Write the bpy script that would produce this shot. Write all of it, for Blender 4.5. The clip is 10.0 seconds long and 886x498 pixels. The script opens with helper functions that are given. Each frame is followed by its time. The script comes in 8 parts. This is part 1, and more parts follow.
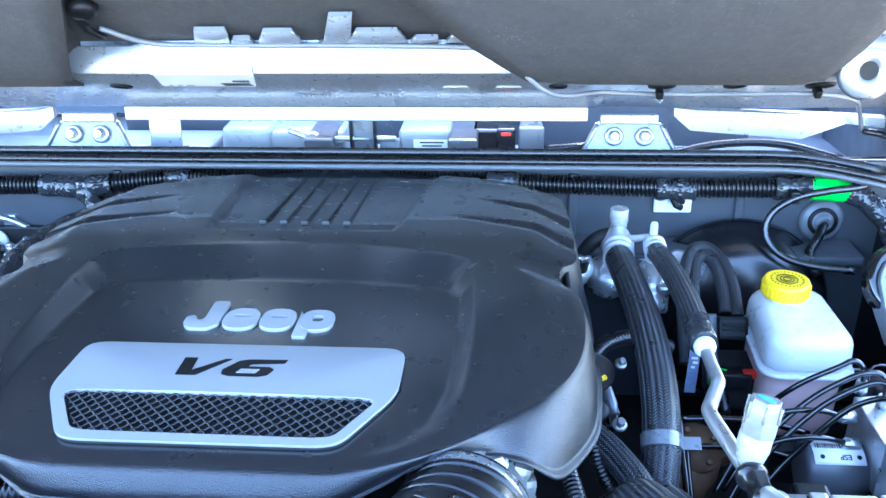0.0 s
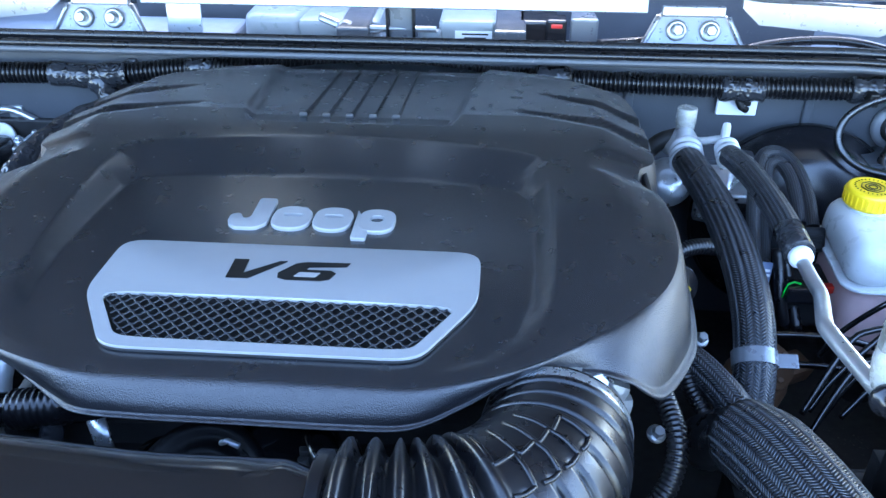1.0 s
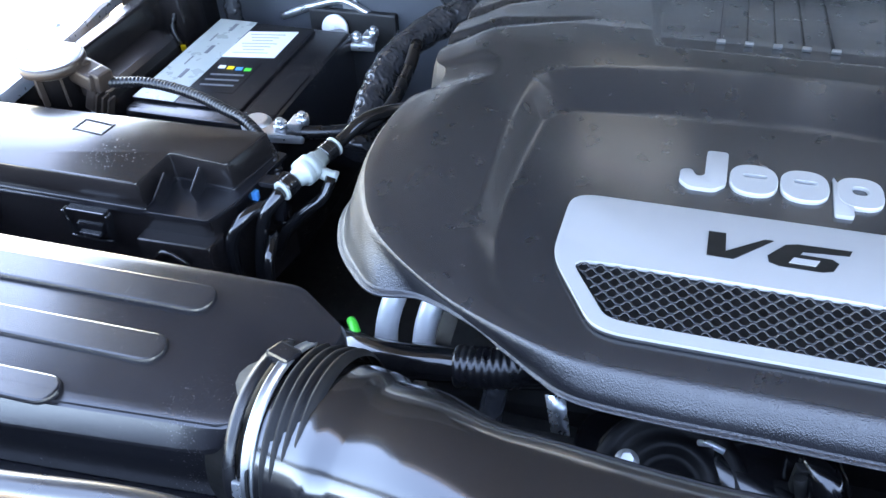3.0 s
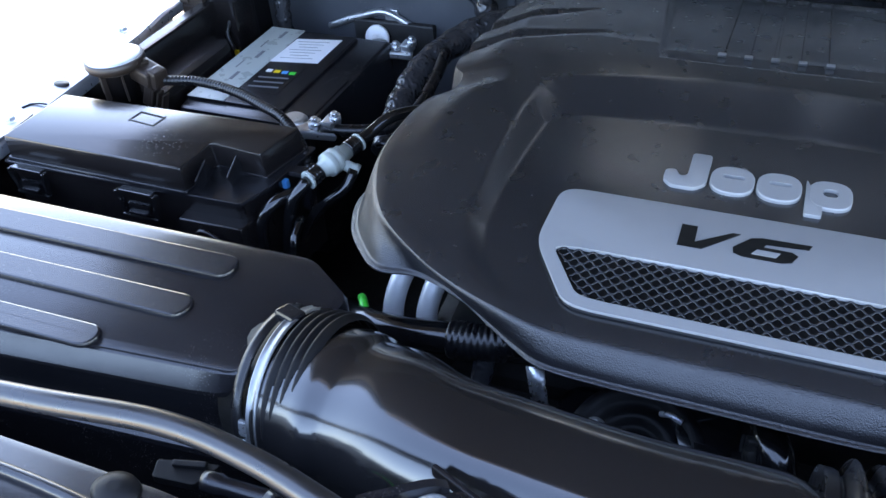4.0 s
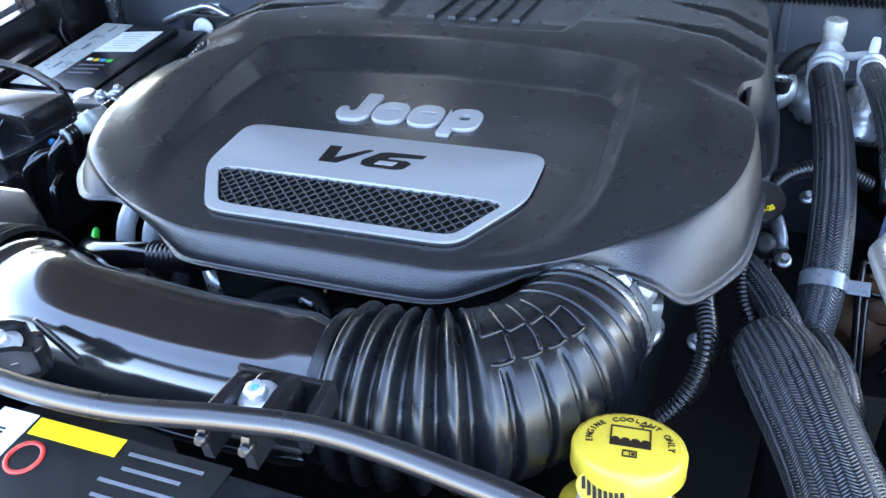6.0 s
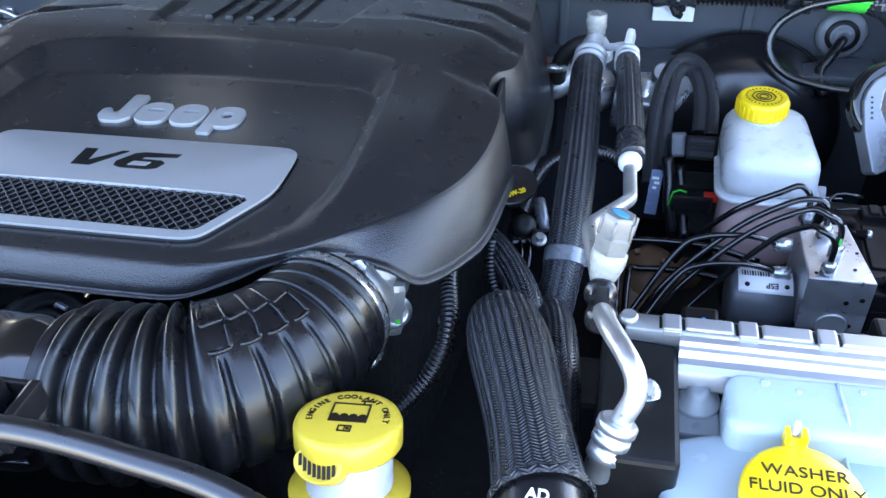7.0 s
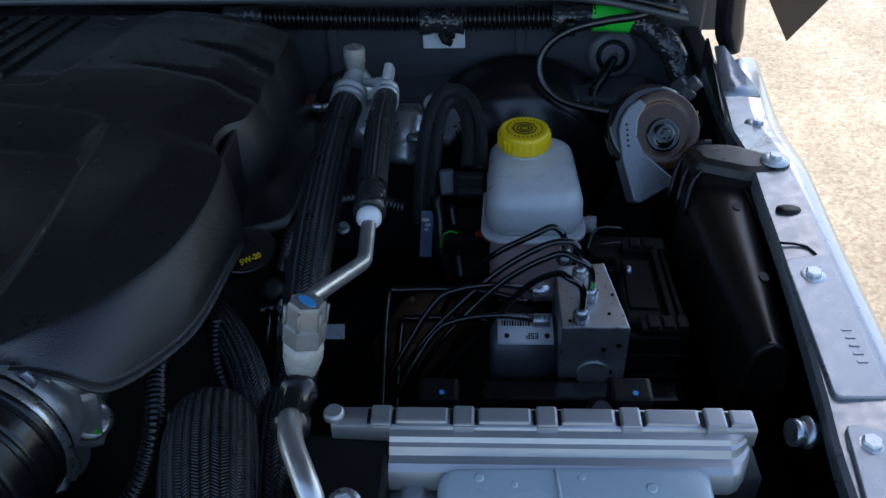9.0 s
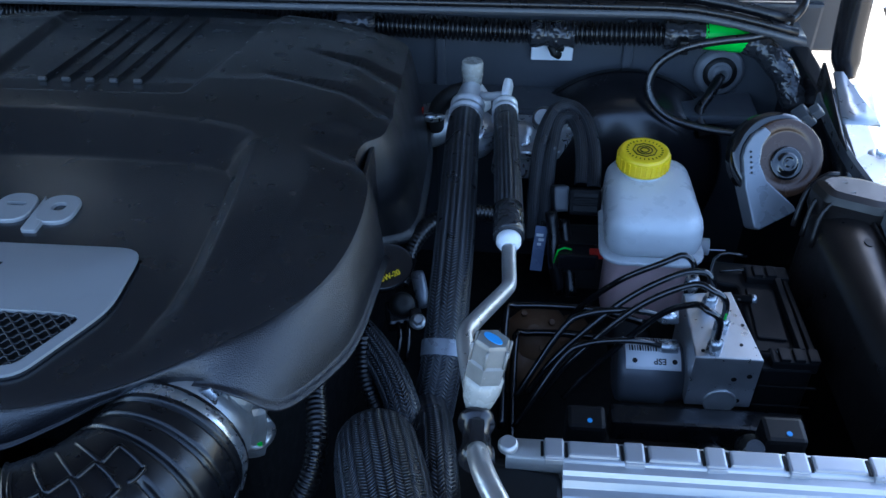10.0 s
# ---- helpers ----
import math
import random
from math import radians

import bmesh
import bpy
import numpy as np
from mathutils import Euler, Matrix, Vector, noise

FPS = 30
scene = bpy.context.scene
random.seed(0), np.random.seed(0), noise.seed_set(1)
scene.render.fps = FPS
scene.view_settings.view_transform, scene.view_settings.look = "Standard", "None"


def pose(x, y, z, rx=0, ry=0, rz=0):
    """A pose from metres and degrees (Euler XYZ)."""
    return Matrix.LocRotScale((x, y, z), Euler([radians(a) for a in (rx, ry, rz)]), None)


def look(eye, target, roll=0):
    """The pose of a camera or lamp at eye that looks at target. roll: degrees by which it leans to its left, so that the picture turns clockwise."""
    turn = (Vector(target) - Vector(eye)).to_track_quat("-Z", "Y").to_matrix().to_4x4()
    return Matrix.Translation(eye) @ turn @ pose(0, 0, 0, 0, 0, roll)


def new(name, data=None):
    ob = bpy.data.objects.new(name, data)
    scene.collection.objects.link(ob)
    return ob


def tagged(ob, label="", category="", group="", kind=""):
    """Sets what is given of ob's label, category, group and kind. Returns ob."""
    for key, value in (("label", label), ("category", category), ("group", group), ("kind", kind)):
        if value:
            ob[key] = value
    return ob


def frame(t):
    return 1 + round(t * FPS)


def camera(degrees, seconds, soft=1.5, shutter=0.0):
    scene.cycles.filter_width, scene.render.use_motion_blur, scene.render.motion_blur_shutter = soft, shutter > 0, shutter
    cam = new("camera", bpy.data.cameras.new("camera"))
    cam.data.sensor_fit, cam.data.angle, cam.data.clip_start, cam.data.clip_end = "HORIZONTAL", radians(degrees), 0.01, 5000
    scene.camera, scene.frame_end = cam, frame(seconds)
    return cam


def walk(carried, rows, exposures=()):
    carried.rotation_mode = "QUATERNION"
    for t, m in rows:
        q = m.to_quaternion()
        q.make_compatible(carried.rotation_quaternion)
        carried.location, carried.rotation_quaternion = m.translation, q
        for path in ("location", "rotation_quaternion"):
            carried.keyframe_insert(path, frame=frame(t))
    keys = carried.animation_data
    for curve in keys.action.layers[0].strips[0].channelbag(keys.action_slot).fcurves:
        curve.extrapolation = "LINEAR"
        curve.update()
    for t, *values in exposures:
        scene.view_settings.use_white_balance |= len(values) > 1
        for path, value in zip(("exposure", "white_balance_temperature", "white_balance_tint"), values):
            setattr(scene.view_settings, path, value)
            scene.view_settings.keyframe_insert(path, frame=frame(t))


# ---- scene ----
cam = camera(56.1, 10.0)
PATH = [
    (0, (0.216, 0.001, 1.565), (0.057, 1.795, 0.694), -1.3),
    (0.5, (0.193, 0.033, 1.533), (0.041, 1.807, 0.623), -1.2),
    (0.8, (0.1694, 0.0460, 1.5251), (0.0613, 1.7765, 0.5283), -0.5),
    (1, (0.148, 0.054, 1.521), (0.012, 1.749, 0.468), -0.1),
    (1.5, (0.083, 0.079, 1.509), (-0.117, 1.674, 0.318), -0.1),
    (2, (0.029, 0.107, 1.513), (-0.31, 1.606, 0.233), -1.7),
    (2.2, (0.0070, 0.1159, 1.5199), (-0.3373, 1.6024, 0.2269), -2),
    (2.5, (-0.026, 0.122, 1.532), (-0.447, 1.585, 0.235), -2.5),
    (3, (-0.065, 0.11, 1.538), (-0.575, 1.551, 0.248), -3.5),
    (3.2, (-0.068, 0.101, 1.535), (-0.612, 1.544, 0.261), -3.7),
    (4.3, (0.033, 0.056, 1.562), (-0.637, 1.469, 0.315), -4.9),
    (4.5, (0.057, 0.049, 1.562), (-0.618, 1.465, 0.321), -5.0),
    (4.8, (0.1053, 0.0383, 1.5626), (-0.5561, 1.4616, 0.3229), -5.2),
    (5, (0.135, 0.031, 1.563), (-0.545, 1.452, 0.33), -5.3),
    (5.2, (0.156, 0.026, 1.563), (-0.527, 1.448, 0.333), -5.6),
    (6.3, (0.309, 0.033, 1.531), (-0.283, 1.513, 0.322), -5.9),
    (6.5, (0.328, 0.035, 1.531), (-0.206, 1.531, 0.316), -5.0),
    (6.8, (0.363, 0.038, 1.534), (-0.075, 1.560, 0.310), -4.1),
    (7, (0.373, 0.038, 1.535), (-0.002, 1.573, 0.308), -3.3),
    (7.2, (0.3818, 0.0398, 1.5342), (0.0380, 1.5821, 0.3082), -3.1),
    (7.5, (0.392, 0.048, 1.532), (0.116, 1.604, 0.307), -2.7),
    (7.8, (0.4146, 0.0612, 1.5314), (0.2049, 1.6268, 0.3046), -2.3),
    (8, (0.43, 0.072, 1.53), (0.248, 1.641, 0.302), -2.1),
    (8.5, (0.451, 0.103, 1.521), (0.356, 1.681, 0.295), -1.7),
    (8.8, (0.4661, 0.1218, 1.5225), (0.4007, 1.6962, 0.2908), -1.7),
    (9, (0.471, 0.129, 1.527), (0.388, 1.711, 0.307), -1.7),
    (9.5, (0.457, 0.132, 1.55), (0.369, 1.694, 0.305), -1.1),
    (9.8, (0.4193, 0.1320, 1.5596), (0.3118, 1.6779, 0.2952), -1),
    (10, (0.386, 0.132, 1.564), (0.239, 1.681, 0.307), -0.9),
]
EXPOSURES = [(0.0, 4.6, 5500, 10), (0.5, 4.1, 5700, 10), (1.0, 4.2, 5800, 11), (1.5, 4.9, 6300, 12), (2.0, 5.1, 6700, 14), (3.0, 4.8, 7300, 16), (4.5, 3.35, 6700, 17), (5.2, 3.4, 6700, 16), (6.5, 4.65, 6700, 14), (7.0, 3.9, 6700, 16), (7.5, 3.4, 6800, 16),
             (8.0, 3.05, 6700, 14), (8.3, 2.6, 6650, 14), (9.0, 1.35, 6300, 11), (9.5, 1.3, 6000, 11), (10.0, 2.5, 5600, 10)]
walk(cam, [(t, look(eye, target, roll)) for t, eye, target, roll in PATH], EXPOSURES)

# ---- world, sun ----
SUN_DIR = Vector((0.07, 0.66, 0.75)).normalized()
world = bpy.data.worlds.new("world")
scene.world = world
world.use_nodes = True
wn = world.node_tree.nodes
sky = wn.new("ShaderNodeTexSky")
sky.sky_type = "NISHITA"
sky.sun_disc = False
sky.sun_elevation = math.asin(SUN_DIR.z)
sky.sun_rotation = math.atan2(SUN_DIR.x, SUN_DIR.y)
wn["Background"].inputs["Strength"].default_value = 0.15
world.node_tree.links.new(sky.outputs["Color"], wn["Background"].inputs["Color"])
sun_data = bpy.data.lights.new("sun", "SUN")
sun_data.energy, sun_data.angle, sun_data.color = 2.8, radians(0.5), (1.0, 0.95, 0.87)
sun = new("sun", sun_data)
sun.matrix_world = look(SUN_DIR * 20, (0, 0, 0))


# ---- materials ----
def mat(name, col, rough=0.5, metal=0.0, var=0.15, vscale=25.0, bump=0.0, bscale=500.0, rvar=0.1,
        dust=0.0, dust_col=(0.42, 0.37, 0.31), dscale=260.0, relief=0.0003, crinkle=False, coat=0.0, trans=0.0, sss=0.0, spec=0.5, ior=1.5, sheen=0.0):
    """A procedural surface: base colour with broad variation, fine grain in the relief, and specks of dust."""
    m = bpy.data.materials.new(name)
    m.use_nodes = True
    nt = m.node_tree
    N, L = nt.nodes, nt.links
    b = N["Principled BSDF"]
    tc = N.new("ShaderNodeTexCoord")
    n1 = N.new("ShaderNodeTexNoise")
    n1.inputs["Scale"].default_value, n1.inputs["Detail"].default_value = vscale, 6
    L.new(tc.outputs["Object"], n1.inputs["Vector"])
    mix = N.new("ShaderNodeMix")
    mix.data_type = "RGBA"
    mix.inputs["A"].default_value = (*[c * (1 - var) for c in col], 1)
    mix.inputs["B"].default_value = (*[min(1, c * (1 + var)) for c in col], 1)
    L.new(n1.outputs["Fac"], mix.inputs["Factor"])
    colour = mix.outputs["Result"]
    rr = N.new("ShaderNodeMapRange")
    rr.inputs["From Min"].default_value, rr.inputs["From Max"].default_value = 0.3, 0.7
    rr.inputs["To Min"].default_value, rr.inputs["To Max"].default_value = max(0.02, rough - rvar), min(1, rough + rvar)
    n3 = N.new("ShaderNodeTexNoise")
    n3.inputs["Scale"].default_value, n3.inputs["Detail"].default_value = vscale * 2.3, 5
    L.new(tc.outputs["Object"], n3.inputs["Vector"])
    L.new(n3.outputs["Fac"], rr.inputs["Value"])
    roughness = rr.outputs["Result"]
    if dust > 0:
        n4 = N.new("ShaderNodeTexNoise")
        n4.inputs["Scale"].default_value, n4.inputs["Detail"].default_value = dscale, 3
        n5 = N.new("ShaderNodeTexNoise")
        n5.inputs["Scale"].default_value, n5.inputs["Detail"].default_value = 14, 3
        L.new(tc.outputs["Object"], n4.inputs["Vector"])
        L.new(tc.outputs["Object"], n5.inputs["Vector"])
        add = N.new("ShaderNodeMath")
        add.operation = "MULTIPLY_ADD"
        add.inputs[1].default_value = 0.5
        L.new(n5.outputs["Fac"], add.inputs[0])
        L.new(n4.outputs["Fac"], add.inputs[2])
        mr = N.new("ShaderNodeMapRange")
        mr.inputs["From Min"].default_value, mr.inputs["From Max"].default_value = 0.93, 1.05
        mr.inputs["To Max"].default_value = dust
        L.new(add.outputs[0], mr.inputs["Value"])
        dm = N.new("ShaderNodeMix")
        dm.data_type = "RGBA"
        dm.inputs["B"].default_value = (*dust_col, 1)
        L.new(mr.outputs["Result"], dm.inputs["Factor"])
        L.new(colour, dm.inputs["A"])
        colour = dm.outputs["Result"]
        ra = N.new("ShaderNodeMath")
        ra.operation = "MULTIPLY_ADD"
        ra.inputs[1].default_value = 0.4
        ra.use_clamp = True
        L.new(mr.outputs["Result"], ra.inputs[0])
        L.new(roughness, ra.inputs[2])
        roughness = ra.outputs[0]
    L.new(colour, b.inputs["Base Color"])
    L.new(roughness, b.inputs["Roughness"])
    b.inputs["Metallic"].default_value = metal
    b.inputs["Coat Weight"].default_value = coat
    b.inputs["Transmission Weight"].default_value = trans
    b.inputs["Subsurface Weight"].default_value = sss
    b.inputs["Subsurface Radius"].default_value = (0.02, 0.02, 0.02)
    b.inputs["Specular IOR Level"].default_value = spec
    b.inputs["IOR"].default_value = ior
    b.inputs["Sheen Weight"].default_value, b.inputs["Sheen Roughness"].default_value = sheen, 0.3
    if bump > 0:
        n2 = N.new("ShaderNodeTexNoise")
        n2.inputs["Scale"].default_value, n2.inputs["Detail"].default_value = bscale, 2
        if crinkle:
            n2.noise_type = "RIDGED_MULTIFRACTAL"
            n2.inputs["Detail"].default_value = 4
        L.new(tc.outputs["Object"], n2.inputs["Vector"])
        bp = N.new("ShaderNodeBump")
        bp.inputs["Strength"].default_value, bp.inputs["Distance"].default_value = bump, relief
        L.new(n2.outputs["Fac"], bp.inputs["Height"])
        L.new(bp.outputs["Normal"], b.inputs["Normal"])
    return m


def braid_mat(name, dark, light, around, along, rough=0.5, bump=0.6, slant=0.55, gap=0.9):
    """A braided sleeve: chevrons in strands that run along the hose, from the mesh's own coordinates."""
    m = mat(name, dark, rough, var=0.3)
    nt = m.node_tree
    N, L = nt.nodes, nt.links
    b = N["Principled BSDF"]
    uv = N.new("ShaderNodeUVMap")
    sep = N.new("ShaderNodeSeparateXYZ")
    L.new(uv.outputs["UV"], sep.inputs["Vector"])

    def math_node(op, a, c):
        n = N.new("ShaderNodeMath")
        n.operation = op
        for i, v in enumerate((a, c)):
            if isinstance(v, (int, float)):
                n.inputs[i].default_value = v
            else:
                L.new(v, n.inputs[i])
        return n.outputs[0]

    u = math_node("MULTIPLY", sep.outputs["X"], around * 2)
    zig = math_node("PINGPONG", u, 1.0)
    v = math_node("MULTIPLY", sep.outputs["Y"], along)
    ph = math_node("ADD", v, math_node("MULTIPLY", zig, slant))
    wave = math_node("SINE", math_node("MULTIPLY", ph, 2 * math.pi), 0)
    hi = math_node("MULTIPLY_ADD", wave, 0.5)
    hi.node.inputs[2].default_value = 0.5
    strand = math_node("PINGPONG", u, 0.5)
    h = math_node("MULTIPLY", math_node("POWER", hi, 1.8), math_node("POWER", math_node("MULTIPLY", strand, 2.0), gap))
    nz = N.new("ShaderNodeTexNoise")
    nz.inputs["Scale"].default_value = 60
    tc = N.new("ShaderNodeTexCoord")
    L.new(tc.outputs["Object"], nz.inputs["Vector"])
    h2 = math_node("MULTIPLY", h, math_node("ADD", nz.outputs["Fac"], 0.5))
    # bluish highlights on the strands and dark gaps are put into the colour
    mix = N.new("ShaderNodeMix")
    mix.data_type = "RGBA"
    mix.inputs["A"].default_value = (*dark, 1)
    mix.inputs["B"].default_value = (*light, 1)
    L.new(h2, mix.inputs["Factor"])
    L.new(mix.outputs["Result"], b.inputs["Base Color"])
    bp = N.new("ShaderNodeBump")
    bp.inputs["Strength"].default_value, bp.inputs["Distance"].default_value = bump, 0.0015
    L.new(h2, bp.inputs["Height"])
    L.new(bp.outputs["Normal"], b.inputs["Normal"])
    return m


def ground_mat():
    """Worn asphalt: mixed pale and reddish grit, with broad pale tracks and darker patches."""
    m = mat("sandy_asphalt", (0.33, 0.28, 0.22), 0.95, var=0.0)
    nt = m.node_tree
    N, L = nt.nodes, nt.links
    b = N["Principled BSDF"]
    tc = N.new("ShaderNodeTexCoord")

    def noise(scale, detail, stretch=(1, 1, 1)):
        mp = N.new("ShaderNodeMapping")
        mp.inputs["Scale"].default_value = stretch
        mp.inputs["Rotation"].default_value = (0, 0, 0.5)
        n = N.new("ShaderNodeTexNoise")
        n.inputs["Scale"].default_value, n.inputs["Detail"].default_value = scale, detail
        n.inputs["Roughness"].default_value = 0.65
        L.new(tc.outputs["Object"], mp.inputs["Vector"])
        L.new(mp.outputs["Vector"], n.inputs["Vector"])
        return n.outputs["Fac"]

    def ramp(f, stops):
        r = N.new("ShaderNodeValToRGB")
        while len(r.color_ramp.elements) < len(stops):
            r.color_ramp.elements.new(0.5)
        for e, (p, c) in zip(r.color_ramp.elements, stops):
            e.position, e.color = p, (*c, 1)
        L.new(f, r.inputs["Fac"])
        return r.outputs["Color"]

    def mix(kind, fac, x, y):
        n = N.new("ShaderNodeMix")
        n.data_type, n.blend_type = "RGBA", kind
        for key, v in (("Factor", fac), ("A", x), ("B", y)):
            if isinstance(v, (int, float)):
                n.inputs[key].default_value = v
            else:
                L.new(v, n.inputs[key])
        return n.outputs["Result"]

    vo = N.new("ShaderNodeTexVoronoi")
    vo.inputs["Scale"].default_value = 95
    L.new(tc.outputs["Object"], vo.inputs["Vector"])
    sp = N.new("ShaderNodeSeparateColor")
    L.new(vo.outputs["Color"], sp.inputs["Color"])
    grit = ramp(sp.outputs["Red"], ((0.0, (0.17, 0.13, 0.105)), (0.25, (0.28, 0.215, 0.155)), (0.6, (0.38, 0.315, 0.23)), (1.0, (0.50, 0.435, 0.33))))
    sand = ramp(noise(42, 8), ((0.30, (0.24, 0.185, 0.125)), (0.5, (0.38, 0.315, 0.22)), (0.72, (0.50, 0.425, 0.31))))
    base = mix("MIX", 0.55, grit, sand)
    broad = ramp(noise(2.3, 6, (1, 0.45, 1)), ((0.32, (0.80, 0.78, 0.76)), (0.52, (1, 1, 1)), (0.64, (1.35, 1.33, 1.30))))
    L.new(mix("MULTIPLY", 1.0, base, broad), b.inputs["Base Color"])
    bp = N.new("ShaderNodeBump")
    bp.inputs["Strength"].default_value, bp.inputs["Distance"].default_value = 0.6, 0.004
    L.new(noise(120, 6), bp.inputs["Height"])
    L.new(bp.outputs["Normal"], b.inputs["Normal"])
    return m


M = {}
M["cover"] = mat("cover_plastic", (0.0105, 0.0112, 0.0132), 0.26, var=0.10, rvar=0.02, spec=1.0, bump=0.05, bscale=1600, sheen=0.06)
M["skirt"] = mat("grained_plastic", (0.010, 0.010, 0.012), 0.32, bump=1.0, bscale=1150, var=0.12, rvar=0.04, relief=0.0006, spec=0.8)
M["gloss"] = mat("gloss_black_plastic", (0.005, 0.005, 0.0055), 0.14, var=0.2, rvar=0.04, bump=0.04, bscale=120, dust=0.05, dscale=700, coat=0.4)
M["satin"] = mat("satin_black_plastic", (0.009, 0.009, 0.0108), 0.25, var=0.2, rvar=0.02, bump=0.14, bscale=700, dust=0.12, dscale=800, spec=0.6)
M["module"] = mat("matt_black_plastic", (0.0055, 0.0055, 0.006), 0.46, var=0.2, bump=0.15, bscale=900, spec=0.18)
M["brownblack"] = mat("dusty_black_plastic", (0.010, 0.0085, 0.0085), 0.22, var=0.2, rvar=0.025, bump=0.10, bscale=900, dust=0.08, dscale=1100, spec=0.55)
M["rubber"] = mat("black_rubber", (0.006, 0.006, 0.007), 0.30, var=0.15, bump=0.10, bscale=500)
M["dark"] = mat("dark_grimy_metal", (0.010, 0.010, 0.010), 0.6, var=0.5, vscale=40, bump=0.3, bscale=200, dust=0.2)
M["bay"] = mat("bay_wall_dark", (0.058, 0.063, 0.072), 0.40, var=0.25, vscale=18, bump=0.12, bscale=240, dust=0.2, dscale=300)
M["steel_band"] = mat("brushed_steel_band", (0.30, 0.31, 0.32), 0.42, metal=0.9, var=0.15, rvar=0.05, vscale=90, bump=0.1, bscale=500)
M["cowl_grey"] = mat("grey_painted_steel", (0.24, 0.25, 0.27), 0.42, var=0.2, vscale=20, bump=0.1, bscale=240)
M["silver"] = mat("silver_badge", (0.31, 0.31, 0.31), 0.50, metal=0.3, var=0.03, rvar=0.03)
M["paint"] = mat("silver_body_paint", (0.275, 0.29, 0.315), 0.34, metal=0.6, var=0.04, vscale=60, coat=0.3)
M["alu"] = mat("aluminium", (0.60, 0.61, 0.62), 0.36, metal=0.9, var=0.15, vscale=60, bump=0.15, bscale=300)
M["alu_dark"] = mat("cast_aluminium", (0.46, 0.47, 0.47), 0.45, metal=0.8, var=0.25, vscale=50, bump=0.4, bscale=350)
M["zinc"] = mat("zinc_plated_steel", (0.50, 0.52, 0.54), 0.3, metal=0.85, var=0.2, vscale=80)
M["white"] = mat("milky_plastic", (0.60, 0.62, 0.62), 0.32, var=0.14, vscale=30, sss=0.2, bump=0.06, bscale=90)
M["pink"] = mat("milky_plastic_with_fluid", (0.60, 0.42, 0.40), 0.38, var=0.08, sss=0.3)
M["greenwhite"] = mat("pale_green_plastic", (0.36, 0.39, 0.36), 0.32, var=0.08, sss=0.35)
M["washer"] = mat("blue_tinted_milky_plastic", (0.36, 0.44, 0.475), 0.22, var=0.28, vscale=13, sss=0.3, bump=0.1, bscale=60)
M["yellow"] = mat("yellow_plastic", (0.84, 0.58, 0.010), 0.36, var=0.06, bump=0.08, bscale=300)
M["pale_yellow"] = mat("pale_yellow_plastic", (0.80, 0.56, 0.05), 0.34, var=0.06, bump=0.05, bscale=300)
M["ink"] = mat("black_print", (0.005, 0.005, 0.005), 0.5, var=0.1, spec=0.25)
M["label"] = mat("white_label", (0.72, 0.73, 0.74), 0.45, var=0.04)
M["green"] = mat("green_tape", (0.03, 0.62, 0.05), 0.4, var=0.12)
M["red"] = mat("red_plastic", (0.55, 0.03, 0.02), 0.4)
M["blue"] = mat("blue_mark", (0.05, 0.28, 0.62), 0.4)
M["tape"] = mat("vinyl_tape", (0.022, 0.023, 0.026), 0.15, var=0.3, vscale=60, bump=1.0, bscale=150, rvar=0.08, relief=0.003, crinkle=True)
M["insul"] = mat("hood_insulation_felt", (0.029, 0.028, 0.028), 0.9, var=0.45, vscale=70, bump=1.0, bscale=220, dust=0.22, dscale=420)
M["horn_grey"] = mat("grey_horn_plastic", (0.16, 0.17, 0.185), 0.32, metal=0.4, var=0.15)
M["pale_grey"] = mat("pale_grey_plastic", (0.19, 0.21, 0.22), 0.36, var=0.12, vscale=30, bump=0.06, bscale=200)
M["pale_zinc"] = mat("pale_zinc", (0.52, 0.55, 0.58), 0.34, metal=0.55, var=0.12, vscale=90)
M["bright_alu"] = mat("bright_cast_pipe", (0.60, 0.61, 0.62), 0.38, metal=0.35, var=0.2, vscale=50, bump=0.1, bscale=200)
# the brown is a reflection put into the dark metal's colour
M["horn_face"] = mat("horn_metal", (0.050, 0.026, 0.015), 0.24, metal=0.25, var=0.25, vscale=30)
M["crimp"] = mat("pale_crimped_aluminium", (0.58, 0.60, 0.62), 0.38, metal=0.35, var=0.2, vscale=90, bump=0.1, bscale=300)
M["brown_grey"] = mat("dusty_brown_grey_plastic", (0.026, 0.018, 0.014), 0.4, var=0.2, vscale=40, bump=0.1, dust=0.2, dscale=300)
M["foil"] = mat("crinkled_aluminium_foil", (0.46, 0.47, 0.49), 0.32, metal=0.75, var=0.25, vscale=40, bump=1.0, bscale=55, relief=0.003, crinkle=True)
M["splash"] = mat("dark_brown_black_plastic", (0.009, 0.0072, 0.0066), 0.36, var=0.2, bump=0.10, bscale=600, dust=0.05, dscale=700, spec=0.35)
M["brown_ink"] = mat("dark_brown_print", (0.022, 0.012, 0.006), 0.5, var=0.1, spec=0.3)
M["ground"] = ground_mat()
M["duct"] = mat("moulded_black_plastic", (0.007, 0.007, 0.0078), 0.15, var=0.3, vscale=12, rvar=0.03, bump=0.03, bscale=160, coat=0.3, spec=0.8)
M["smooth_hose"] = mat("smooth_black_rubber", (0.007, 0.007, 0.008), 0.30, var=0.2, rvar=0.05, bump=0.05, bscale=300, spec=0.85)
M["clear_cap"] = mat("clouded_clear_plastic", (0.17, 0.17, 0.16), 0.18, var=0.25, vscale=120, sss=0.2, bump=0.2, bscale=180)
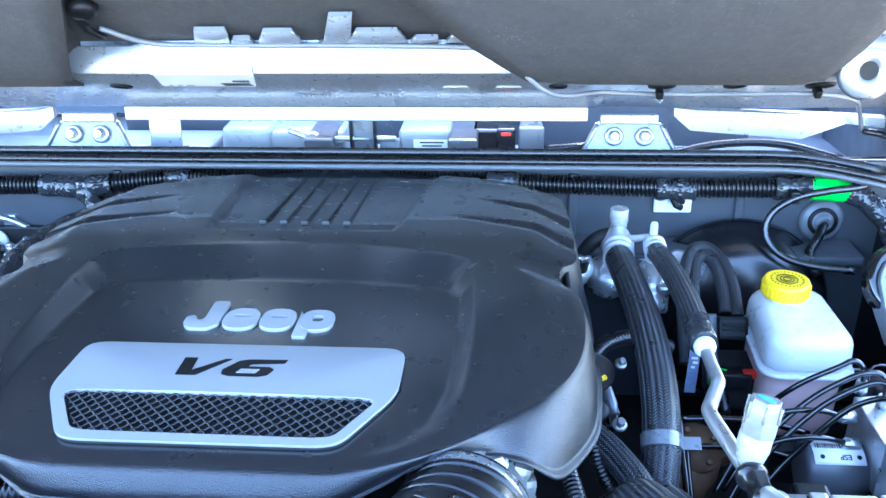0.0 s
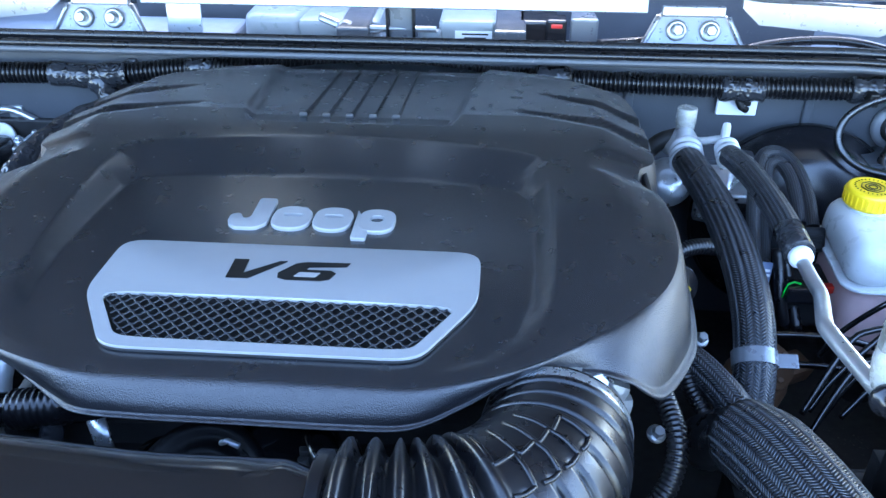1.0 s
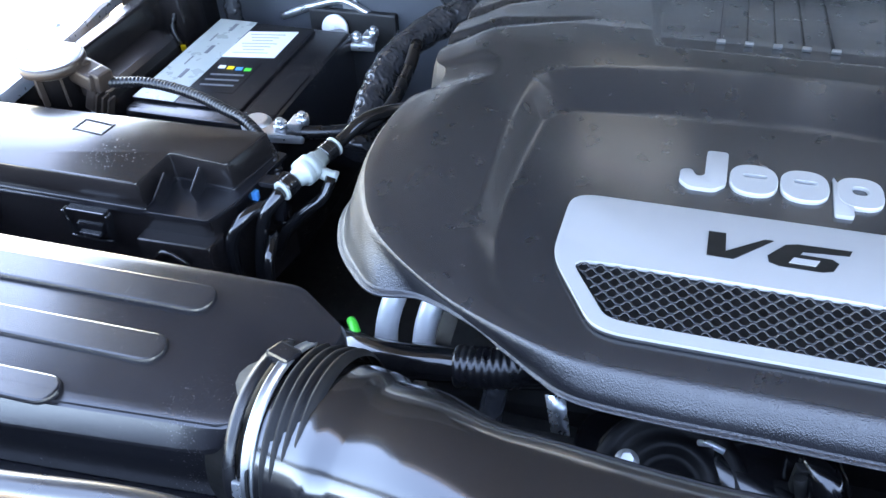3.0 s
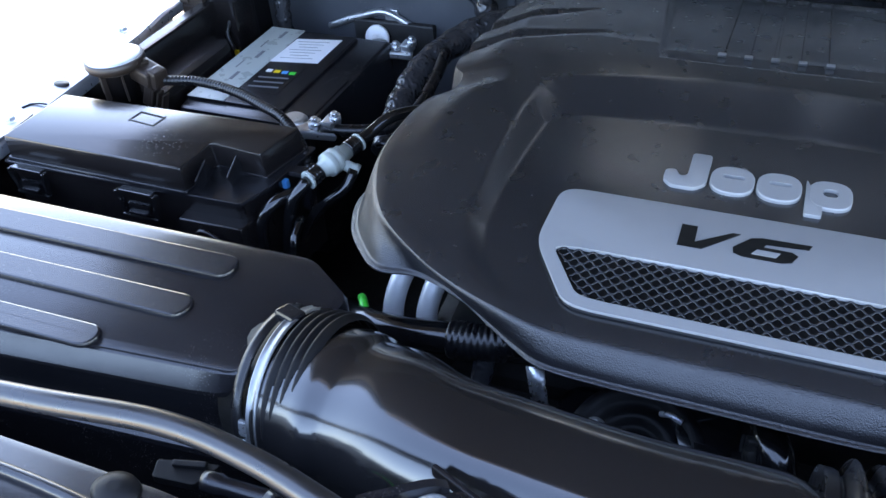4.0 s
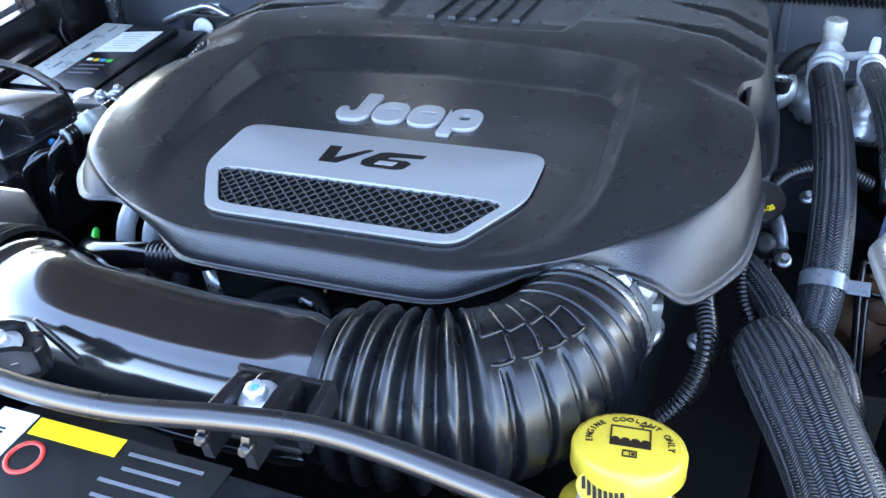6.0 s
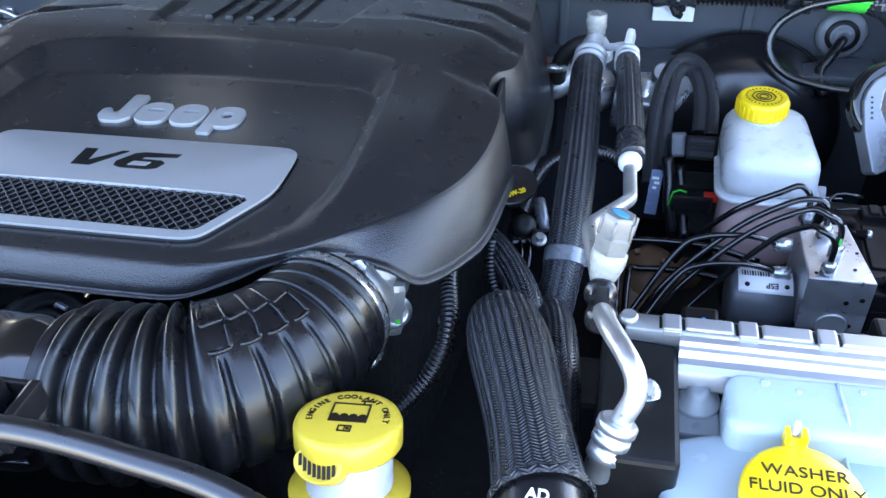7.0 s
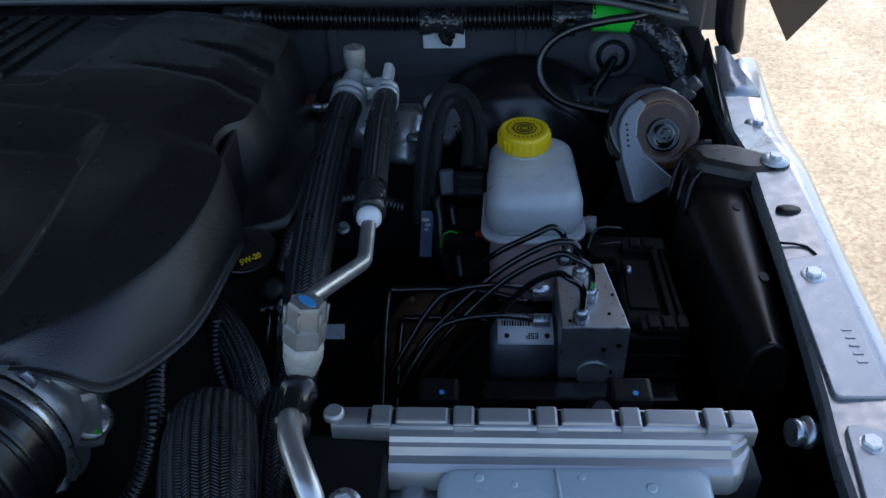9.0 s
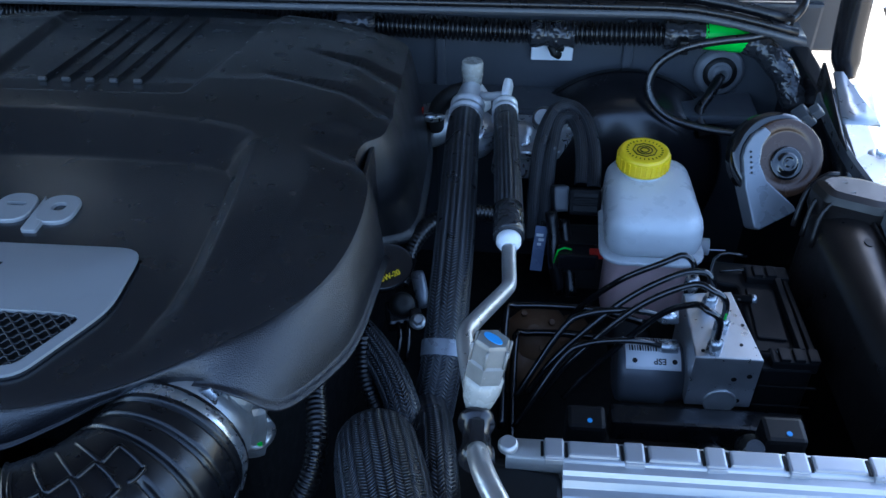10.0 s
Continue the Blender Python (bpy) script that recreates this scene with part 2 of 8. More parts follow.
M["rust"] = mat("rusty_casting", (0.13, 0.070, 0.036), 0.6, var=0.7, vscale=30, bump=0.6, bscale=120, dust=0.3, dust_col=(0.16, 0.09, 0.045), dscale=60, relief=0.001)
M["tag_blue"] = mat("bluish_label_film", (0.16, 0.20, 0.30), 0.3, var=0.1)
M["nylon"] = mat("natural_nylon", (0.30, 0.30, 0.28), 0.26, var=0.1, vscale=80, sss=0.3)
M["rad_alu"] = mat("dull_aluminium", (0.40, 0.41, 0.43), 0.46, metal=0.75, var=0.05, vscale=70, rvar=0.03)
M["hose_grey"] = mat("grey_rubber", (0.12, 0.125, 0.135), 0.4, var=0.2)
M["glass"] = mat("dark_glass", (0.02, 0.025, 0.03), 0.05, var=0.05)
M["braid"] = braid_mat("braided_sleeve", (0.004, 0.004, 0.005), (0.11, 0.122, 0.145), 10, 400, 0.34, bump=0.9, slant=1.35, gap=1.3)
M["braid_big"] = braid_mat("coarse_braided_sleeve", (0.004, 0.004, 0.005), (0.105, 0.117, 0.138), 17, 460, 0.34, bump=1.0, slant=1.2, gap=1.2)


# ---- mesh helpers ----
def cr(p, n):
    """Points on a smooth curve through p, n steps to each span."""
    p = [Vector(q) for q in p]
    q = [p[0] * 2 - p[1]] + p + [p[-1] * 2 - p[-2]]
    out = []
    for i in range(1, len(q) - 2):
        a, b, c, d = q[i - 1:i + 3]
        for k in range(n):
            t = k / n
            out.append(0.5 * ((2 * b) + (c - a) * t + (2 * a - 5 * b + 4 * c - d) * t * t + (3 * b - a - 3 * c + d) * t ** 3))
    out.append(p[-1])
    return out


def resample(path, step):
    total = sum((b - a).length for a, b in zip(path, path[1:]))
    n = max(2, round(total / step))
    out, k, acc = [path[0]], 0, 0.0
    for i in range(1, n):
        want = total * i / n
        while acc + (path[k + 1] - path[k]).length < want:
            acc += (path[k + 1] - path[k]).length
            k += 1
        f = (want - acc) / (path[k + 1] - path[k]).length
        out.append(path[k].lerp(path[k + 1], f))
    return out + [path[-1]]


def loft(rings, caps=(True, True), closed=True):
    """A skin over rings of equal count, with mesh coordinates: u once round, v in metres along."""
    bm = bmesh.new()
    vs = [[bm.verts.new(p) for p in r] for r in rings]
    uvl = bm.loops.layers.uv.new("UVMap")
    n = len(rings[0])
    v = 0.0
    for i in range(len(rings) - 1):
        dv = sum((rings[i + 1][k] - rings[i][k]).length for k in range(0, n, max(1, n // 4))) / len(range(0, n, max(1, n // 4)))
        for j in range(n if closed else n - 1):
            k = (j + 1) % n
            f = bm.faces.new((vs[i][j], vs[i][k], vs[i + 1][k], vs[i + 1][j]))
            f.smooth = True
            for lp, (a, b) in zip(f.loops, ((j, v), (j + 1, v), (j + 1, v + dv), (j, v + dv))):
                lp[uvl].uv = (a / n, b)
        v += dv
    if caps[0]:
        bm.faces.new(list(reversed(vs[0])))
    if caps[1]:
        bm.faces.new(vs[-1])
    return bm


def frames(pts, step, n=10):
    """Places along a smooth curve with two normals, the distance so far and the whole length."""
    path = resample(cr(pts, n), step) if len(pts) > 2 else resample([Vector(p) for p in pts], step)
    total = sum((b - a).length for a, b in zip(path, path[1:]))
    t0 = (path[1] - path[0]).normalized()
    up = Vector((0, 0, 1)) if abs(t0.z) < 0.9 else Vector((0, 1, 0))
    nrm = (up - t0 * up.dot(t0)).normalized()
    s, out = 0.0, []
    for i, p in enumerate(path):
        t = (path[min(i + 1, len(path) - 1)] - path[max(i - 1, 0)]).normalized()
        nrm = (nrm - t * nrm.dot(t)).normalized()
        if i:
            s += (p - path[i - 1]).length
        out.append((p, nrm.copy(), t.cross(nrm), s, total))
    return out


def tube(pts, r, seg=14, step=0.008, squash=None, caps=(True, True), n=10):
    """A hose or pipe along a smooth curve; r may be a function of the distance from its start and its length."""
    rings = []
    for p, nrm, bi, s, total in frames(pts, step, n):
        rad = r(s, total) if callable(r) else r
        ring = []
        for j in range(seg):
            a = 2 * math.pi * j / seg
            c, d = math.cos(a) * rad, math.sin(a) * rad
            if squash:
                c, d = squash(c, d, rad)
            ring.append(p + nrm * c + bi * d)
        rings.append(ring)
    return loft(rings, caps)


def skin(pts, s, angle, r):
    """The place on a hose's skin at a distance along it and an angle from its top towards the front."""
    f = min(frames(pts, 0.001), key=lambda q: abs(q[3] - s))
    return f[0] + (f[1] * math.cos(radians(angle)) + f[2] * math.sin(radians(angle))) * r


def lathe(profile, seg=32, m=None, caps=(True, True)):
    """A turned body from (radius, height) pairs about its own z axis."""
    rings = [[Vector((r * math.cos(2 * math.pi * j / seg), r * math.sin(2 * math.pi * j / seg), z)) for j in range(seg)] for r, z in profile]
    bm = loft(rings, caps)
    if m is not None:
        bm.transform(m)
    return bm


def axis(p, d, spin=0):
    """A pose at p whose z axis points along d."""
    return Matrix.Translation(p) @ Vector(d).to_track_quat("Z", "Y").to_matrix().to_4x4() @ pose(0, 0, 0, 0, 0, spin)


def box(c, size, bevel=0.003, rot=(0, 0, 0), seg=2):
    bm = bmesh.new()
    bmesh.ops.create_cube(bm, size=1.0)
    bmesh.ops.scale(bm, vec=size, verts=bm.verts)
    if bevel:
        bmesh.ops.bevel(bm, geom=bm.edges[:], offset=bevel, segments=seg, profile=0.6, affect="EDGES", clamp_overlap=True)
    bm.transform(pose(*c, *rot))
    return bm


def prism(outline, z0, z1, bevel=0.003, corner=0.0, taper=1.0, seg=2):
    """An upright body over a plan outline, with rounded corners and edges."""
    bm = bmesh.new()
    cx = sum(p[0] for p in outline) / len(outline)
    cy = sum(p[1] for p in outline) / len(outline)
    lo = [bm.verts.new((p[0], p[1], z0)) for p in outline]
    hi = [bm.verts.new((cx + (p[0] - cx) * taper, cy + (p[1] - cy) * taper, z1)) for p in outline]
    n = len(outline)
    bm.faces.new(list(reversed(lo)))
    bm.faces.new(hi)
    up = []
    for i in range(n):
        bm.faces.new((lo[i], lo[(i + 1) % n], hi[(i + 1) % n], hi[i]))
        up.append(bm.edges.get((lo[i], hi[i])))
    bm.normal_update()
    if corner:
        bmesh.ops.bevel(bm, geom=up, offset=corner, segments=5, profile=0.5, affect="EDGES", clamp_overlap=True)
    if bevel:
        rim = [e for e in bm.edges if abs(e.verts[0].co.z - e.verts[1].co.z) < 1e-6]
        bmesh.ops.bevel(bm, geom=rim, offset=bevel, segments=seg, profile=0.5, affect="EDGES", clamp_overlap=True)
    return bm


def merge(*bms):
    """Several pieces of one part in one mesh."""
    out = bms[0]
    for b in bms[1:]:
        me = bpy.data.meshes.new("t")
        b.to_mesh(me)
        b.free()
        out.from_mesh(me)
        bpy.data.meshes.remove(me)
    return out


def strip(profile, x0, x1, n=2, bend=None):
    """A profile of (y, z) pairs drawn out along x; bend moves each point."""
    rings = []
    for i in range(n + 1):
        x = x0 + (x1 - x0) * i / n
        ring = [Vector((x, y, z)) for y, z in profile]
        rings.append([bend(p) for p in ring] if bend else ring)
    return loft(rings)


def bolt(p, d=(0, 0, 1), r=0.007, flange=True, wide=1.6, head=0.0098):
    prof = [(r * wide, 0), (r * wide, 0.0015), (r * 0.98, 0.003)] if flange else [(r, 0)]
    b = lathe(prof + [(r * 0.98, 0.003)], 20, axis(p, d))
    h = lathe([(r, 0.002), (r, head - 0.0013), (r * 0.86, head)], 6, axis(p, d, 12))
    for f in h.faces:
        f.smooth = False
    return merge(b, h)


def thing(name, base, label, category, group="", kind=""):
    ob = new(name)
    ob.location = base
    ob.empty_display_size = 0.02
    return tagged(ob, label, category, group, kind)


def base_of(ob):
    p = Vector((0, 0, 0))
    while ob is not None:
        p += ob.location
        ob = ob.parent
    return p


def part(name, bm, material, parent, label=""):
    """One mesh under a thing or a part; the pieces are given in world places."""
    me = bpy.data.meshes.new(name)
    bmesh.ops.recalc_face_normals(bm, faces=bm.faces[:])
    bm.to_mesh(me)
    bm.free()
    me.materials.append(M[material] if isinstance(material, str) else material)
    ob = new(name, me)
    if parent is not None:
        me.transform(Matrix.Translation(-base_of(parent)))
        ob.parent = parent
    if label:
        ob["label"] = label
    return ob


def single(name, bm, material, base, label, category, group="", kind=""):
    """A thing of one mesh, its origin at its base."""
    ob = part(name, bm, material, None)
    ob.data.transform(Matrix.Translation(-Vector(base)))
    ob.location = base
    return tagged(ob, label, category, group, kind)


def smooth_auto(ob, angle=35):
    ob.data.shade_smooth()
    ob.data.set_sharp_from_angle(angle=radians(angle))
    return ob


def lettering(name, text, height, m, material, parent, depth=0.0006, offset=0.0, shear=0.0, space=1.0, width=None):
    """Raised lettering in the built-in font as a mesh; m puts its middle in place, facing m's z axis."""
    cu = bpy.data.curves.new(name, "FONT")
    cu.body, cu.size, cu.align_x, cu.align_y = text, height * 1.38, "CENTER", "CENTER"
    cu.extrude, cu.offset, cu.shear, cu.space_character = depth, offset, shear, space
    tmp = bpy.data.objects.new("t", cu)
    scene.collection.objects.link(tmp)
    dg = bpy.context.evaluated_depsgraph_get()
    me = bpy.data.meshes.new_from_object(tmp.evaluated_get(dg))
    bpy.data.objects.remove(tmp)
    bpy.data.curves.remove(cu)
    if width:
        xs = [v.co.x for v in me.vertices]
        me.transform(Matrix.Diagonal((width / (max(xs) - min(xs)), 1, 1, 1)))
    bm = bmesh.new()
    bm.from_mesh(me)
    bpy.data.meshes.remove(me)
    bm.transform(m)
    return part(name, bm, material, parent)


def conduit_r(r, pitch=0.0056, depth=0.20):
    return lambda s, total: r * (1 - depth * (0.5 + 0.5 * math.cos(2 * math.pi * s / pitch)) ** 2)


def rounded_f(x, f, w, h):
    """A stadium-like outline on a face of the hood."""
    return [(x - w, f - h * 0.5), (x - w * 0.8, f - h), (x + w * 0.8, f - h), (x + w, f - h * 0.5), (x + w, f + h * 0.5), (x + w * 0.8, f + h), (x - w * 0.8, f + h), (x - w, f + h * 0.5)]


def smoothstep(a, b, x):
    t = min(1.0, max(0.0, (x - a) / (b - a)))
    return t * t * (3 - 2 * t)


# ---- ground and body shell ----
g = bmesh.new()
bmesh.ops.create_grid(g, x_segments=40, y_segments=40, size=400)
single("ground", g, "ground", (0, 0, 0), "pale sandy worn asphalt ground in sunlight", "ground", kind="structure")

# firewall, side wells, tray under the bay and front wall
fw = single("firewall", box((0, 1.062, 1.0), (1.46, 0.02, 0.38), 0.004), "bay", (0, 1.062, 0.81), "dark painted steel firewall behind the engine", "firewall", kind="structure")
rib = [box((x, 1.049, 1.02), (0.012, 0.008, 0.30), 0.003) for x in (-0.33, 0.30, 0.52)]
part("firewall_rib", merge(*rib), "bay", fw)
part("firewall_ledge", box((0.42, 1.02, 1.075), (0.50, 0.06, 0.012), 0.004), "bay", fw)
for side, nm in ((1, "inner_fender_right"), (-1, "inner_fender_left")):
    single(nm, box((side * 0.715, 0.5, 0.93), (0.02, 1.12, 0.42), 0.004), "brownblack", (side * 0.715, 0.5, 0.72), "dark grimy inner fender wall beside the engine", "inner fender", kind="structure")
single("bay_floor", box((0, 0.5, 0.80), (1.42, 1.12, 0.03), 0), "dark", (0, 0.5, 0.785), "dark grimy underside of the engine bay", "floor", kind="structure")
single("front_wall", box((0, 0.10, 0.93), (1.42, 0.03, 0.36), 0.004), "dark", (0, 0.10, 0.75), "black front panel in front of the radiator", "front panel", kind="structure")

# cowl
cowl = thing("cowl_panel", (0, 1.06, 1.15), "dark painted steel cowl with black rubber weather seals", "cowl", kind="structure")


def cowl_bow(p):
    return Vector((p.x, p.y - 0.05 * smoothstep(0.55, 0.78, abs(p.x)), p.z - 0.02 * smoothstep(0.55, 0.78, abs(p.x))))


part("cowl_lip", strip([(1.002, 1.191), (1.075, 1.186), (1.075, 1.196), (1.040, 1.2005), (1.006, 1.200), (1.000, 1.196)], -0.69, 0.69, 40, cowl_bow), "bay", cowl)
part("seal_bulb", strip([(1.004 + 0.0060 * math.cos(a), 1.2035 + 0.0048 * math.sin(a)) for a in [k * math.pi / 5 for k in range(10)]], -0.68, 0.68, 40, cowl_bow), "rubber", cowl, "black rubber bulb seal")
part("seal_lip", strip([(1.022, 1.199), (1.030, 1.199), (1.026, 1.213), (1.023, 1.213)], -0.68, 0.68, 40, cowl_bow), "rubber", cowl)
part("cowl_trough", strip([(1.075, 1.18), (1.10, 1.150), (1.30, 1.140), (1.33, 1.30), (1.34, 1.30), (1.32, 1.12), (1.08, 1.13)], -0.76, 0.76, 4), "cowl_grey", cowl)
# added end walls that keep the sun out of the trough
for x in (-0.735, 0.735):
    part("cowl_sun_block", prism([(x - 0.03, 1.06), (x + 0.03, 1.06), (x + 0.03, 1.33), (x - 0.03, 1.33)], 1.13, 1.262, 0.004), "bay", cowl)
for x in (-0.05, 0.15):
    part("trough_rib", prism([(x - 0.02, 1.085), (x + 0.02, 1.085), (x + 0.02, 1.20), (x - 0.02, 1.20)], 1.145, 1.205, 0.003), "bay", cowl)
single("windscreen_panel", box((0, 1.48, 1.50), (1.50, 0.03, 0.75), 0.004, (-28, 0, 0)), "glass", (0, 1.36, 1.14), "dark glass windscreen behind the raised hood", "windscreen", kind="structure")
single("cabin_body", box((0, 2.5, 0.85), (1.50, 2.3, 0.75), 0.03), "paint", (0, 2.5, 0.475), "silver painted car body behind the engine bay", "car body", kind="structure")

# fenders
for side, nm in ((1, "fender_right"), (-1, "fender_left")):
    fd = thing(nm, (side * 0.70, 0.5, 1.10), "silver painted fender edge with bolts and holes", "fender")
    pts = [(0.655, 0.20), (0.664, 0.40), (0.672, 0.47), (0.684, 0.585), (0.691, 0.68), (0.698, 0.76), (0.705, 0.94)]
    out = [(0.708, 0.20), (0.716, 0.40), (0.721, 0.50), (0.728, 0.62), (0.735, 0.71), (0.743, 0.80), (0.760, 0.96)]
    prof = []
    P1, P2 = cr([(x, y, 0) for x, y in pts], 6), cr([(x, y, 0) for x, y in out], 6)
    for a, b in zip(P1, P2):
        w = b - a
        q = [(a, 1.146), (a, 1.157), (a + w * 0.06, 1.160), (a + w * 0.70, 1.162), (a + w * 0.80, 1.163), (b - w * 0.12, 1.162), (b + w * 0.02, 1.1605), (b + w * 0.14, 1.156), (b + w * 0.22, 1.146), (b + w * 0.5, 1.08), (b + w * 1.0, 0.80), (b + w * 0.9, 0.80), (b + w * 0.3, 1.06), (b - w * 0.1, 1.146), (a + w * 0.1, 1.150), (a + w * 0.05, 1.146)]
        prof.append([Vector((side * p.x - (0.045 * smoothstep(0.68, 0.90, p.y) if side < 0 else 0), p.y, z - 0.018 * smoothstep(0.70, 0.85, p.y))) for p, z in q])
    smooth_auto(part("panel", loft(prof), "paint", fd), 40)
    for (px, py, pz) in ((0.714, 0.721, 1.1625), (0.698, 0.572, 1.1615), (0.727, 0.811, 1.1450), (0.684, 0.428, 1.161)):
        part("bolt", bolt((side * px - (0.045 * smoothstep(0.68, 0.90, py) if side < 0 else 0), py, pz), (0, 0, 1), 0.0056, True, 2.1, 0.0066), "pale_zinc", fd, "zinc-plated flange bolt")
    part("slot_hole", lathe([(0.0082, 0), (0.0085, 0.0030), (0.0001, 0.0028)], 24, Matrix.Translation((side * 0.705, 0.652, 1.1596)) @ Matrix.Diagonal((1.1, 0.7, 1, 1))), "ink", fd, "dark oval hole")
    part("raised_plate", prism([(side * x, y) for x, y in ((0.676, 0.462), (0.708, 0.462), (0.716, 0.596), (0.684, 0.590))][::side], 1.160, 1.1638, 0.001, 0.005), "paint", fd)
    part("raised_plate", prism([(side * x, y) for x, y in ((0.664, 0.36), (0.704, 0.36), (0.7055, 0.435), (0.675, 0.445))][::side], 1.160, 1.1638, 0.001, 0.008), "paint", fd)
    for k in range(5):
        part("embossed_mark", box((side * 0.7015, 0.490 + 0.007 * k, 1.1640), (0.006, 0.0016, 0.0010), 0.0003), "paint", fd)
    part("pressed_line", tube([(side * 0.687, 0.610, 1.1622), (side * 0.698, 0.609, 1.1622), (side * 0.705, 0.605, 1.1622), (side * 0.708, 0.597, 1.1622)], 0.0011, 6), "ink", fd, "thin dark pressed line")
    if side < 0:
        continue
    part("rear_bracket", prism([(side * x, y) for x, y in ((0.702, 0.80), (0.735, 0.795), (0.744, 0.864), (0.710, 0.87))][::side], 1.1425, 1.1460, 0.001, 0.004), "paint", fd, "silver steel bracket")
    part("rear_bracket_web", loft([[Vector((x0, y, z)), Vector((x1, y, z)), Vector((x1, y + 0.002, z - 0.003)), Vector((x0, y + 0.002, z - 0.003))] for x0, x1, y, z in ((0.709, 0.744, 0.866, 1.146), (0.710, 0.742, 0.884, 1.150), (0.711, 0.732, 0.904, 1.158), (0.711, 0.720, 0.93, 1.170))]), "paint", fd)

part("upright_web", loft([[Vector((x, y, 1.08)), Vector((x, y, z)), Vector((x + 0.003, y, z)), Vector((x + 0.003, y, 1.08))] for x, y, z in ((0.700, 0.795, 1.138), (0.702, 0.85, 1.145), (0.706, 0.92, 1.160), (0.709, 0.96, 1.165))]), "satin", bpy.data.objects["fender_right"], "dark upright web")

# hood, propped open on its rear hinges
HY, HZ, HA = 0.868, 1.389, radians(33)


def on_hood(x, s, h):
    """A place on the hood's felt plane: across, up along it, and off it towards the engine."""
    return Vector((x, HY - s * math.cos(HA) - h * math.sin(HA), HZ + s * math.sin(HA) - h * math.cos(HA)))


BEAM = (Vector((0, 1.098, 1.247)), Vector((0, 0.860, 1.352)), Vector((0, 0.866, 1.387)))


def on_low(x, f, h=0.0):
    """A place on the beam's lower face, f from its rear edge (0) to its fold (1), h off it."""
    n = Vector((0, -0.40, -0.915))
    return Vector((x, 0, 0)) + BEAM[0].lerp(BEAM[1], f) + n * h


def on_face(x, f, h=0.0):
    """A place on the beam's steep face, f from the fold (0) to its top (1), h off it."""
    n = Vector((0, -0.99, 0.13))
    return Vector((x, 0, 0)) + BEAM[1].lerp(BEAM[2], f) + n * h


def slab(at, poly, h0, h1):
    """A thin raised piece over a polygon on one of the hood's faces."""
    return loft([[at(x, f, h0) for x, f in poly], [at(x, f, h1) for x, f in poly]])


hood = thing("hood", (0, 1.10, 1.24), "raised silver car hood seen from below, with dark felt lining", "hood")
part("outer_skin", strip([(1.12, 1.262), (1.10, 1.275), (HY - 0.70 * math.cos(HA), HZ + 0.70 * math.sin(HA) + 0.07), (HY - 0.72 * math.cos(HA), HZ + 0.72 * math.sin(HA) + 0.03), (HY - 0.70 * math.cos(HA), HZ + 0.70 * math.sin(HA) + 0.055)], -0.745, 0.745, 2), "paint", hood)
part("lower_face", loft([[on_low(x, 0), on_low(x, 0.5), on_low(x, 0.97), on_low(x, 1.0, -0.002), on_low(x, 1.0, -0.02), on_low(x, 0, -0.012)] for x in (-0.72, -0.27, 0.27, 0.72)]), "paint", hood, "pressed silver steel beam with holes")
FACE = [(-0.272, 0.02, 0.80), (-0.190, 0.0, 0.80), (-0.168, 0.0, 1.0), (0.0, 0.0, 1.0), (0.190, 0.0, 1.0), (0.225, 0.0, 0.62), (0.270, 0.0, 0.06)]
smooth_auto(part("steep_face", loft([[on_face(x, a), on_face(x, (a + b) / 2, 0.003), on_face(x, b), on_face(x, b, -0.012), on_face(x, a, -0.012)] for x, a, b in FACE]), "paint", hood, "bright steep face of the hood beam"))
smooth_auto(part("rear_flange", strip([(1.0965, 1.2275), (1.0955, 1.2290), (1.0990, 1.2455), (1.103, 1.2475), (1.110, 1.246), (1.104, 1.2275)], -0.325, 0.318, 2), "paint", hood), 25)
for pts in (((-0.72, 1.206, 1.236), (-0.56, 1.200, 1.236), (-0.455, 1.212, 1.240), (-0.43, 1.232, 1.245)), ((0.432, 1.236, 1.246), (0.455, 1.216, 1.243), (0.60, 1.204, 1.238), (0.655, 1.226, 1.236), (0.72, 1.218, 1.232))):
    smooth_auto(part("corner_flange", loft([[Vector((x, 1.096, a)), Vector((x, 1.098, b)), Vector((x, 1.104, b + 0.003)), Vector((x, 1.106, a))] for x, a, b in pts]), "paint", hood), 25)
part("felt_lining", loft([[on_hood(-0.66, 0.02, 0), on_hood(0.27, 0.02, 0), on_hood(0.66, 0.02, 0), on_hood(0.66, 0.66, 0), on_hood(-0.66, 0.66, 0)], [on_hood(-0.66, 0.0, 0.004), on_hood(0.27, 0.0, 0.004), on_hood(0.66, 0.0, 0.004), on_hood(0.66, 0.66, 0.006), on_hood(-0.66, 0.66, 0.006)]]), "insul", hood, "dark grey felt sound lining")


def felt_flap(cols):
    """Felt that hangs lower, wrapped over the beam's fold and up to the lining."""
    rings = []
    for x, f, xh in cols:
        fold, hi = on_low(x * 0.8 + xh * 0.2, 1.0, 0.007) + Vector((0, -0.005, 0)), on_hood(xh, 0.16, 0.007)
        ring = [on_low(x, f, 0.003), on_low(x, f + (1 - f) * 0.5, 0.008), fold]
        ring += [fold.lerp(hi, k / 5) + Vector((0, -0.005, -0.006)) * math.sin(math.pi * k / 5) for k in range(1, 6)]
        rings.append(ring + [hi + Vector((0, 0.03, 0.02)), on_low(x, f, -0.006)])
    return loft(rings)


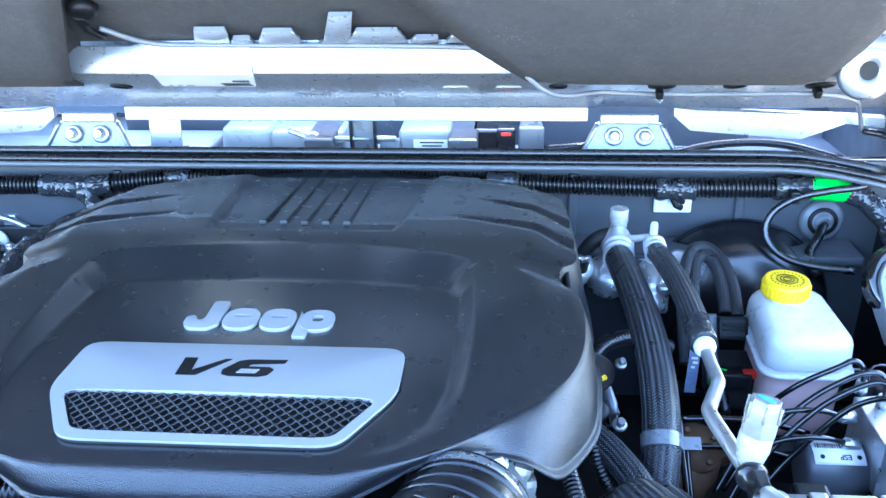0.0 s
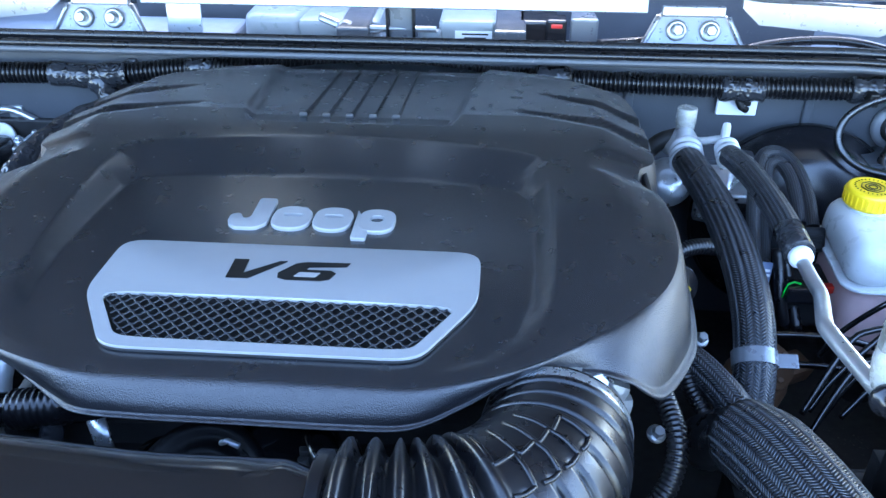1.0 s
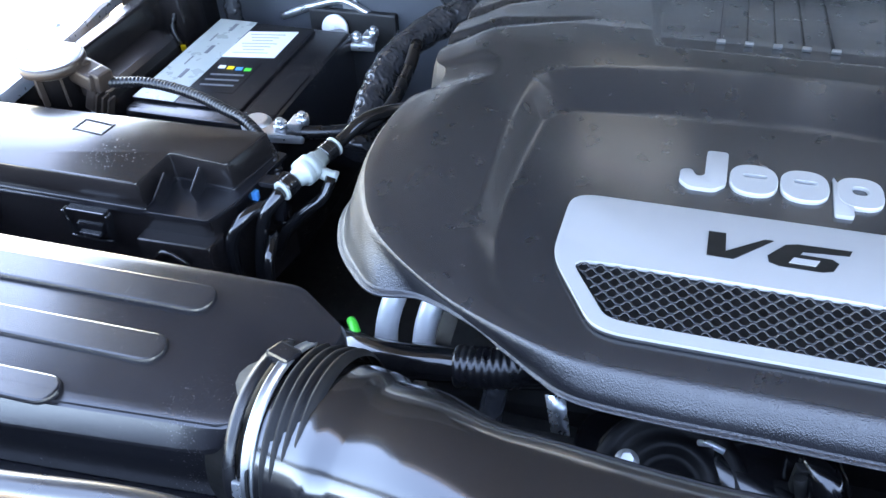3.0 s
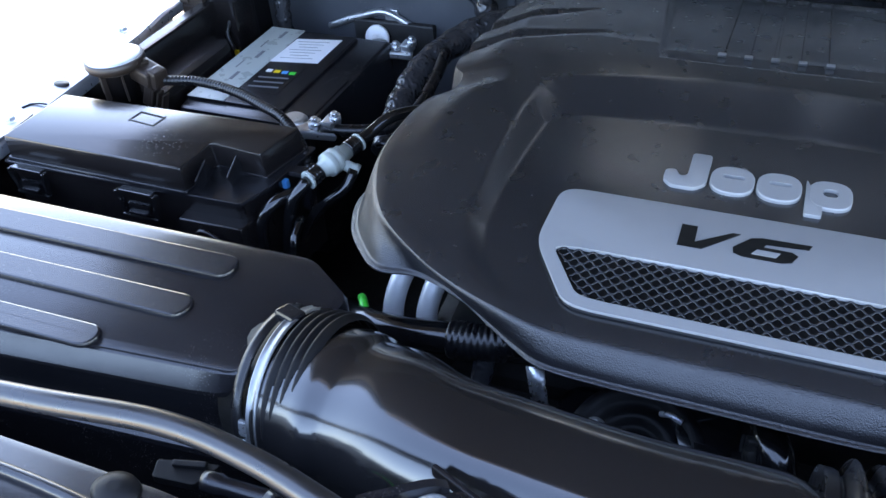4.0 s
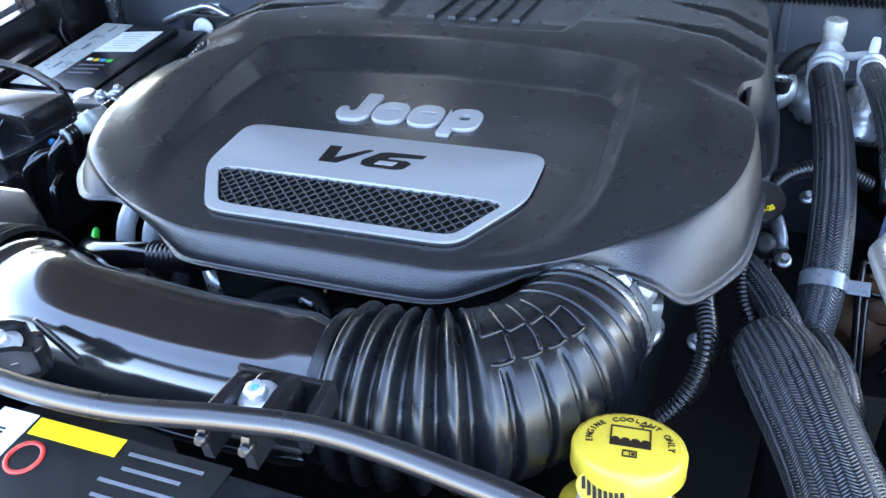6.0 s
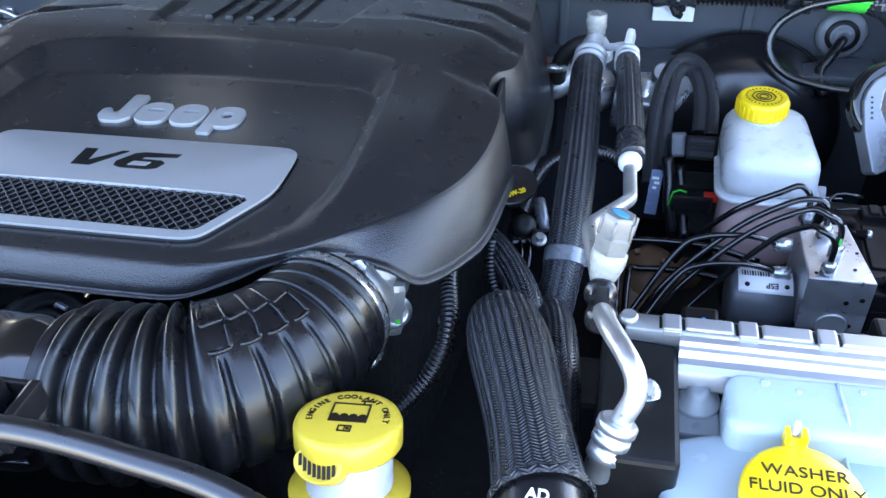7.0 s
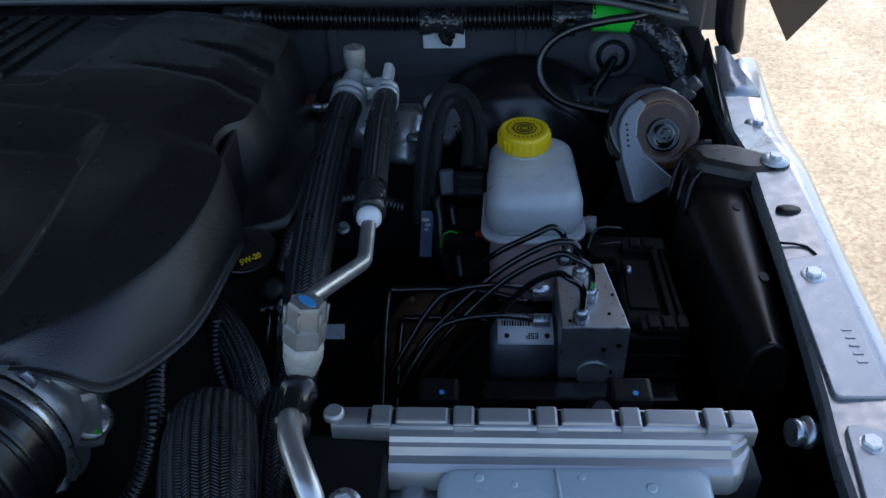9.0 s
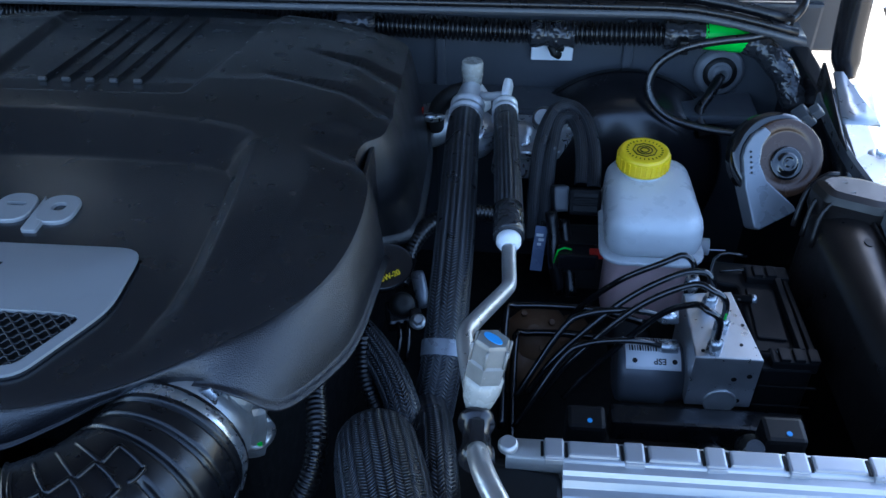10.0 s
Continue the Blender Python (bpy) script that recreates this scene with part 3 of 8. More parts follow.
part("felt_flap", felt_flap([(0.264, 0.98, 0.10), (0.272, 0.88, 0.14), (0.290, 0.83, 0.22), (0.32, 0.81, 0.29), (0.36, 0.80, 0.36), (0.44, 0.785, 0.44), (0.50, 0.785, 0.50), (0.516, 0.80, 0.53), (0.520, 0.95, 0.56)]), "insul", hood)
part("felt_flap", felt_flap([(-0.70, 0.72, -0.70), (-0.40, 0.72, -0.40), (-0.30, 0.73, -0.27), (-0.280, 0.75, -0.22), (-0.2745, 0.95, -0.18)]), "insul", hood)
part("corner_plate", loft([[on_low(x, 0.90, 0.002), on_low(x, 1.0, 0.003), on_face(x, 0.5, 0.012), on_face(x, 1.1 + e, 0.016), on_face(x, 1.1 + e, 0.004), on_low(x, 0.92, -0.01)] for x, e in ((0.514, 0.0), (0.545, 0.1), (0.60, 0.0), (0.72, 0.0))]), "paint", hood)
part("corner_tab", loft([[on_face(0.538, 1.1, 0.017), on_face(0.578, 1.1, 0.017), on_face(0.578, 1.1, 0.013), on_face(0.538, 1.1, 0.013)], [on_face(0.553, 1.75, 0.03), on_face(0.595, 1.75, 0.03), on_face(0.595, 1.75, 0.026), on_face(0.553, 1.75, 0.026)]]), "paint", hood)


def on_tab(x, f, h):
    """A place on a pressed tab that runs from the beam up over the felt's edge."""
    return on_hood(x, (f - 0.98) * 0.075, h + 0.008)


for x0, x1, t in ((-0.051, -0.007, 1.60), (0.041, 0.103, 1.60), (-0.077, -0.055, 1.35), (-0.119, -0.082, 1.65), (0.110, 0.138, 1.35), (0.146, 0.185, 1.45), (0.011, 0.039, 2.10)):
    c, d = 0.25 * (x1 - x0) if t == 1.60 else 0.004, 0.030 * (t - 1.10)
    part("tab", loft([[on_tab(x0, 0.92, 0.000), on_tab(x1, 0.92, 0.000), on_tab(x1, 0.92, -0.005), on_tab(x0, 0.92, -0.005)], [on_tab(x0 + d * 0.4, 1.20, 0.005), on_tab(x1 + d * 0.4, 1.20, 0.005), on_tab(x1 + d * 0.4, 1.20, 0.0), on_tab(x0 + d * 0.4, 1.20, 0.0)], [on_tab(x0 + c * 0.4 + d, t, 0.006), on_tab(x1 - c + d, t, 0.006), on_tab(x1 - c + d, t, 0.001), on_tab(x0 + c * 0.4 + d, t, 0.001)]]), "paint", hood)
hole_dir = on_low(0, 0, 1) - on_low(0, 0, 0)
for x, f, r in ((-0.243, 0.685, 0.0100), (0.268, 0.685, 0.0085), (0.383, 0.700, 0.0125), (0.462, 0.705, 0.0100), (0.553, 0.715, 0.0125)):
    part("oval_hole", lathe([(r * 1.25, 0), (r * 1.2, 0.0018), (r, 0.0018), (r * 0.9, 0.0004), (0.0001, 0.0004)], 24, axis(on_low(x, f), hole_dir) @ Matrix.Diagonal((1, 1.25, 1, 1))), "ink", hood, "dark oval hole")
bm_dir = on_face(0, 0, 1) - on_face(0, 0, 0)
part("round_boss", lathe([(0.030, 0), (0.026, 0.004), (0.017, 0.006), (0.0095, 0.005), (0.0085, 0.001)], 32, axis(on_face(0.568, 0.1, 0.008), bm_dir), (True, False)), "paint", hood)
part("boss_hole", lathe([(0.0093, 0.0), (0.0093, 0.0048)], 24, axis(on_face(0.568, 0.1, 0.008), bm_dir)), "ink", hood)
lab = part("paper_label", merge(slab(on_face, [(-0.170, 0.0), (-0.059, 0.0), (-0.059, 0.95), (-0.170, 0.95)], 0.0036, 0.0042), slab(on_low, [(-0.187, 0.700), (-0.082, 0.690), (-0.079, 0.71), (-0.059, 0.995), (-0.170, 0.995), (-0.189, 0.72)], 0.0005, 0.0011)), "label", hood, "white paper label with a bar code")
for k in range(17):
    x = -0.114 + 0.0020 * k
    part("bar_code", slab(on_low, [(x, 0.712), (x + 0.0011, 0.712), (x + 0.0011, 0.785), (x, 0.785)], 0.0011, 0.0014), "ink", lab)
for x0, x1 in ((-0.180, -0.175), (-0.170, -0.164), (-0.159, -0.150)):
    part("print_bar", slab(on_low, [(x0, 0.722), (x1, 0.722), (x1, 0.734), (x0, 0.734)], 0.0011, 0.0014), "hose_grey", lab)
for k in range(5):
    part("print_bar", slab(on_low, [(-0.097 + 0.0040 * k, 0.81), (-0.094 + 0.0040 * k, 0.81), (-0.092 + 0.0040 * k, 0.85), (-0.095 + 0.0040 * k, 0.85)], 0.0011, 0.0014), "ink", lab)
for x, n in ((-0.052, 8), (0.048, 5)):
    for k in range(n):
        part("embossed_mark", slab(on_low, [(x + 0.0058 * k, 0.39), (x + 0.0058 * k + 0.0026, 0.39), (x + 0.0058 * k + 0.0026, 0.44), (x + 0.0058 * k, 0.44)], 0, 0.0013), "paint", hood)
for x in (0.152, 0.212):
    part("pressed_slot", slab(on_low, rounded_f(x, 0.66, 0.015, 0.028), 0, 0.0022), "paint", hood)
for side in (-1, 1):
    part("side_skirt", strip([(1.09, 1.215), (1.09, 1.262), (HY - 0.66 * math.cos(HA), HZ + 0.66 * math.sin(HA) + 0.06), (HY - 0.66 * math.cos(HA), HZ + 0.66 * math.sin(HA) - 0.01), (0.90, 1.33)], side * 0.738 - 0.004, side * 0.738 + 0.004, 1), "paint", hood)
corner = bmesh.new()
tri = [corner.verts.new(p) for p in ((0.762, 0.985, 1.215), (0.860, 1.0, 1.215), (0.808, 1.0, 1.143), (0.785, 1.012, 1.215))]
corner.faces.new((tri[0], tri[1], tri[2]))
corner.faces.new((tri[0], tri[2], tri[3]))
corner.faces.new((tri[1], tri[3], tri[2]))
corner.faces.new((tri[0], tri[3], tri[1]))
part("skirt_corner", corner, "satin", hood, "dark pointed corner of the hood skirt")
part("hinge_cover", tube([(0.730, 0.985, 1.30), (0.731, 0.980, 1.24), (0.734, 0.975, 1.18), (0.740, 0.970, 1.146)], lambda s, t: 0.016 - 0.005 * smoothstep(t - 0.02, t, s), 20, 0.005, lambda c, d, r: (c * 1.2, d * 0.9)), "satin", hood, "dark rounded hinge arm")
part("wire_loom", tube([on_hood(-0.196, 0.055, 0.012), on_hood(-0.16, 0.02, 0.014), on_hood(-0.10, 0.008, 0.012), on_hood(0.02, 0.006, 0.012), on_hood(0.17, 0.004, 0.014), on_face(0.205, 0.6, 0.020), on_low(0.256, 0.98, 0.020), on_low(0.315, 0.75, 0.010), on_low(0.383, 0.60, 0.006), on_low(0.46, 0.60, 0.006), on_low(0.553, 0.66, 0.008), on_low(0.610, 0.50, 0.008), on_low(0.648, 0.20, 0.010), (0.670, 1.08, 1.222)], 0.0028, 8), "hose_grey", hood, "grey washer hose clipped along the beam")
for x, f in ((0.383, 0.64), (0.553, 0.68)):
    part("hose_clip", box(on_low(x, f, 0.006), (0.008, 0.014, 0.010), 0.002, (24, 0, 0)), "ink", hood)
for x, s in ((-0.198, 0.085), (0.27, 0.078)):
    part("washer_nozzle", merge(lathe([(0.014, 0), (0.014, 0.008), (0.010, 0.012)], 20, axis(on_hood(x + 0.008, s + 0.015, 0.006), on_hood(0, 0, 1) - on_hood(0, 0, 0))), box(on_hood(x, s, 0.014), (0.012, 0.018, 0.012), 0.003, (-33, 0, 10)), tube([on_hood(x, s, 0.016), on_hood(x - (0.004 if x < 0 else 0.02), s - 0.02, 0.018), on_hood(x - (0.0 if x < 0 else 0.05), s - 0.045, 0.016)], 0.004, 8)), "module", hood)

# hinges
for x in (-0.377, 0.373):
    hg = thing("hinge_bracket", (x, 1.09, 1.19), "silver painted trapezoid hinge bracket with two bolts on the cowl", "bracket", "hood hinges")
    bm = bmesh.new()
    f = [(x - 0.064, 1.072, 1.190), (x + 0.062, 1.072, 1.190), (x + 0.040, 1.090, 1.230), (x - 0.042, 1.090, 1.230)]
    b = [(p[0], p[1] + 0.012, p[2]) for p in f]
    bmv = [bm.verts.new(p) for p in f + b]
    for q in ((0, 1, 2, 3), (7, 6, 5, 4), (0, 4, 5, 1), (1, 5, 6, 2), (2, 6, 7, 3), (3, 7, 4, 0)):
        bm.faces.new([bmv[k] for k in q])
    bmesh.ops.recalc_face_normals(bm, faces=bm.faces[:])
    bmesh.ops.bevel(bm, geom=bm.edges[:], offset=0.004, segments=2, affect="EDGES")
    part("plate", bm, "paint", hg)
    for sx in (-1, 1):
        part("rim", tube([(x + sx * 0.0625, 1.071, 1.190), (x + sx * 0.042, 1.086, 1.227)], 0.0030, 8), "paint", hg)
    part("leaf", box((x, 1.094, 1.2320), (0.076, 0.010, 0.013), 0.002, (-8, 0, 0)), "paint", hg)
    for dx in (-0.02, 0.02):
        part("bolt", merge(bolt((x + dx, 1.078, 1.2125), (0, -0.94, 0.34), 0.0065), lathe([(0.0125, 0), (0.0125, 0.002), (0.010, 0.003)], 20, axis((x + dx, 1.079, 1.2125), (0, -0.94, 0.34)))), "alu_dark", hg)

# wiper drive in the cowl
wd = thing("wiper_drive", (0.0, 1.17, 1.145), "grey metal wiper drive with linkage inside the cowl", "wiper motor")
smooth_auto(part("housing", prism([(-0.205, 1.118), (-0.125, 1.112), (-0.115, 1.20), (-0.205, 1.20)], 1.155, 1.209, 0.010, 0.018, 0.93, 3), "pale_grey", wd, "rounded pale grey housing"), 50)
smooth_auto(part("cover_plate", prism([(-0.130, 1.122), (-0.020, 1.122), (-0.020, 1.20), (-0.130, 1.20)], 1.150, 1.203, 0.006, 0.006), "pale_grey", wd, "flat pale grey cover"), 40)
part("linkage", tube([(-0.075, 1.108, 1.198), (-0.030, 1.106, 1.1985), (0.055, 1.112, 1.197)], 0.0042, 10), "steel_band", wd)
# added sheet that darkens the cowl opening behind the drive
part("dark_backing", box((0.09, 1.228, 1.20), (0.96, 0.006, 0.10), 0.002), "bay", wd, "added dark sheet behind the wiper drive")
strut = part("strut", box((0.010, 1.108, 1.195), (0.030, 0.006, 0.066), 0.002), "horn_grey", wd, "upright grey bracket")
for x in (-0.007, 0.027):
    part("strut_edge", box((x, 1.105, 1.193), (0.004, 0.010, 0.068), 0.001), "satin", strut)
part("side_box", prism([(0.226, 1.112), (0.262, 1.112), (0.258, 1.16), (0.230, 1.16)], 1.15, 1.214, 0.003, 0.004), "horn_grey", wd, "upright grey bracket")
part("lower_case", prism([(-0.40, 1.13), (-0.22, 1.13), (-0.22, 1.21), (-0.40, 1.21)], 1.14, 1.178, 0.006, 0.01), "cowl_grey", wd)
crank = part("crank", merge(box((-0.070, 1.107, 1.2015), (0.058, 0.008, 0.011), 0.004, (-35, 22, 0)), box((-0.038, 1.108, 1.1945), (0.044, 0.008, 0.009), 0.003, (-35, -6, 0))), "steel_band", wd, "dull metal crank lever")
part("crank_pivot", lathe([(0.0125, 0), (0.0125, 0.004), (0.0095, 0.005), (0.0095, 0.009), (0.005, 0.010)], 22, axis((-0.062, 1.104, 1.1965), (0, -0.7, 0.7))), "steel_band", crank)
smooth_auto(part("motor_box", prism([(0.058, 1.116), (0.132, 1.116), (0.132, 1.19), (0.058, 1.19)], 1.15, 1.2075, 0.005, 0.006), "pale_grey", wd, "pale grey motor housing"), 40)
part("motor_flange", box((0.046, 1.118, 1.185), (0.030, 0.012, 0.020), 0.003), "pale_grey", wd)
ml0 = part("motor_label", box((0.103, 1.1142, 1.185), (0.048, 0.001, 0.020), 0), "label", wd, "small white printed label")
for k in range(3):
    part("print_bar", box((0.105, 1.1134, 1.191 - 0.005 * k), (0.034 - 0.006 * (k == 1), 0.0006, 0.0020), 0), "ink", ml0)
part("relay", merge(prism([(0.160, 1.13), (0.212, 1.13), (0.212, 1.19), (0.160, 1.19)], 1.15, 1.205, 0.004, 0.004), prism([(0.196, 1.112), (0.222, 1.112), (0.222, 1.14), (0.196, 1.14)], 1.15, 1.212, 0.003, 0.003)), "satin", wd, "black plastic relay block")
for z in (1.181, 1.2045):
    part("red_clip", box((0.209, 1.1108, z), (0.014, 0.003, 0.005), 0.001), "red", wd)
for k, (c, dx) in enumerate((("red", 0.0), ("blue", 0.005), ("label", 0.010), ("ink", -0.004))):
    part("wire", tube([(0.133 + dx, 1.125, 1.190), (0.139 + dx, 1.114, 1.178), (0.150 + dx, 1.112, 1.172 - 0.001 * k), (0.160 + dx, 1.118, 1.165)], 0.0018, 6), c, wd)
part("clip_screw", lathe([(0.003, 0), (0.003, 0.003)], 10, axis((0.164, 1.126, 1.176), (0, -1, 0.3))), "pale_zinc", wd)
part("cross_hose", tube([(0.262, 1.12, 1.180), (0.30, 1.112, 1.186), (0.335, 1.115, 1.188), (0.40, 1.13, 1.185)], 0.006, 10), "rubber", wd)
part("drain_hose", tube([(0.42, 1.13, 1.165), (0.50, 1.13, 1.185), (0.58, 1.12, 1.190), (0.66, 1.10, 1.175)], 0.006, 8), "rubber", wd)
part("wire_bundle", tube([(0.22, 1.14, 1.165), (0.32, 1.15, 1.17), (0.45, 1.14, 1.172), (0.60, 1.13, 1.16)], 0.005, 8), "rubber", wd)
single("cowl_bracket", merge(box((-0.272, 1.100, 1.212), (0.046, 0.003, 0.046), 0.002, (-10, 0, 0)), box((-0.272, 1.088, 1.190), (0.060, 0.030, 0.003), 0.001, (-12, 0, 0))), "paint", (-0.285, 1.10, 1.18), "small silver sheet-metal bracket on the cowl", "bracket")

# ---- engine cover ----
HALF = [
    (0.0, 0.4225, 1.1985, 0.0, 0.404, 1.177), (0.06, 0.422, 1.1985, 0.06, 0.404, 1.177), (0.105, 0.4225, 1.1988, 0.100, 0.4075, 1.177),
    (0.138, 0.431, 1.1995, 0.130, 0.424, 1.181), (0.171, 0.448, 1.1990, 0.158, 0.442, 1.186), (0.203, 0.471, 1.201, 0.200, 0.456, 1.186),
    (0.232, 0.495, 1.202, 0.230, 0.4535, 1.182), (0.252, 0.515, 1.203, 0.2535, 0.460, 1.165), (0.268, 0.543, 1.203, 0.277, 0.500, 1.156),
    (0.278, 0.580, 1.203, 0.289, 0.535, 1.155), (0.281, 0.625, 1.203, 0.295, 0.61, 1.152), (0.277, 0.662, 1.203, 0.291, 0.65, 1.13),
    (0.264, 0.685, 1.203, 0.272, 0.685, 1.10), (0.266, 0.712, 1.203, 0.275, 0.715, 1.09), (0.281, 0.735, 1.201, 0.302, 0.740, 1.085),
    (0.282, 0.80, 1.199, 0.307, 0.80, 1.085), (0.279, 0.90, 1.188, 0.302, 0.90, 1.085), (0.266, 0.962, 1.1775, 0.281, 0.970, 1.10),
    (0.20, 0.998, 1.181, 0.21, 1.005, 1.12), (0.14, 1.014, 1.181, 0.14, 1.022, 1.13), (0.06, 1.027, 1.181, 0.06, 1.036, 1.13),
]
LEFT = {2: (0.105, 0.4225, 1.1988, 0.101, 0.4085, 1.175), 3: (0.140, 0.430, 1.1995, 0.124, 0.423, 1.171), 4: (0.178, 0.446, 1.199, 0.147, 0.4395, 1.170),
        5: (0.207, 0.462, 1.201, 0.172, 0.456, 1.170), 6: (0.237, 0.485, 1.202, 0.209, 0.4695, 1.170), 7: (0.255, 0.506, 1.203, 0.240, 0.467, 1.170),
        8: (0.269, 0.532, 1.203, 0.262, 0.483, 1.169), 9: (0.281, 0.567, 1.203, 0.284, 0.512, 1.167), 10: (0.285, 0.615, 1.203, 0.297, 0.555, 1.163), 11: (0.280, 0.660, 1.203, 0.300, 0.63, 1.14)}


def outline6(n):
    ctrl = list(HALF) + [(0.0, 1.029, 1.181, 0.0, 1.038, 1.13)]
    for k in range(len(HALF) - 1, 0, -1):
        h = list(LEFT.get(k, HALF[k]))
        h[0], h[3] = -h[0], -h[3]
        ctrl.append(tuple(h))
    c = [np.array(q) for q in ctrl]
    m = len(c)
    out = []
    for i in range(m):
        a, b, d, e = c[i - 1], c[i], c[(i + 1) % m], c[(i + 2) % m]
        for k in range(n):
            t = k / n
            out.append(0.5 * (2 * b + (d - a) * t + (2 * a - 5 * b + 4 * d - e) * t * t + (3 * b - a - 3 * d + e) * t ** 3))
    return np.array(out)


# plan of the sunken middle: where its walls begin, and where they meet its floor
RIM = [(0.0, 0.7385), (0.05, 0.7365), (0.10, 0.7295), (0.14, 0.721), (0.166, 0.7125), (0.180, 0.703), (0.187, 0.688), (0.1895, 0.62), (0.189, 0.56), (0.187, 0.510), (0.179, 0.473), (0.166, 0.449), (0.150, 0.436), (0.12, 0.42), (0.12, 0.30)]
SUNK = [(0.0, 0.679), (0.08, 0.677), (0.145, 0.672), (0.160, 0.668), (0.169, 0.655), (0.1720, 0.60), (0.1725, 0.545), (0.169, 0.508), (0.158, 0.473), (0.140, 0.452), (0.115, 0.438), (0.09, 0.42), (0.09, 0.30)]


def ease(a, b, x):
    t = np.clip((x - a) / (b - a), 0, 1)
    return t * t * (3 - 2 * t)


def inside(half, ax, y):
    """The distance inside (+) or outside (-) a mirrored half outline."""
    poly = np.array(half)
    best = np.full(ax.shape, 9.0)
    odd = np.zeros(ax.shape, int)
    for (x0, y0), (x1, y1) in zip(poly, poly[1:]):
        vx, vy = x1 - x0, y1 - y0
        t = np.clip(((ax - x0) * vx + (y - y0) * vy) / (vx * vx + vy * vy), 0, 1)
        best = np.minimum(best, np.hypot(ax - x0 - t * vx, y - y0 - t * vy))
        hit = ((y0 > y) != (y1 > y)) & (ax < x0 + (y - y0) / ((y1 - y0) or 1e-9) * vx)
        odd += hit
    return np.where(odd % 2 == 1, best, -best)


def cover_z(x, y, cz, inward):
    """The height of the cover's top over its plan, for arrays of places."""
    zb = 1.2150 - 0.0050 * ease(0.74, 0.82, y) - 0.115 * np.maximum(0, y - 0.80) - 0.0130 * ease(0.64, 0.44, y)
    z = cz + (zb - cz) * ease(0, 0.05, inward)
    ax = np.abs(x)
    d_rim, d_floor = inside(RIM, ax, y), inside(SUNK, ax, y)
    k = np.clip(d_rim / np.maximum(1e-6, d_rim - np.minimum(d_floor, 0)), 0, 1)
    k = np.where(d_floor >= 0, 1.0, np.where(d_rim <= 0, 0.0, k))
    # straight wall with a tight fillet at its foot and at its head
    e = 0.16
    k = np.where(k < e, k * k / (2 * e), np.where(k > 1 - e, (1 - e) - (1 - k) ** 2 / (2 * e), k - e / 2)) / (1 - e)
    z = z + (1.1980 + 0.0006 * np.sin(9 * y) - z) * k
    # rolled outer edge
    z = z - 0.0022 * np.clip(1 - inward / 0.012, 0, 1) ** 2
    # ribbed panel at the rear
    wp = 0.104 + 0.10 * np.maximum(0, y - 0.775)
    c = np.minimum((wp - ax) / 0.011, (y - 0.764) / 0.0065)
    soft = np.minimum(c, (1.03 - y) / 0.02)
    corner = np.clip((ax - 0.075) / 0.03, 0, 1) * np.clip((0.79 - y) / 0.02, 0, 1)
    z = z - 0.0062 * ease(0, 1, soft - 0.35 * corner)
    # feathered creases, steep behind and gentle before
    for a, b in (((0.150, 0.823), (0.295, 0.768)), ((0.180, 0.888), (0.295, 0.828))):
        vx, vy = b[0] - a[0], b[1] - a[1]
        ln = math.hypot(vx, vy)
        t = np.clip(((ax - a[0]) * vx + (y - a[1]) * vy) / ln ** 2, 0, 1)
        side = ((ax - a[0]) * -vy + (y - a[1]) * vx) / ln
        live = ((ax - a[0]) * vx + (y - a[1]) * vy > 0)
        gap = np.where(side > 0, side / (0.0030 + 0.0040 * t), -side / (0.005 + 0.020 * t))
        z = z - live * 0.0075 * t ** 0.75 * np.clip(1 - gap, 0, 1) ** 1.4
    return z


cover = thing("engine_cover", (0, 0.70, 1.09), "matt black plastic engine cover with a sunken centre", "engine cover")
OUT = outline6(16)
CY = 0.715
S = np.concatenate([[0.0015], np.arange(1, 100) * 0.0075, 0.75 + np.arange(0, 31) * 0.0083, [1.0]])
GX = OUT[:, 0][None, :] * S[:, None]
GY = CY + (OUT[:, 1][None, :] - CY) * S[:, None]
GZ = cover_z(GX, GY, OUT[:, 2][None, :], np.hypot(OUT[:, 0][None, :] - GX, OUT[:, 1][None, :] - GY))
part("top", loft([[Vector(p) for p in zip(*q)] for q in zip(GX, GY, GZ)], (True, False)), "cover", cover)
EDGE = [(o[0], o[1], z, o[3], o[4], o[5]) for o, z in zip(OUT, GZ[-1])]
rings = []
for f, bulge in ((0.0, 0.0), (0.03, 0.0008), (0.10, 0.0018), (0.2, 0.0022), (0.35, 0.0022), (0.6, 0.0012), (0.90, -0.0010), (0.925, -0.0018), (0.94, 0.0004), (0.985, 0.0014), (1.0, 0.0014), (1.02, 0.0004), (1.02, -0.004), (0.9, -0.006), (0.5, -0.004)):
    ring = []
    for i, o in enumerate(EDGE):
        a, b = EDGE[i - 1], EDGE[(i + 1) % len(EDGE)]
        nx, ny = b[1] - a[1], a[0] - b[0]
        ln = math.hypot(nx, ny) or 1
        ff = f ** 1.15 if f < 1 else f
        x, y, z = (o[k] + (o[k + 3] - o[k]) * (ff if k < 2 else f) for k in range(3))
        ring.append(Vector((x + nx / ln * bulge, y + ny / ln * bulge, z + max(0, bulge) * 0.6)))
    rings.append(ring)
part("skirt", loft(rings, (False, False)), "skirt", cover, "grained black skirt with a thin rim")
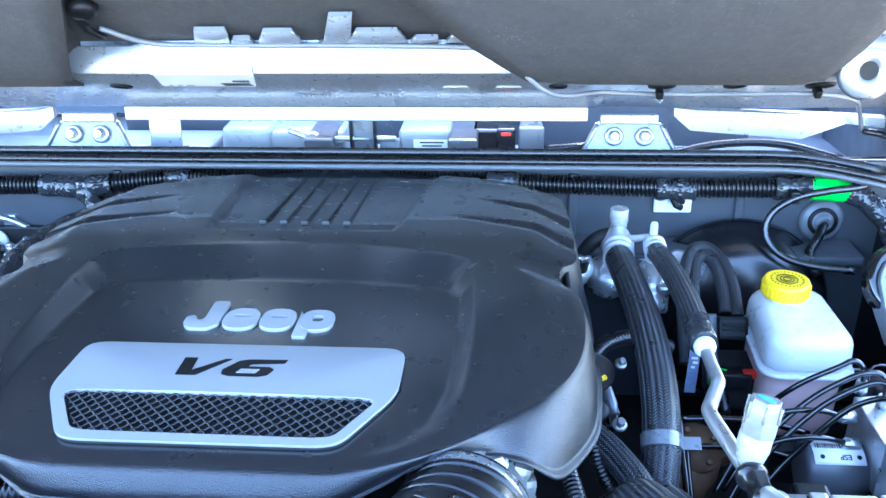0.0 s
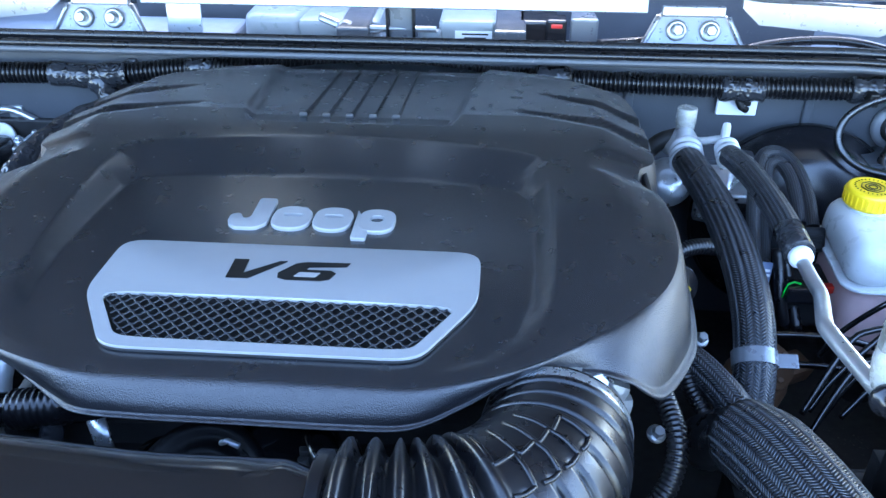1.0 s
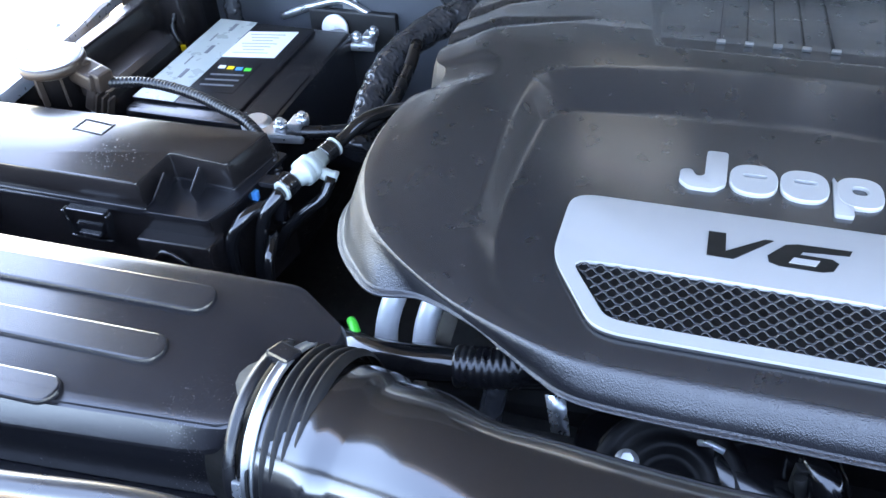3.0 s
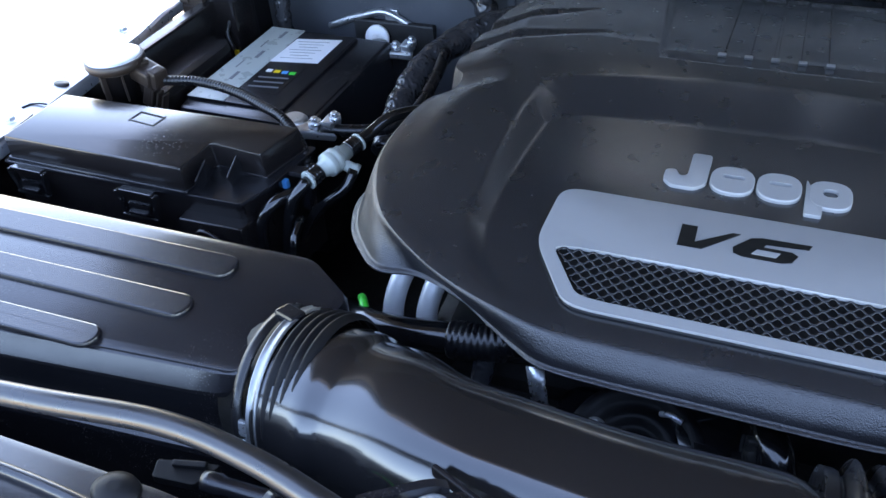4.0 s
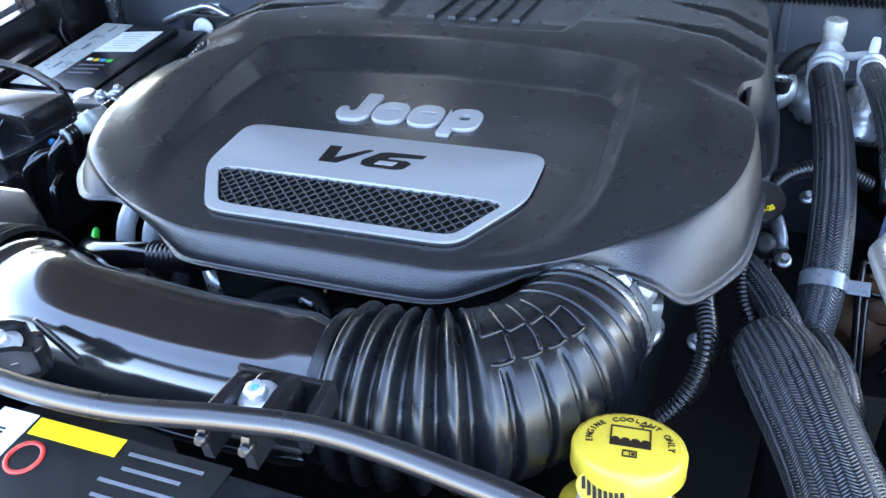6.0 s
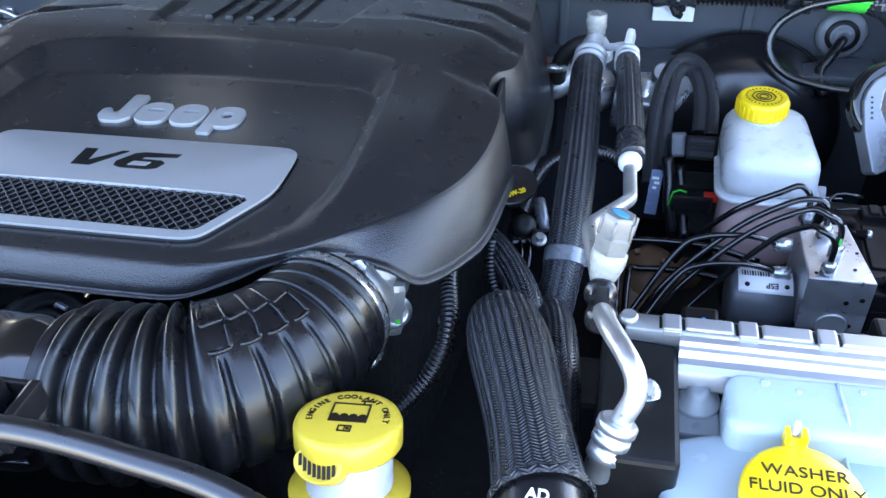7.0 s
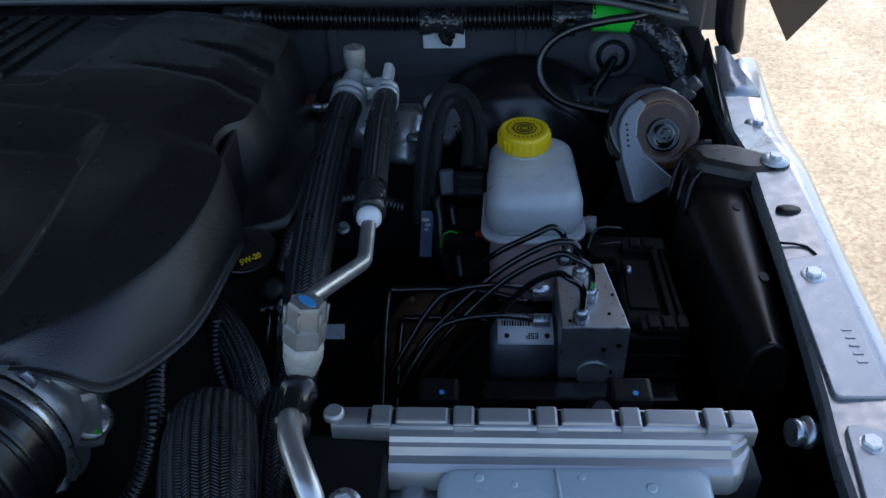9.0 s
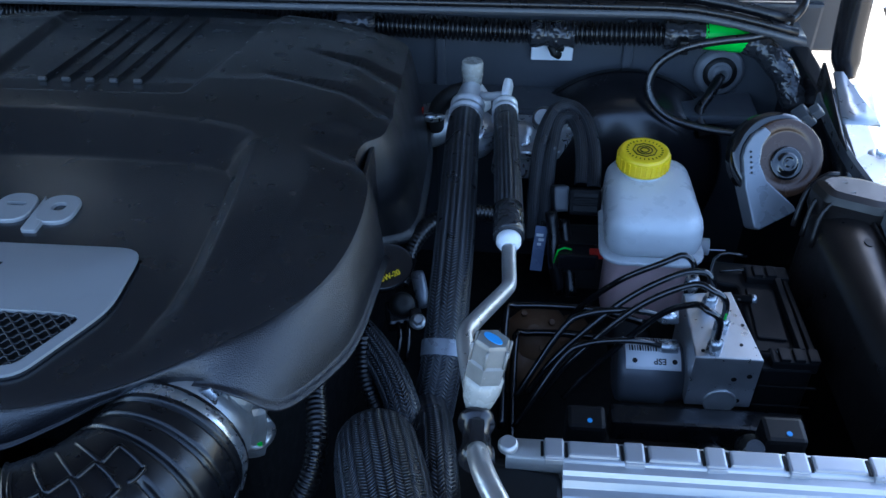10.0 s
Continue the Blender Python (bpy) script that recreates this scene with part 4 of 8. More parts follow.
for k in range(5):
    x = -0.0475 + 0.02275 * k
    run = []
    for f in [q / 12 for q in range(13)]:
        rx, ry = x + 0.0005 * f, 0.798 + 0.195 * f
        rz = 1.2150 - 0.0050 * smoothstep(0.74, 0.82, ry) - 0.115 * max(0, ry - 0.80) - 0.0062
        w, h = 0.0017, 0.0042 - 0.0020 * f
        run.append([Vector((rx - w, ry, rz - 0.002)), Vector((rx - w * 0.7, ry, rz + h)), Vector((rx + w * 0.7, ry, rz + h)), Vector((rx + w, ry, rz - 0.002))])
    smooth_auto(part("rib", loft(run), "satin", cover, "thin raised black rib"), 30)
    part("rib_end", box((x, 0.7965, 1.2072), (0.0075, 0.0035, 0.0036), 0.001, (25, 0, 0)), "steel_band", cover, "small light rib end")
part("oil_filler_flap", box((0.272, 0.700, 1.160), (0.004, 0.05, 0.07), 0.002), "skirt", cover)


def radial(poly, c, n=240):
    """The outline of a polygon by rays from a point inside it, with softened corners."""
    out = []
    for k in range(n):
        a = 2 * math.pi * k / n
        dx, dy = math.cos(a), math.sin(a)
        best = 9
        for (x0, y0), (x1, y1) in zip(poly, poly[1:] + poly[:1]):
            den = dx * (y1 - y0) - dy * (x1 - x0)
            if abs(den) < 1e-9:
                continue
            t = ((x0 - c[0]) * (y1 - y0) - (y0 - c[1]) * (x1 - x0)) / den
            u = ((x0 - c[0]) * dy - (y0 - c[1]) * dx) / den
            if t > 0 and -1e-6 <= u <= 1 + 1e-6:
                best = min(best, t)
        out.append((c[0] + dx * best, c[1] + dy * best))
    for _ in range(3):
        m = len(out)
        out = [((out[k - 1][0] + 2 * out[k][0] + out[(k + 1) % m][0]) / 4, (out[k - 1][1] + 2 * out[k][1] + out[(k + 1) % m][1]) / 4) for k in range(m)]
    return out


def rounded(poly, r, n=6):
    out = []
    m = len(poly)
    for i in range(m):
        p, a, b = Vector(poly[i]), Vector(poly[i - 1]), Vector(poly[(i + 1) % m])
        u, v = (a - p).normalized(), (b - p).normalized()
        for k in range(n + 1):
            t = k / n
            q = (p + u * r) * (1 - t) ** 2 + p * 2 * t * (1 - t) + (p + v * r) * t * t
            out.append((q.x, q.y))
    return out


PLATE = rounded([(-0.1310, 0.5650), (-0.1315, 0.4985), (-0.0965, 0.4400), (0.1010, 0.4410), (0.1355, 0.5035), (0.1350, 0.5655)], 0.012)
GRILLE = [(-0.1205, 0.4980), (-0.0905, 0.4500), (0.0960, 0.4495), (0.1230, 0.4975)]
bc = (0.002, 0.474)
po, pi = radial(PLATE, bc), radial(rounded(GRILLE, 0.004), bc)
ringz = []
for f, z in ((0.12, 1.1996), (0.0, 1.1996), (0.0, 1.2006), (0.03, 1.2013), (0.08, 1.2016), (0.93, 1.2016), (0.98, 1.2010), (1, 1.2000), (1, 1.194)):
    if f < 0.5:
        w = f * 0.03
        ringz.append([Vector((a[0] + (b[0] - a[0]) * w / 0.15, a[1] + (b[1] - a[1]) * w / 0.15, z)) for a, b in zip(po, pi)])
    else:
        w = (1 - f) * 0.03
        ringz.append([Vector((b[0] + (a[0] - b[0]) * w / 0.15, b[1] + (a[1] - b[1]) * w / 0.15, z)) for a, b in zip(po, pi)])
badge = thing("badge_plate", (0.0, 0.50, 1.195), "satin silver badge plate with a dark mesh insert on the cover", "badge")
smooth_auto(part("plate", loft(ringz, (False, False)), "silver", badge), 25)
# black band: the shadow line beneath the plate, put into the colour
part("plate_shadow_line", loft([[Vector((a[0] + (b[0] - a[0]) * w, a[1] + (b[1] - a[1]) * w, z)) for a, b in zip(po, pi)] for w, z in ((0.03, 1.190), (0.03, 1.1994), (0.05, 1.1994), (0.05, 1.190))], (False, False)), "ink", badge, "black band for the shadow line under the plate")


def clip_line(p, d, poly):
    lo, hi = -9, 9
    for (x0, y0), (x1, y1) in zip(poly, poly[1:] + poly[:1]):
        nx, ny = -(y1 - y0), x1 - x0
        den = nx * d[0] + ny * d[1]
        num = nx * (x0 - p[0]) + ny * (y0 - p[1])
        if abs(den) < 1e-9:
            continue
        t = num / den
        if den > 0:
            lo = max(lo, t)
        else:
            hi = min(hi, t)
    return (lo, hi) if hi > lo else None


# expanded metal: rows of small arches over dark openings
wires = []
for k in range(10):
    y0 = 0.4515 + 0.0047 * k
    c = clip_line(Vector((0.0, y0)), Vector((1, 0)), GRILLE)
    n0, n1 = math.ceil((c[0] + 0.001) / 0.00165), math.floor((c[1] - 0.001) / 0.00165)
    pts = []
    for j in range(n0, n1 + 1):
        w = (0, 0.75, 1, 0.75, 0, -0.1)[(j + 3 * (k % 2)) % 6]
        pts.append((0.00165 * j, min(y0 + 0.0026 * w, 0.4976), 1.1996 + 0.0006 * w))
    wires.append(tube(pts, 0.00075, 6, 0.0008))
part("mesh_insert", merge(*wires), "satin", badge, "black expanded-metal mesh")
part("mesh_backing", prism(GRILLE, 1.193, 1.1988, 0), "ink", badge)
V_MARK = [(0.0, 1.0), (0.125, 1.0), (0.13, 0.26), (0.40, 0.97), (0.46, 0.97), (0.19, 0.0), (0.0, 0.0)]
SIX_MARK = [(1.0, 1.0), (0.63, 0.97), (0.545, 0.88), (0.42, 0.34), (0.43, 0.10), (0.50, 0.0), (0.79, 0.0), (0.865, 0.10), (0.905, 0.42), (0.86, 0.55), (0.645, 0.56), (0.665, 0.70), (0.98, 0.80)]
SIX_EYE = [(0.565, 0.16), (0.745, 0.16), (0.775, 0.38), (0.60, 0.38)]


def mark_at(poly):
    return [(-0.0405 + 0.0835 * u, 0.5195 + 0.0235 * v) for u, v in poly]


part("model_mark", prism(mark_at(V_MARK)[::-1], 1.2012, 1.2022, 0), "ink", badge, "black letter V")
part("model_mark", prism(mark_at(SIX_MARK), 1.2012, 1.2022, 0), "ink", badge, "black numeral 6")
part("mark_eye", prism(mark_at(SIX_EYE), 1.2012, 1.2027, 0), "silver", badge)

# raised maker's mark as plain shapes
mark = thing("raised_emblem", (0, 0.607, 1.195), "four raised silver shapes with bright edges on the engine cover", "emblem")


def blob(cx, cy, w, h, r, eye):
    """A rounded raised shape with a small opening (its centre, width and height in shares of the shape)."""
    o = rounded([(cx - w / 2, cy - h / 2), (cx + w / 2, cy - h / 2), (cx + w / 2, cy + h / 2), (cx - w / 2, cy + h / 2)], r)
    ex, ey, ew, eh = eye
    c = (cx + ex * w, cy + ey * h)
    ro = radial(o, c, 96)
    ri = radial(rounded([(c[0] - ew * w / 2, c[1] - eh * h / 2), (c[0] + ew * w / 2, c[1] - eh * h / 2), (c[0] + ew * w / 2, c[1] + eh * h / 2), (c[0] - ew * w / 2, c[1] + eh * h / 2)], eh * h * 0.45), c, 96)
    rr = [[Vector((*p, 1.194)) for p in ro], [Vector((*p, 1.1998)) for p in ro], [Vector((p[0] * 0.965 + c[0] * 0.035, p[1] * 0.965 + c[1] * 0.035, 1.2006)) for p in ro],
          [Vector((*p, 1.2006)) for p in ri], [Vector((*p, 1.194)) for p in ri]]
    return loft(rr, (False, False))


HOOK = rounded([(-0.0635, 0.5975), (-0.057, 0.5905), (-0.040, 0.5905), (-0.0325, 0.5985), (-0.0325, 0.6370), (-0.0470, 0.6370), (-0.0470, 0.6055), (-0.0525, 0.6035), (-0.0560, 0.6120), (-0.0635, 0.6100)], 0.0035)
smooth_auto(part("shape", prism(HOOK, 1.194, 1.2006, 0.0008), "silver", mark), 30)
smooth_auto(part("shape", blob(-0.0150, 0.6085, 0.0315, 0.0350, 0.0155, (0.02, 0.10, 0.50, 0.13)), "silver", mark), 30)
smooth_auto(part("shape", blob(0.0175, 0.6088, 0.0310, 0.0350, 0.0150, (0.02, 0.10, 0.50, 0.13)), "silver", mark), 30)
smooth_auto(part("shape", merge(blob(0.0520, 0.6085, 0.0290, 0.0345, 0.0135, (0.0, 0.06, 0.36, 0.30)), prism(rounded([(0.0355, 0.5810), (0.0470, 0.5810), (0.0470, 0.5960), (0.0355, 0.6240)], 0.002), 1.194, 1.2004, 0.0008)), "silver", mark), 30)

# engine under the cover
eng = thing("engine_block", (0, 0.70, 0.815), "dark grimy engine block under the cover", "engine")
part("block", prism([(-0.22, 0.47), (0.20, 0.50), (0.25, 0.98), (-0.25, 0.98)], 0.815, 1.10, 0.02, 0.03), "dark", eng)
part("front_case", prism([(-0.20, 0.40), (0.13, 0.40), (0.13, 0.48), (-0.20, 0.48)], 0.82, 1.075, 0.02, 0.03), "dark", eng)
part("pulley", lathe([(0.050, 0), (0.050, 0.006), (0.041, 0.008), (0.041, 0.016), (0.047, 0.018), (0.046, 0.022), (0.038, 0.0225), (0.036, 0.019), (0.030, 0.0195), (0.028, 0.0225), (0.022, 0.023), (0.020, 0.018), (0.014, 0.018), (0.012, 0.024), (0.006, 0.025)], 48, axis((-0.040, 0.428, 1.086), (-0.05, -0.45, 0.88))), "module", eng, "black belt pulley")
part("pulley_bolt", bolt((-0.067, 0.419, 1.118), (0, -0.45, 0.88), 0.0046), "alu_dark", eng)
part("front_bolt", bolt((-0.015, 0.414, 1.110), (0, -0.45, 0.88), 0.004), "zinc", eng)
part("tape_lead", tube([(-0.150, 0.482, 1.145), (-0.154, 0.470, 1.130), (-0.158, 0.455, 1.105), (-0.160, 0.445, 1.07)], 0.0085, 12), "tape", eng, "black taped lead")
part("foil_strap", loft([[Vector((-0.122, 0.444, 1.132)), Vector((-0.110, 0.446, 1.134)), Vector((-0.110, 0.448, 1.133)), Vector((-0.122, 0.446, 1.131))], [Vector((-0.116, 0.438, 1.105)), Vector((-0.104, 0.438, 1.105)), Vector((-0.104, 0.440, 1.104)), Vector((-0.116, 0.440, 1.104))]]), "zinc", eng, "bright folded metal strap")
part("inner_hose", tube([(0.03, 0.47, 1.10), (0.035, 0.445, 1.125), (0.045, 0.425, 1.12), (0.05, 0.40, 1.08)], 0.012, 12), "gloss", eng)
part("inner_hose", tube([(-0.10, 0.455, 1.135), (-0.06, 0.448, 1.142), (-0.02, 0.450, 1.142), (0.01, 0.46, 1.135)], 0.007, 10), "gloss", eng)
part("cross_hose", tube([(-0.23, 0.475, 1.06), (-0.15, 0.43, 1.072), (-0.06, 0.41, 1.070), (0.03, 0.412, 1.065), (0.08, 0.43, 1.05)], 0.014, 12), "gloss", eng, "shiny black hose")
part("alternator", lathe([(0.046, -0.04), (0.052, -0.03), (0.053, 0.0), (0.046, 0.012), (0.030, 0.018), (0.014, 0.020)], 40, axis((0.012, 0.447, 1.098), (0.15, -0.30, 0.93)) @ Matrix.Diagonal((0.75, 1, 1, 1))), "gloss", eng, "rounded black housing")
part("web_bracket", merge(prism([(0.026, 0.428), (0.046, 0.428), (0.048, 0.434), (0.024, 0.434)], 1.06, 1.132, 0.002, 0.002), tube([(0.028, 0.427, 1.128), (0.040, 0.424, 1.085)], 0.004, 8)), "dark", eng, "dark webbed bracket")
part("small_tab", box((0.098, 0.436, 1.110), (0.010, 0.004, 0.026), 0.001, (20, 8, 0)), "alu_dark", eng)
part("belt_cover", prism([(-0.105, 0.405), (-0.02, 0.40), (0.0, 0.44), (-0.03, 0.475), (-0.10, 0.475)], 1.05, 1.098, 0.008, 0.02), "gloss", eng)
part("bracket", merge(box((0.02, 0.405, 1.105), (0.012, 0.01, 0.05), 0.002, (20, 10, 0)), box((0.05, 0.41, 1.10), (0.03, 0.012, 0.03), 0.003, (0, 25, 30))), "alu_dark", eng)
part("clip", tube([(-0.028, 0.436, 1.128), (-0.022, 0.432, 1.134), (-0.014, 0.430, 1.132)], 0.0020, 8), "pale_zinc", eng, "small bright spring clip")

# intake tube between the air box and the throttle
duct = thing("intake_tube", (-0.10, 0.335, 1.10), "glossy black plastic intake tube in front of the engine", "intake tube")


DUCT = [(-0.249, 0.366, 1.146), (-0.225, 0.360, 1.147), (-0.190, 0.351, 1.153), (-0.13, 0.341, 1.162), (-0.04, 0.334, 1.162), (0.02, 0.334, 1.162), (0.064, 0.337, 1.160)]
rings = []
for p, nrm, bi, s, total in frames(DUCT, 0.005):
    rad = 0.0535 - 0.0034 * smoothstep(0.049, 0.053, s) + 0.0034 * smoothstep(0.058, 0.115, s) - 0.0060 * smoothstep(total - 0.030, total - 0.008, s) ** 2
    flat = smoothstep(0.085, 0.15, s) * smoothstep(total - 0.012, total - 0.045, s)
    ring = []
    for j in range(48):
        a = 2 * math.pi * j / 48
        c, d = math.cos(a) * rad, math.sin(a) * rad
        lim = rad * 0.82
        if c > lim:
            c -= (c - lim) * 0.75 * flat
        k = smoothstep(0.07, 0.13, s)
        if d < 0 < c:
            c *= 1 - 0.24 * k * min(1, -d / rad) ** 1.5
        d *= 1.02 if d > 0 else 1.02 - 0.30 * k
        ring.append(p + nrm * c + bi * d)
    rings.append(ring)
part("tube", loft(rings), "duct", duct)
part("seam", tube([(-0.19, 0.312, 1.148), (-0.13, 0.291, 1.150), (-0.04, 0.281, 1.151), (0.03, 0.282, 1.151), (0.058, 0.285, 1.151)], 0.0022, 6), "gloss", duct)
cd = Vector((0.985, -0.06, 0.1)).normalized()
cc = Vector((-0.249, 0.366, 1.146))
cuff = [(0.0530, -0.004)]
for k in range(4):
    z0 = -0.003 + 0.0062 * k
    cuff += [(0.0545, z0), (0.0562, z0 + 0.0006), (0.0566, z0 + 0.0018), (0.0562, z0 + 0.0030), (0.0545, z0 + 0.0036)]
part("cuff", lathe(cuff + [(0.0530, 0.0225)], 64, axis(cc + cd * 0.010, cd), (False, False)), "module", duct, "black rubber cuff with thin rings")
hc = part("hose_clamp", lathe([(0.0545, 0.0020), (0.0562, 0.0024), (0.0562, 0.0032), (0.0558, 0.0034), (0.0558, 0.0080), (0.0562, 0.0082), (0.0562, 0.0090), (0.0545, 0.0094)], 64, axis(cc - cd * 0.006, cd), (False, False)), "steel_band", duct, "steel worm-drive hose clamp")
part("clamp_screw", merge(lathe([(0.0042, 0), (0.0042, 0.010), (0.0050, 0.0105), (0.0050, 0.0145), (0.004, 0.0155)], 10, axis((-0.2615, 0.3215, 1.1600), (-0.15, -0.42, -0.9))), box((-0.2605, 0.3170, 1.1610), (0.009, 0.007, 0.011), 0.0015, (-20, 0, 0))), "zinc", hc, "slotted clamp screw")
for k in range(26):
    a = radians(150 + 2.6 * k)
    mtx = axis(cc + cd * 0.0005, cd)
    p = mtx @ Vector((0.0564 * math.cos(a), 0.0564 * math.sin(a), 0))
    part("clamp_slot", lathe([(0.0008, -0.0006), (0.0008, 0.0006)], 5, axis(p, p - cc) @ Matrix.Diagonal((1, 4.5, 1, 1))), "ink", hc)
part("collar_tab", merge(box((-0.258, 0.380, 1.1985), (0.016, 0.013, 0.008), 0.002, (-14, 0, -16))), "satin", duct)
for x, y, ang in ((-0.110, 0.261, -53), (0.057, 0.266, 0)):
    q = Matrix.Translation((x, y, 1.2215)) @ pose(0, 0, 0, 0, 0, ang)
    at = lambda a, b, c: q @ Vector((a, b, c))
    pad = prism(rounded([(-0.013, -0.012), (0.013, -0.012), (0.016, 0.010), (0.006, 0.022), (-0.010, 0.020)], 0.005), -0.018, 0.001, 0.0015)
    pad.transform(q)
    br = part("mount_bracket", pad, "rubber", duct, "black plastic hose holder")
    for sx, back in ((-0.0125, 0.012), (0.0125, 0.018)):
        wall = [[at(sx + w, b, -0.010) for w in (-0.0030, 0.0030)] + [at(sx + w * 0.75, b, top + 0.0025) for w in (0.0030, -0.0030)] for b, top in ((back, 0.002), (back * 0.5, 0.006), (0.0, 0.0075), (-0.016, 0.0082), (-0.026, 0.0090), (-0.031, 0.0085), (-0.033, 0.005))]
        smooth_auto(part("arm", loft(wall), "satin", br), 40)
        part("peg", lathe([(0.0028, -0.004), (0.0036, 0.0), (0.0036, 0.004), (0.0022, 0.006)], 12, axis(at(sx, -0.031, 0.004), q.to_3x3() @ Vector((0, -0.9, 0.3)))), "satin", br)
    part("bolt", merge(lathe([(0.0112, 0), (0.0112, 0.0016), (0.0095, 0.0030), (0.0072, 0.0038)], 32, axis((x, y, 1.2228), (-0.05, -0.12, 1))), lathe([(0.0064, 0.002), (0.0064, 0.0085), (0.0054, 0.0098), (0.003, 0.0102)], 6, axis((x, y, 1.2230), (-0.05, -0.12, 1)))), "pale_zinc", br, "white zinc flange bolt with a blue paint mark")
    part("paint_mark", lathe([(0.0020, 0), (0.0016, 0.0007)], 12, axis((x + 0.0004, y - 0.0010, 1.2331), (-0.05, -0.12, 1))), "blue", br)
    if ang:
        part("rib", box((x + 0.012, y + 0.024, 1.208), (0.056, 0.0035, 0.008), 0.0012, (0, 0, -22)), "satin", br)
    else:
        part("pocket", merge(box((x + 0.001, y + 0.022, 1.212), (0.056, 0.004, 0.016), 0.0015), box((x - 0.026, y + 0.006, 1.210), (0.004, 0.034, 0.016), 0.0015, (0, 0, -8)), box((x + 0.029, y + 0.006, 1.212), (0.006, 0.036, 0.018), 0.0015), box((x + 0.001, y + 0.004, 1.2055), (0.054, 0.036, 0.004), 0.001)), "satin", br)

# corrugated rubber elbow
elbow = thing("intake_bellows", (0.13, 0.35, 1.10), "ribbed black rubber intake elbow clamped to the throttle body", "intake bellows")


PITCH, BEND = 0.0143, 0.088


def bellows(s, total, ang):
    """Round corrugations on the straight run; on the bend wide ribs with narrow grooves that stop short of its top."""
    if s < 0.008:
        return 0.0490
    if s > total - 0.010:
        return 0.0470
    ph = ((s - 0.008) / PITCH) % 1.0
    w = 0.5 - 0.5 * math.cos(2 * math.pi * ph)
    straight = 0.0450 + 0.0110 * w ** 0.7
    groove = max(0.0, 1 - min(ph, 1 - ph) / 0.13) ** 0.6
    late = smoothstep(total - 0.052, total - 0.046, s)
    live = smoothstep(26, 30, ang) * smoothstep(178, 165, ang)
    live = max(live, late * smoothstep(-95, -80, ang)) if ang > -120 else late * 0.0
    bend = 0.0540 - 0.0060 * groove * live - 0.0065 * smoothstep(BEND, total, s)
    k = smoothstep(BEND - 0.004, BEND + 0.003, s)
    return straight * (1 - k) + bend * k


EL = [(0.058, 0.337, 1.160), (0.085, 0.3375, 1.160), (0.115, 0.341, 1.159), (0.145, 0.354, 1.157), (0.168, 0.378, 1.154), (0.182, 0.410, 1.151), (0.189, 0.446, 1.148)]
rings = []
for p, nrm, bi, s, total in frames(EL, 0.0012):
    ring = []
    for j in range(72):
        ang = -180 + 5 * j
        rad = bellows(s, total, ang)
        ring.append(p + nrm * (math.cos(radians(ang)) * rad) + bi * (math.sin(radians(ang)) * rad))
    rings.append(ring)
part("bellows", loft(rings), "rubber", elbow)
for k in range(4):
    s0 = 0.008 + PITCH * (5.5 + k)
    lift = 0.0540 - 0.0065 * smoothstep(BEND, 0.182, s0)
    part("web_rib", tube([skin(EL, s0 + 0.002, 24, lift), skin(EL, s0 + PITCH * 0.45, 25, lift + 0.0006), skin(EL, s0 + PITCH * 0.86, 24, lift)], 0.0015, 6, 0.002), "rubber", elbow)
    part("web_rib", tube([skin(EL, s0 + PITCH * 0.86, 24, lift), skin(EL, s0 + PITCH * 0.95, 12, lift + 0.0004), skin(EL, s0 + PITCH * 0.98, 2, lift)], 0.0015, 6, 0.002), "rubber", elbow)
    part("web_rib", tube([skin(EL, s0 + PITCH * 0.1, 4, lift), skin(EL, s0 + PITCH * 0.6, 3, lift + 0.0006), skin(EL, s0 + PITCH * 0.98, 2, lift)], 0.0015, 6, 0.002), "rubber", elbow)
    part("web_rib", tube([skin(EL, s0 + PITCH * 0.1, 4, lift), skin(EL, s0 + PITCH * 0.15, -10, lift + 0.0004), skin(EL, s0 + PITCH * 0.3, -24, lift)], 0.0015, 6, 0.002), "rubber", elbow)
td = Vector((0.2, 0.97, -0.05)).normalized()
tc0 = Vector((0.189, 0.446, 1.148))
part("hose_clamp", lathe([(0.046, -0.002), (0.0475, -0.0015), (0.0475, 0.0090), (0.046, 0.0095)], 56, axis(tc0 - td * 0.010, td), (False, False)), "zinc", elbow, "steel hose clamp")
part("clamp_screw", merge(lathe([(0.006, 0), (0.006, 0.014), (0.004, 0.016)], 12, axis((0.216, 0.440, 1.110), (0.3, -0.8, 0.5))), box((0.218, 0.444, 1.114), (0.014, 0.012, 0.014), 0.002)), "zinc", elbow)
throttle = thing("throttle_body", (0.20, 0.465, 1.10), "cast aluminium throttle body with bolts", "throttle body")
part("housing", lathe([(0.038, 0), (0.041, 0.003), (0.041, 0.014), (0.038, 0.018), (0.038, 0.05)], 40, axis(tc0 + td * 0.002, td)), "alu_dark", throttle)
part("boss", box((0.214, 0.472, 1.164), (0.036, 0.026, 0.024), 0.006, (0, 25, 10)), "alu_dark", throttle)
part("side_case", box((0.222, 0.475, 1.132), (0.024, 0.026, 0.050), 0.006, (0, 8, 20)), "alu_dark", throttle)
part("foot", box((0.210, 0.474, 1.100), (0.014, 0.018, 0.05), 0.005, (0, 18, 0)), "alu_dark", throttle)
part("bolt", bolt((0.211, 0.458, 1.176), (0.1, -0.8, 0.6), 0.0072), "zinc", throttle)
part("port", lathe([(0.013, 0), (0.013, 0.018), (0.011, 0.019), (0.0075, 0.019), (0.007, 0.006)], 24, axis((0.219, 0.481, 1.124), (0.62, -0.75, 0.2)), (True, False)), "alu", throttle)
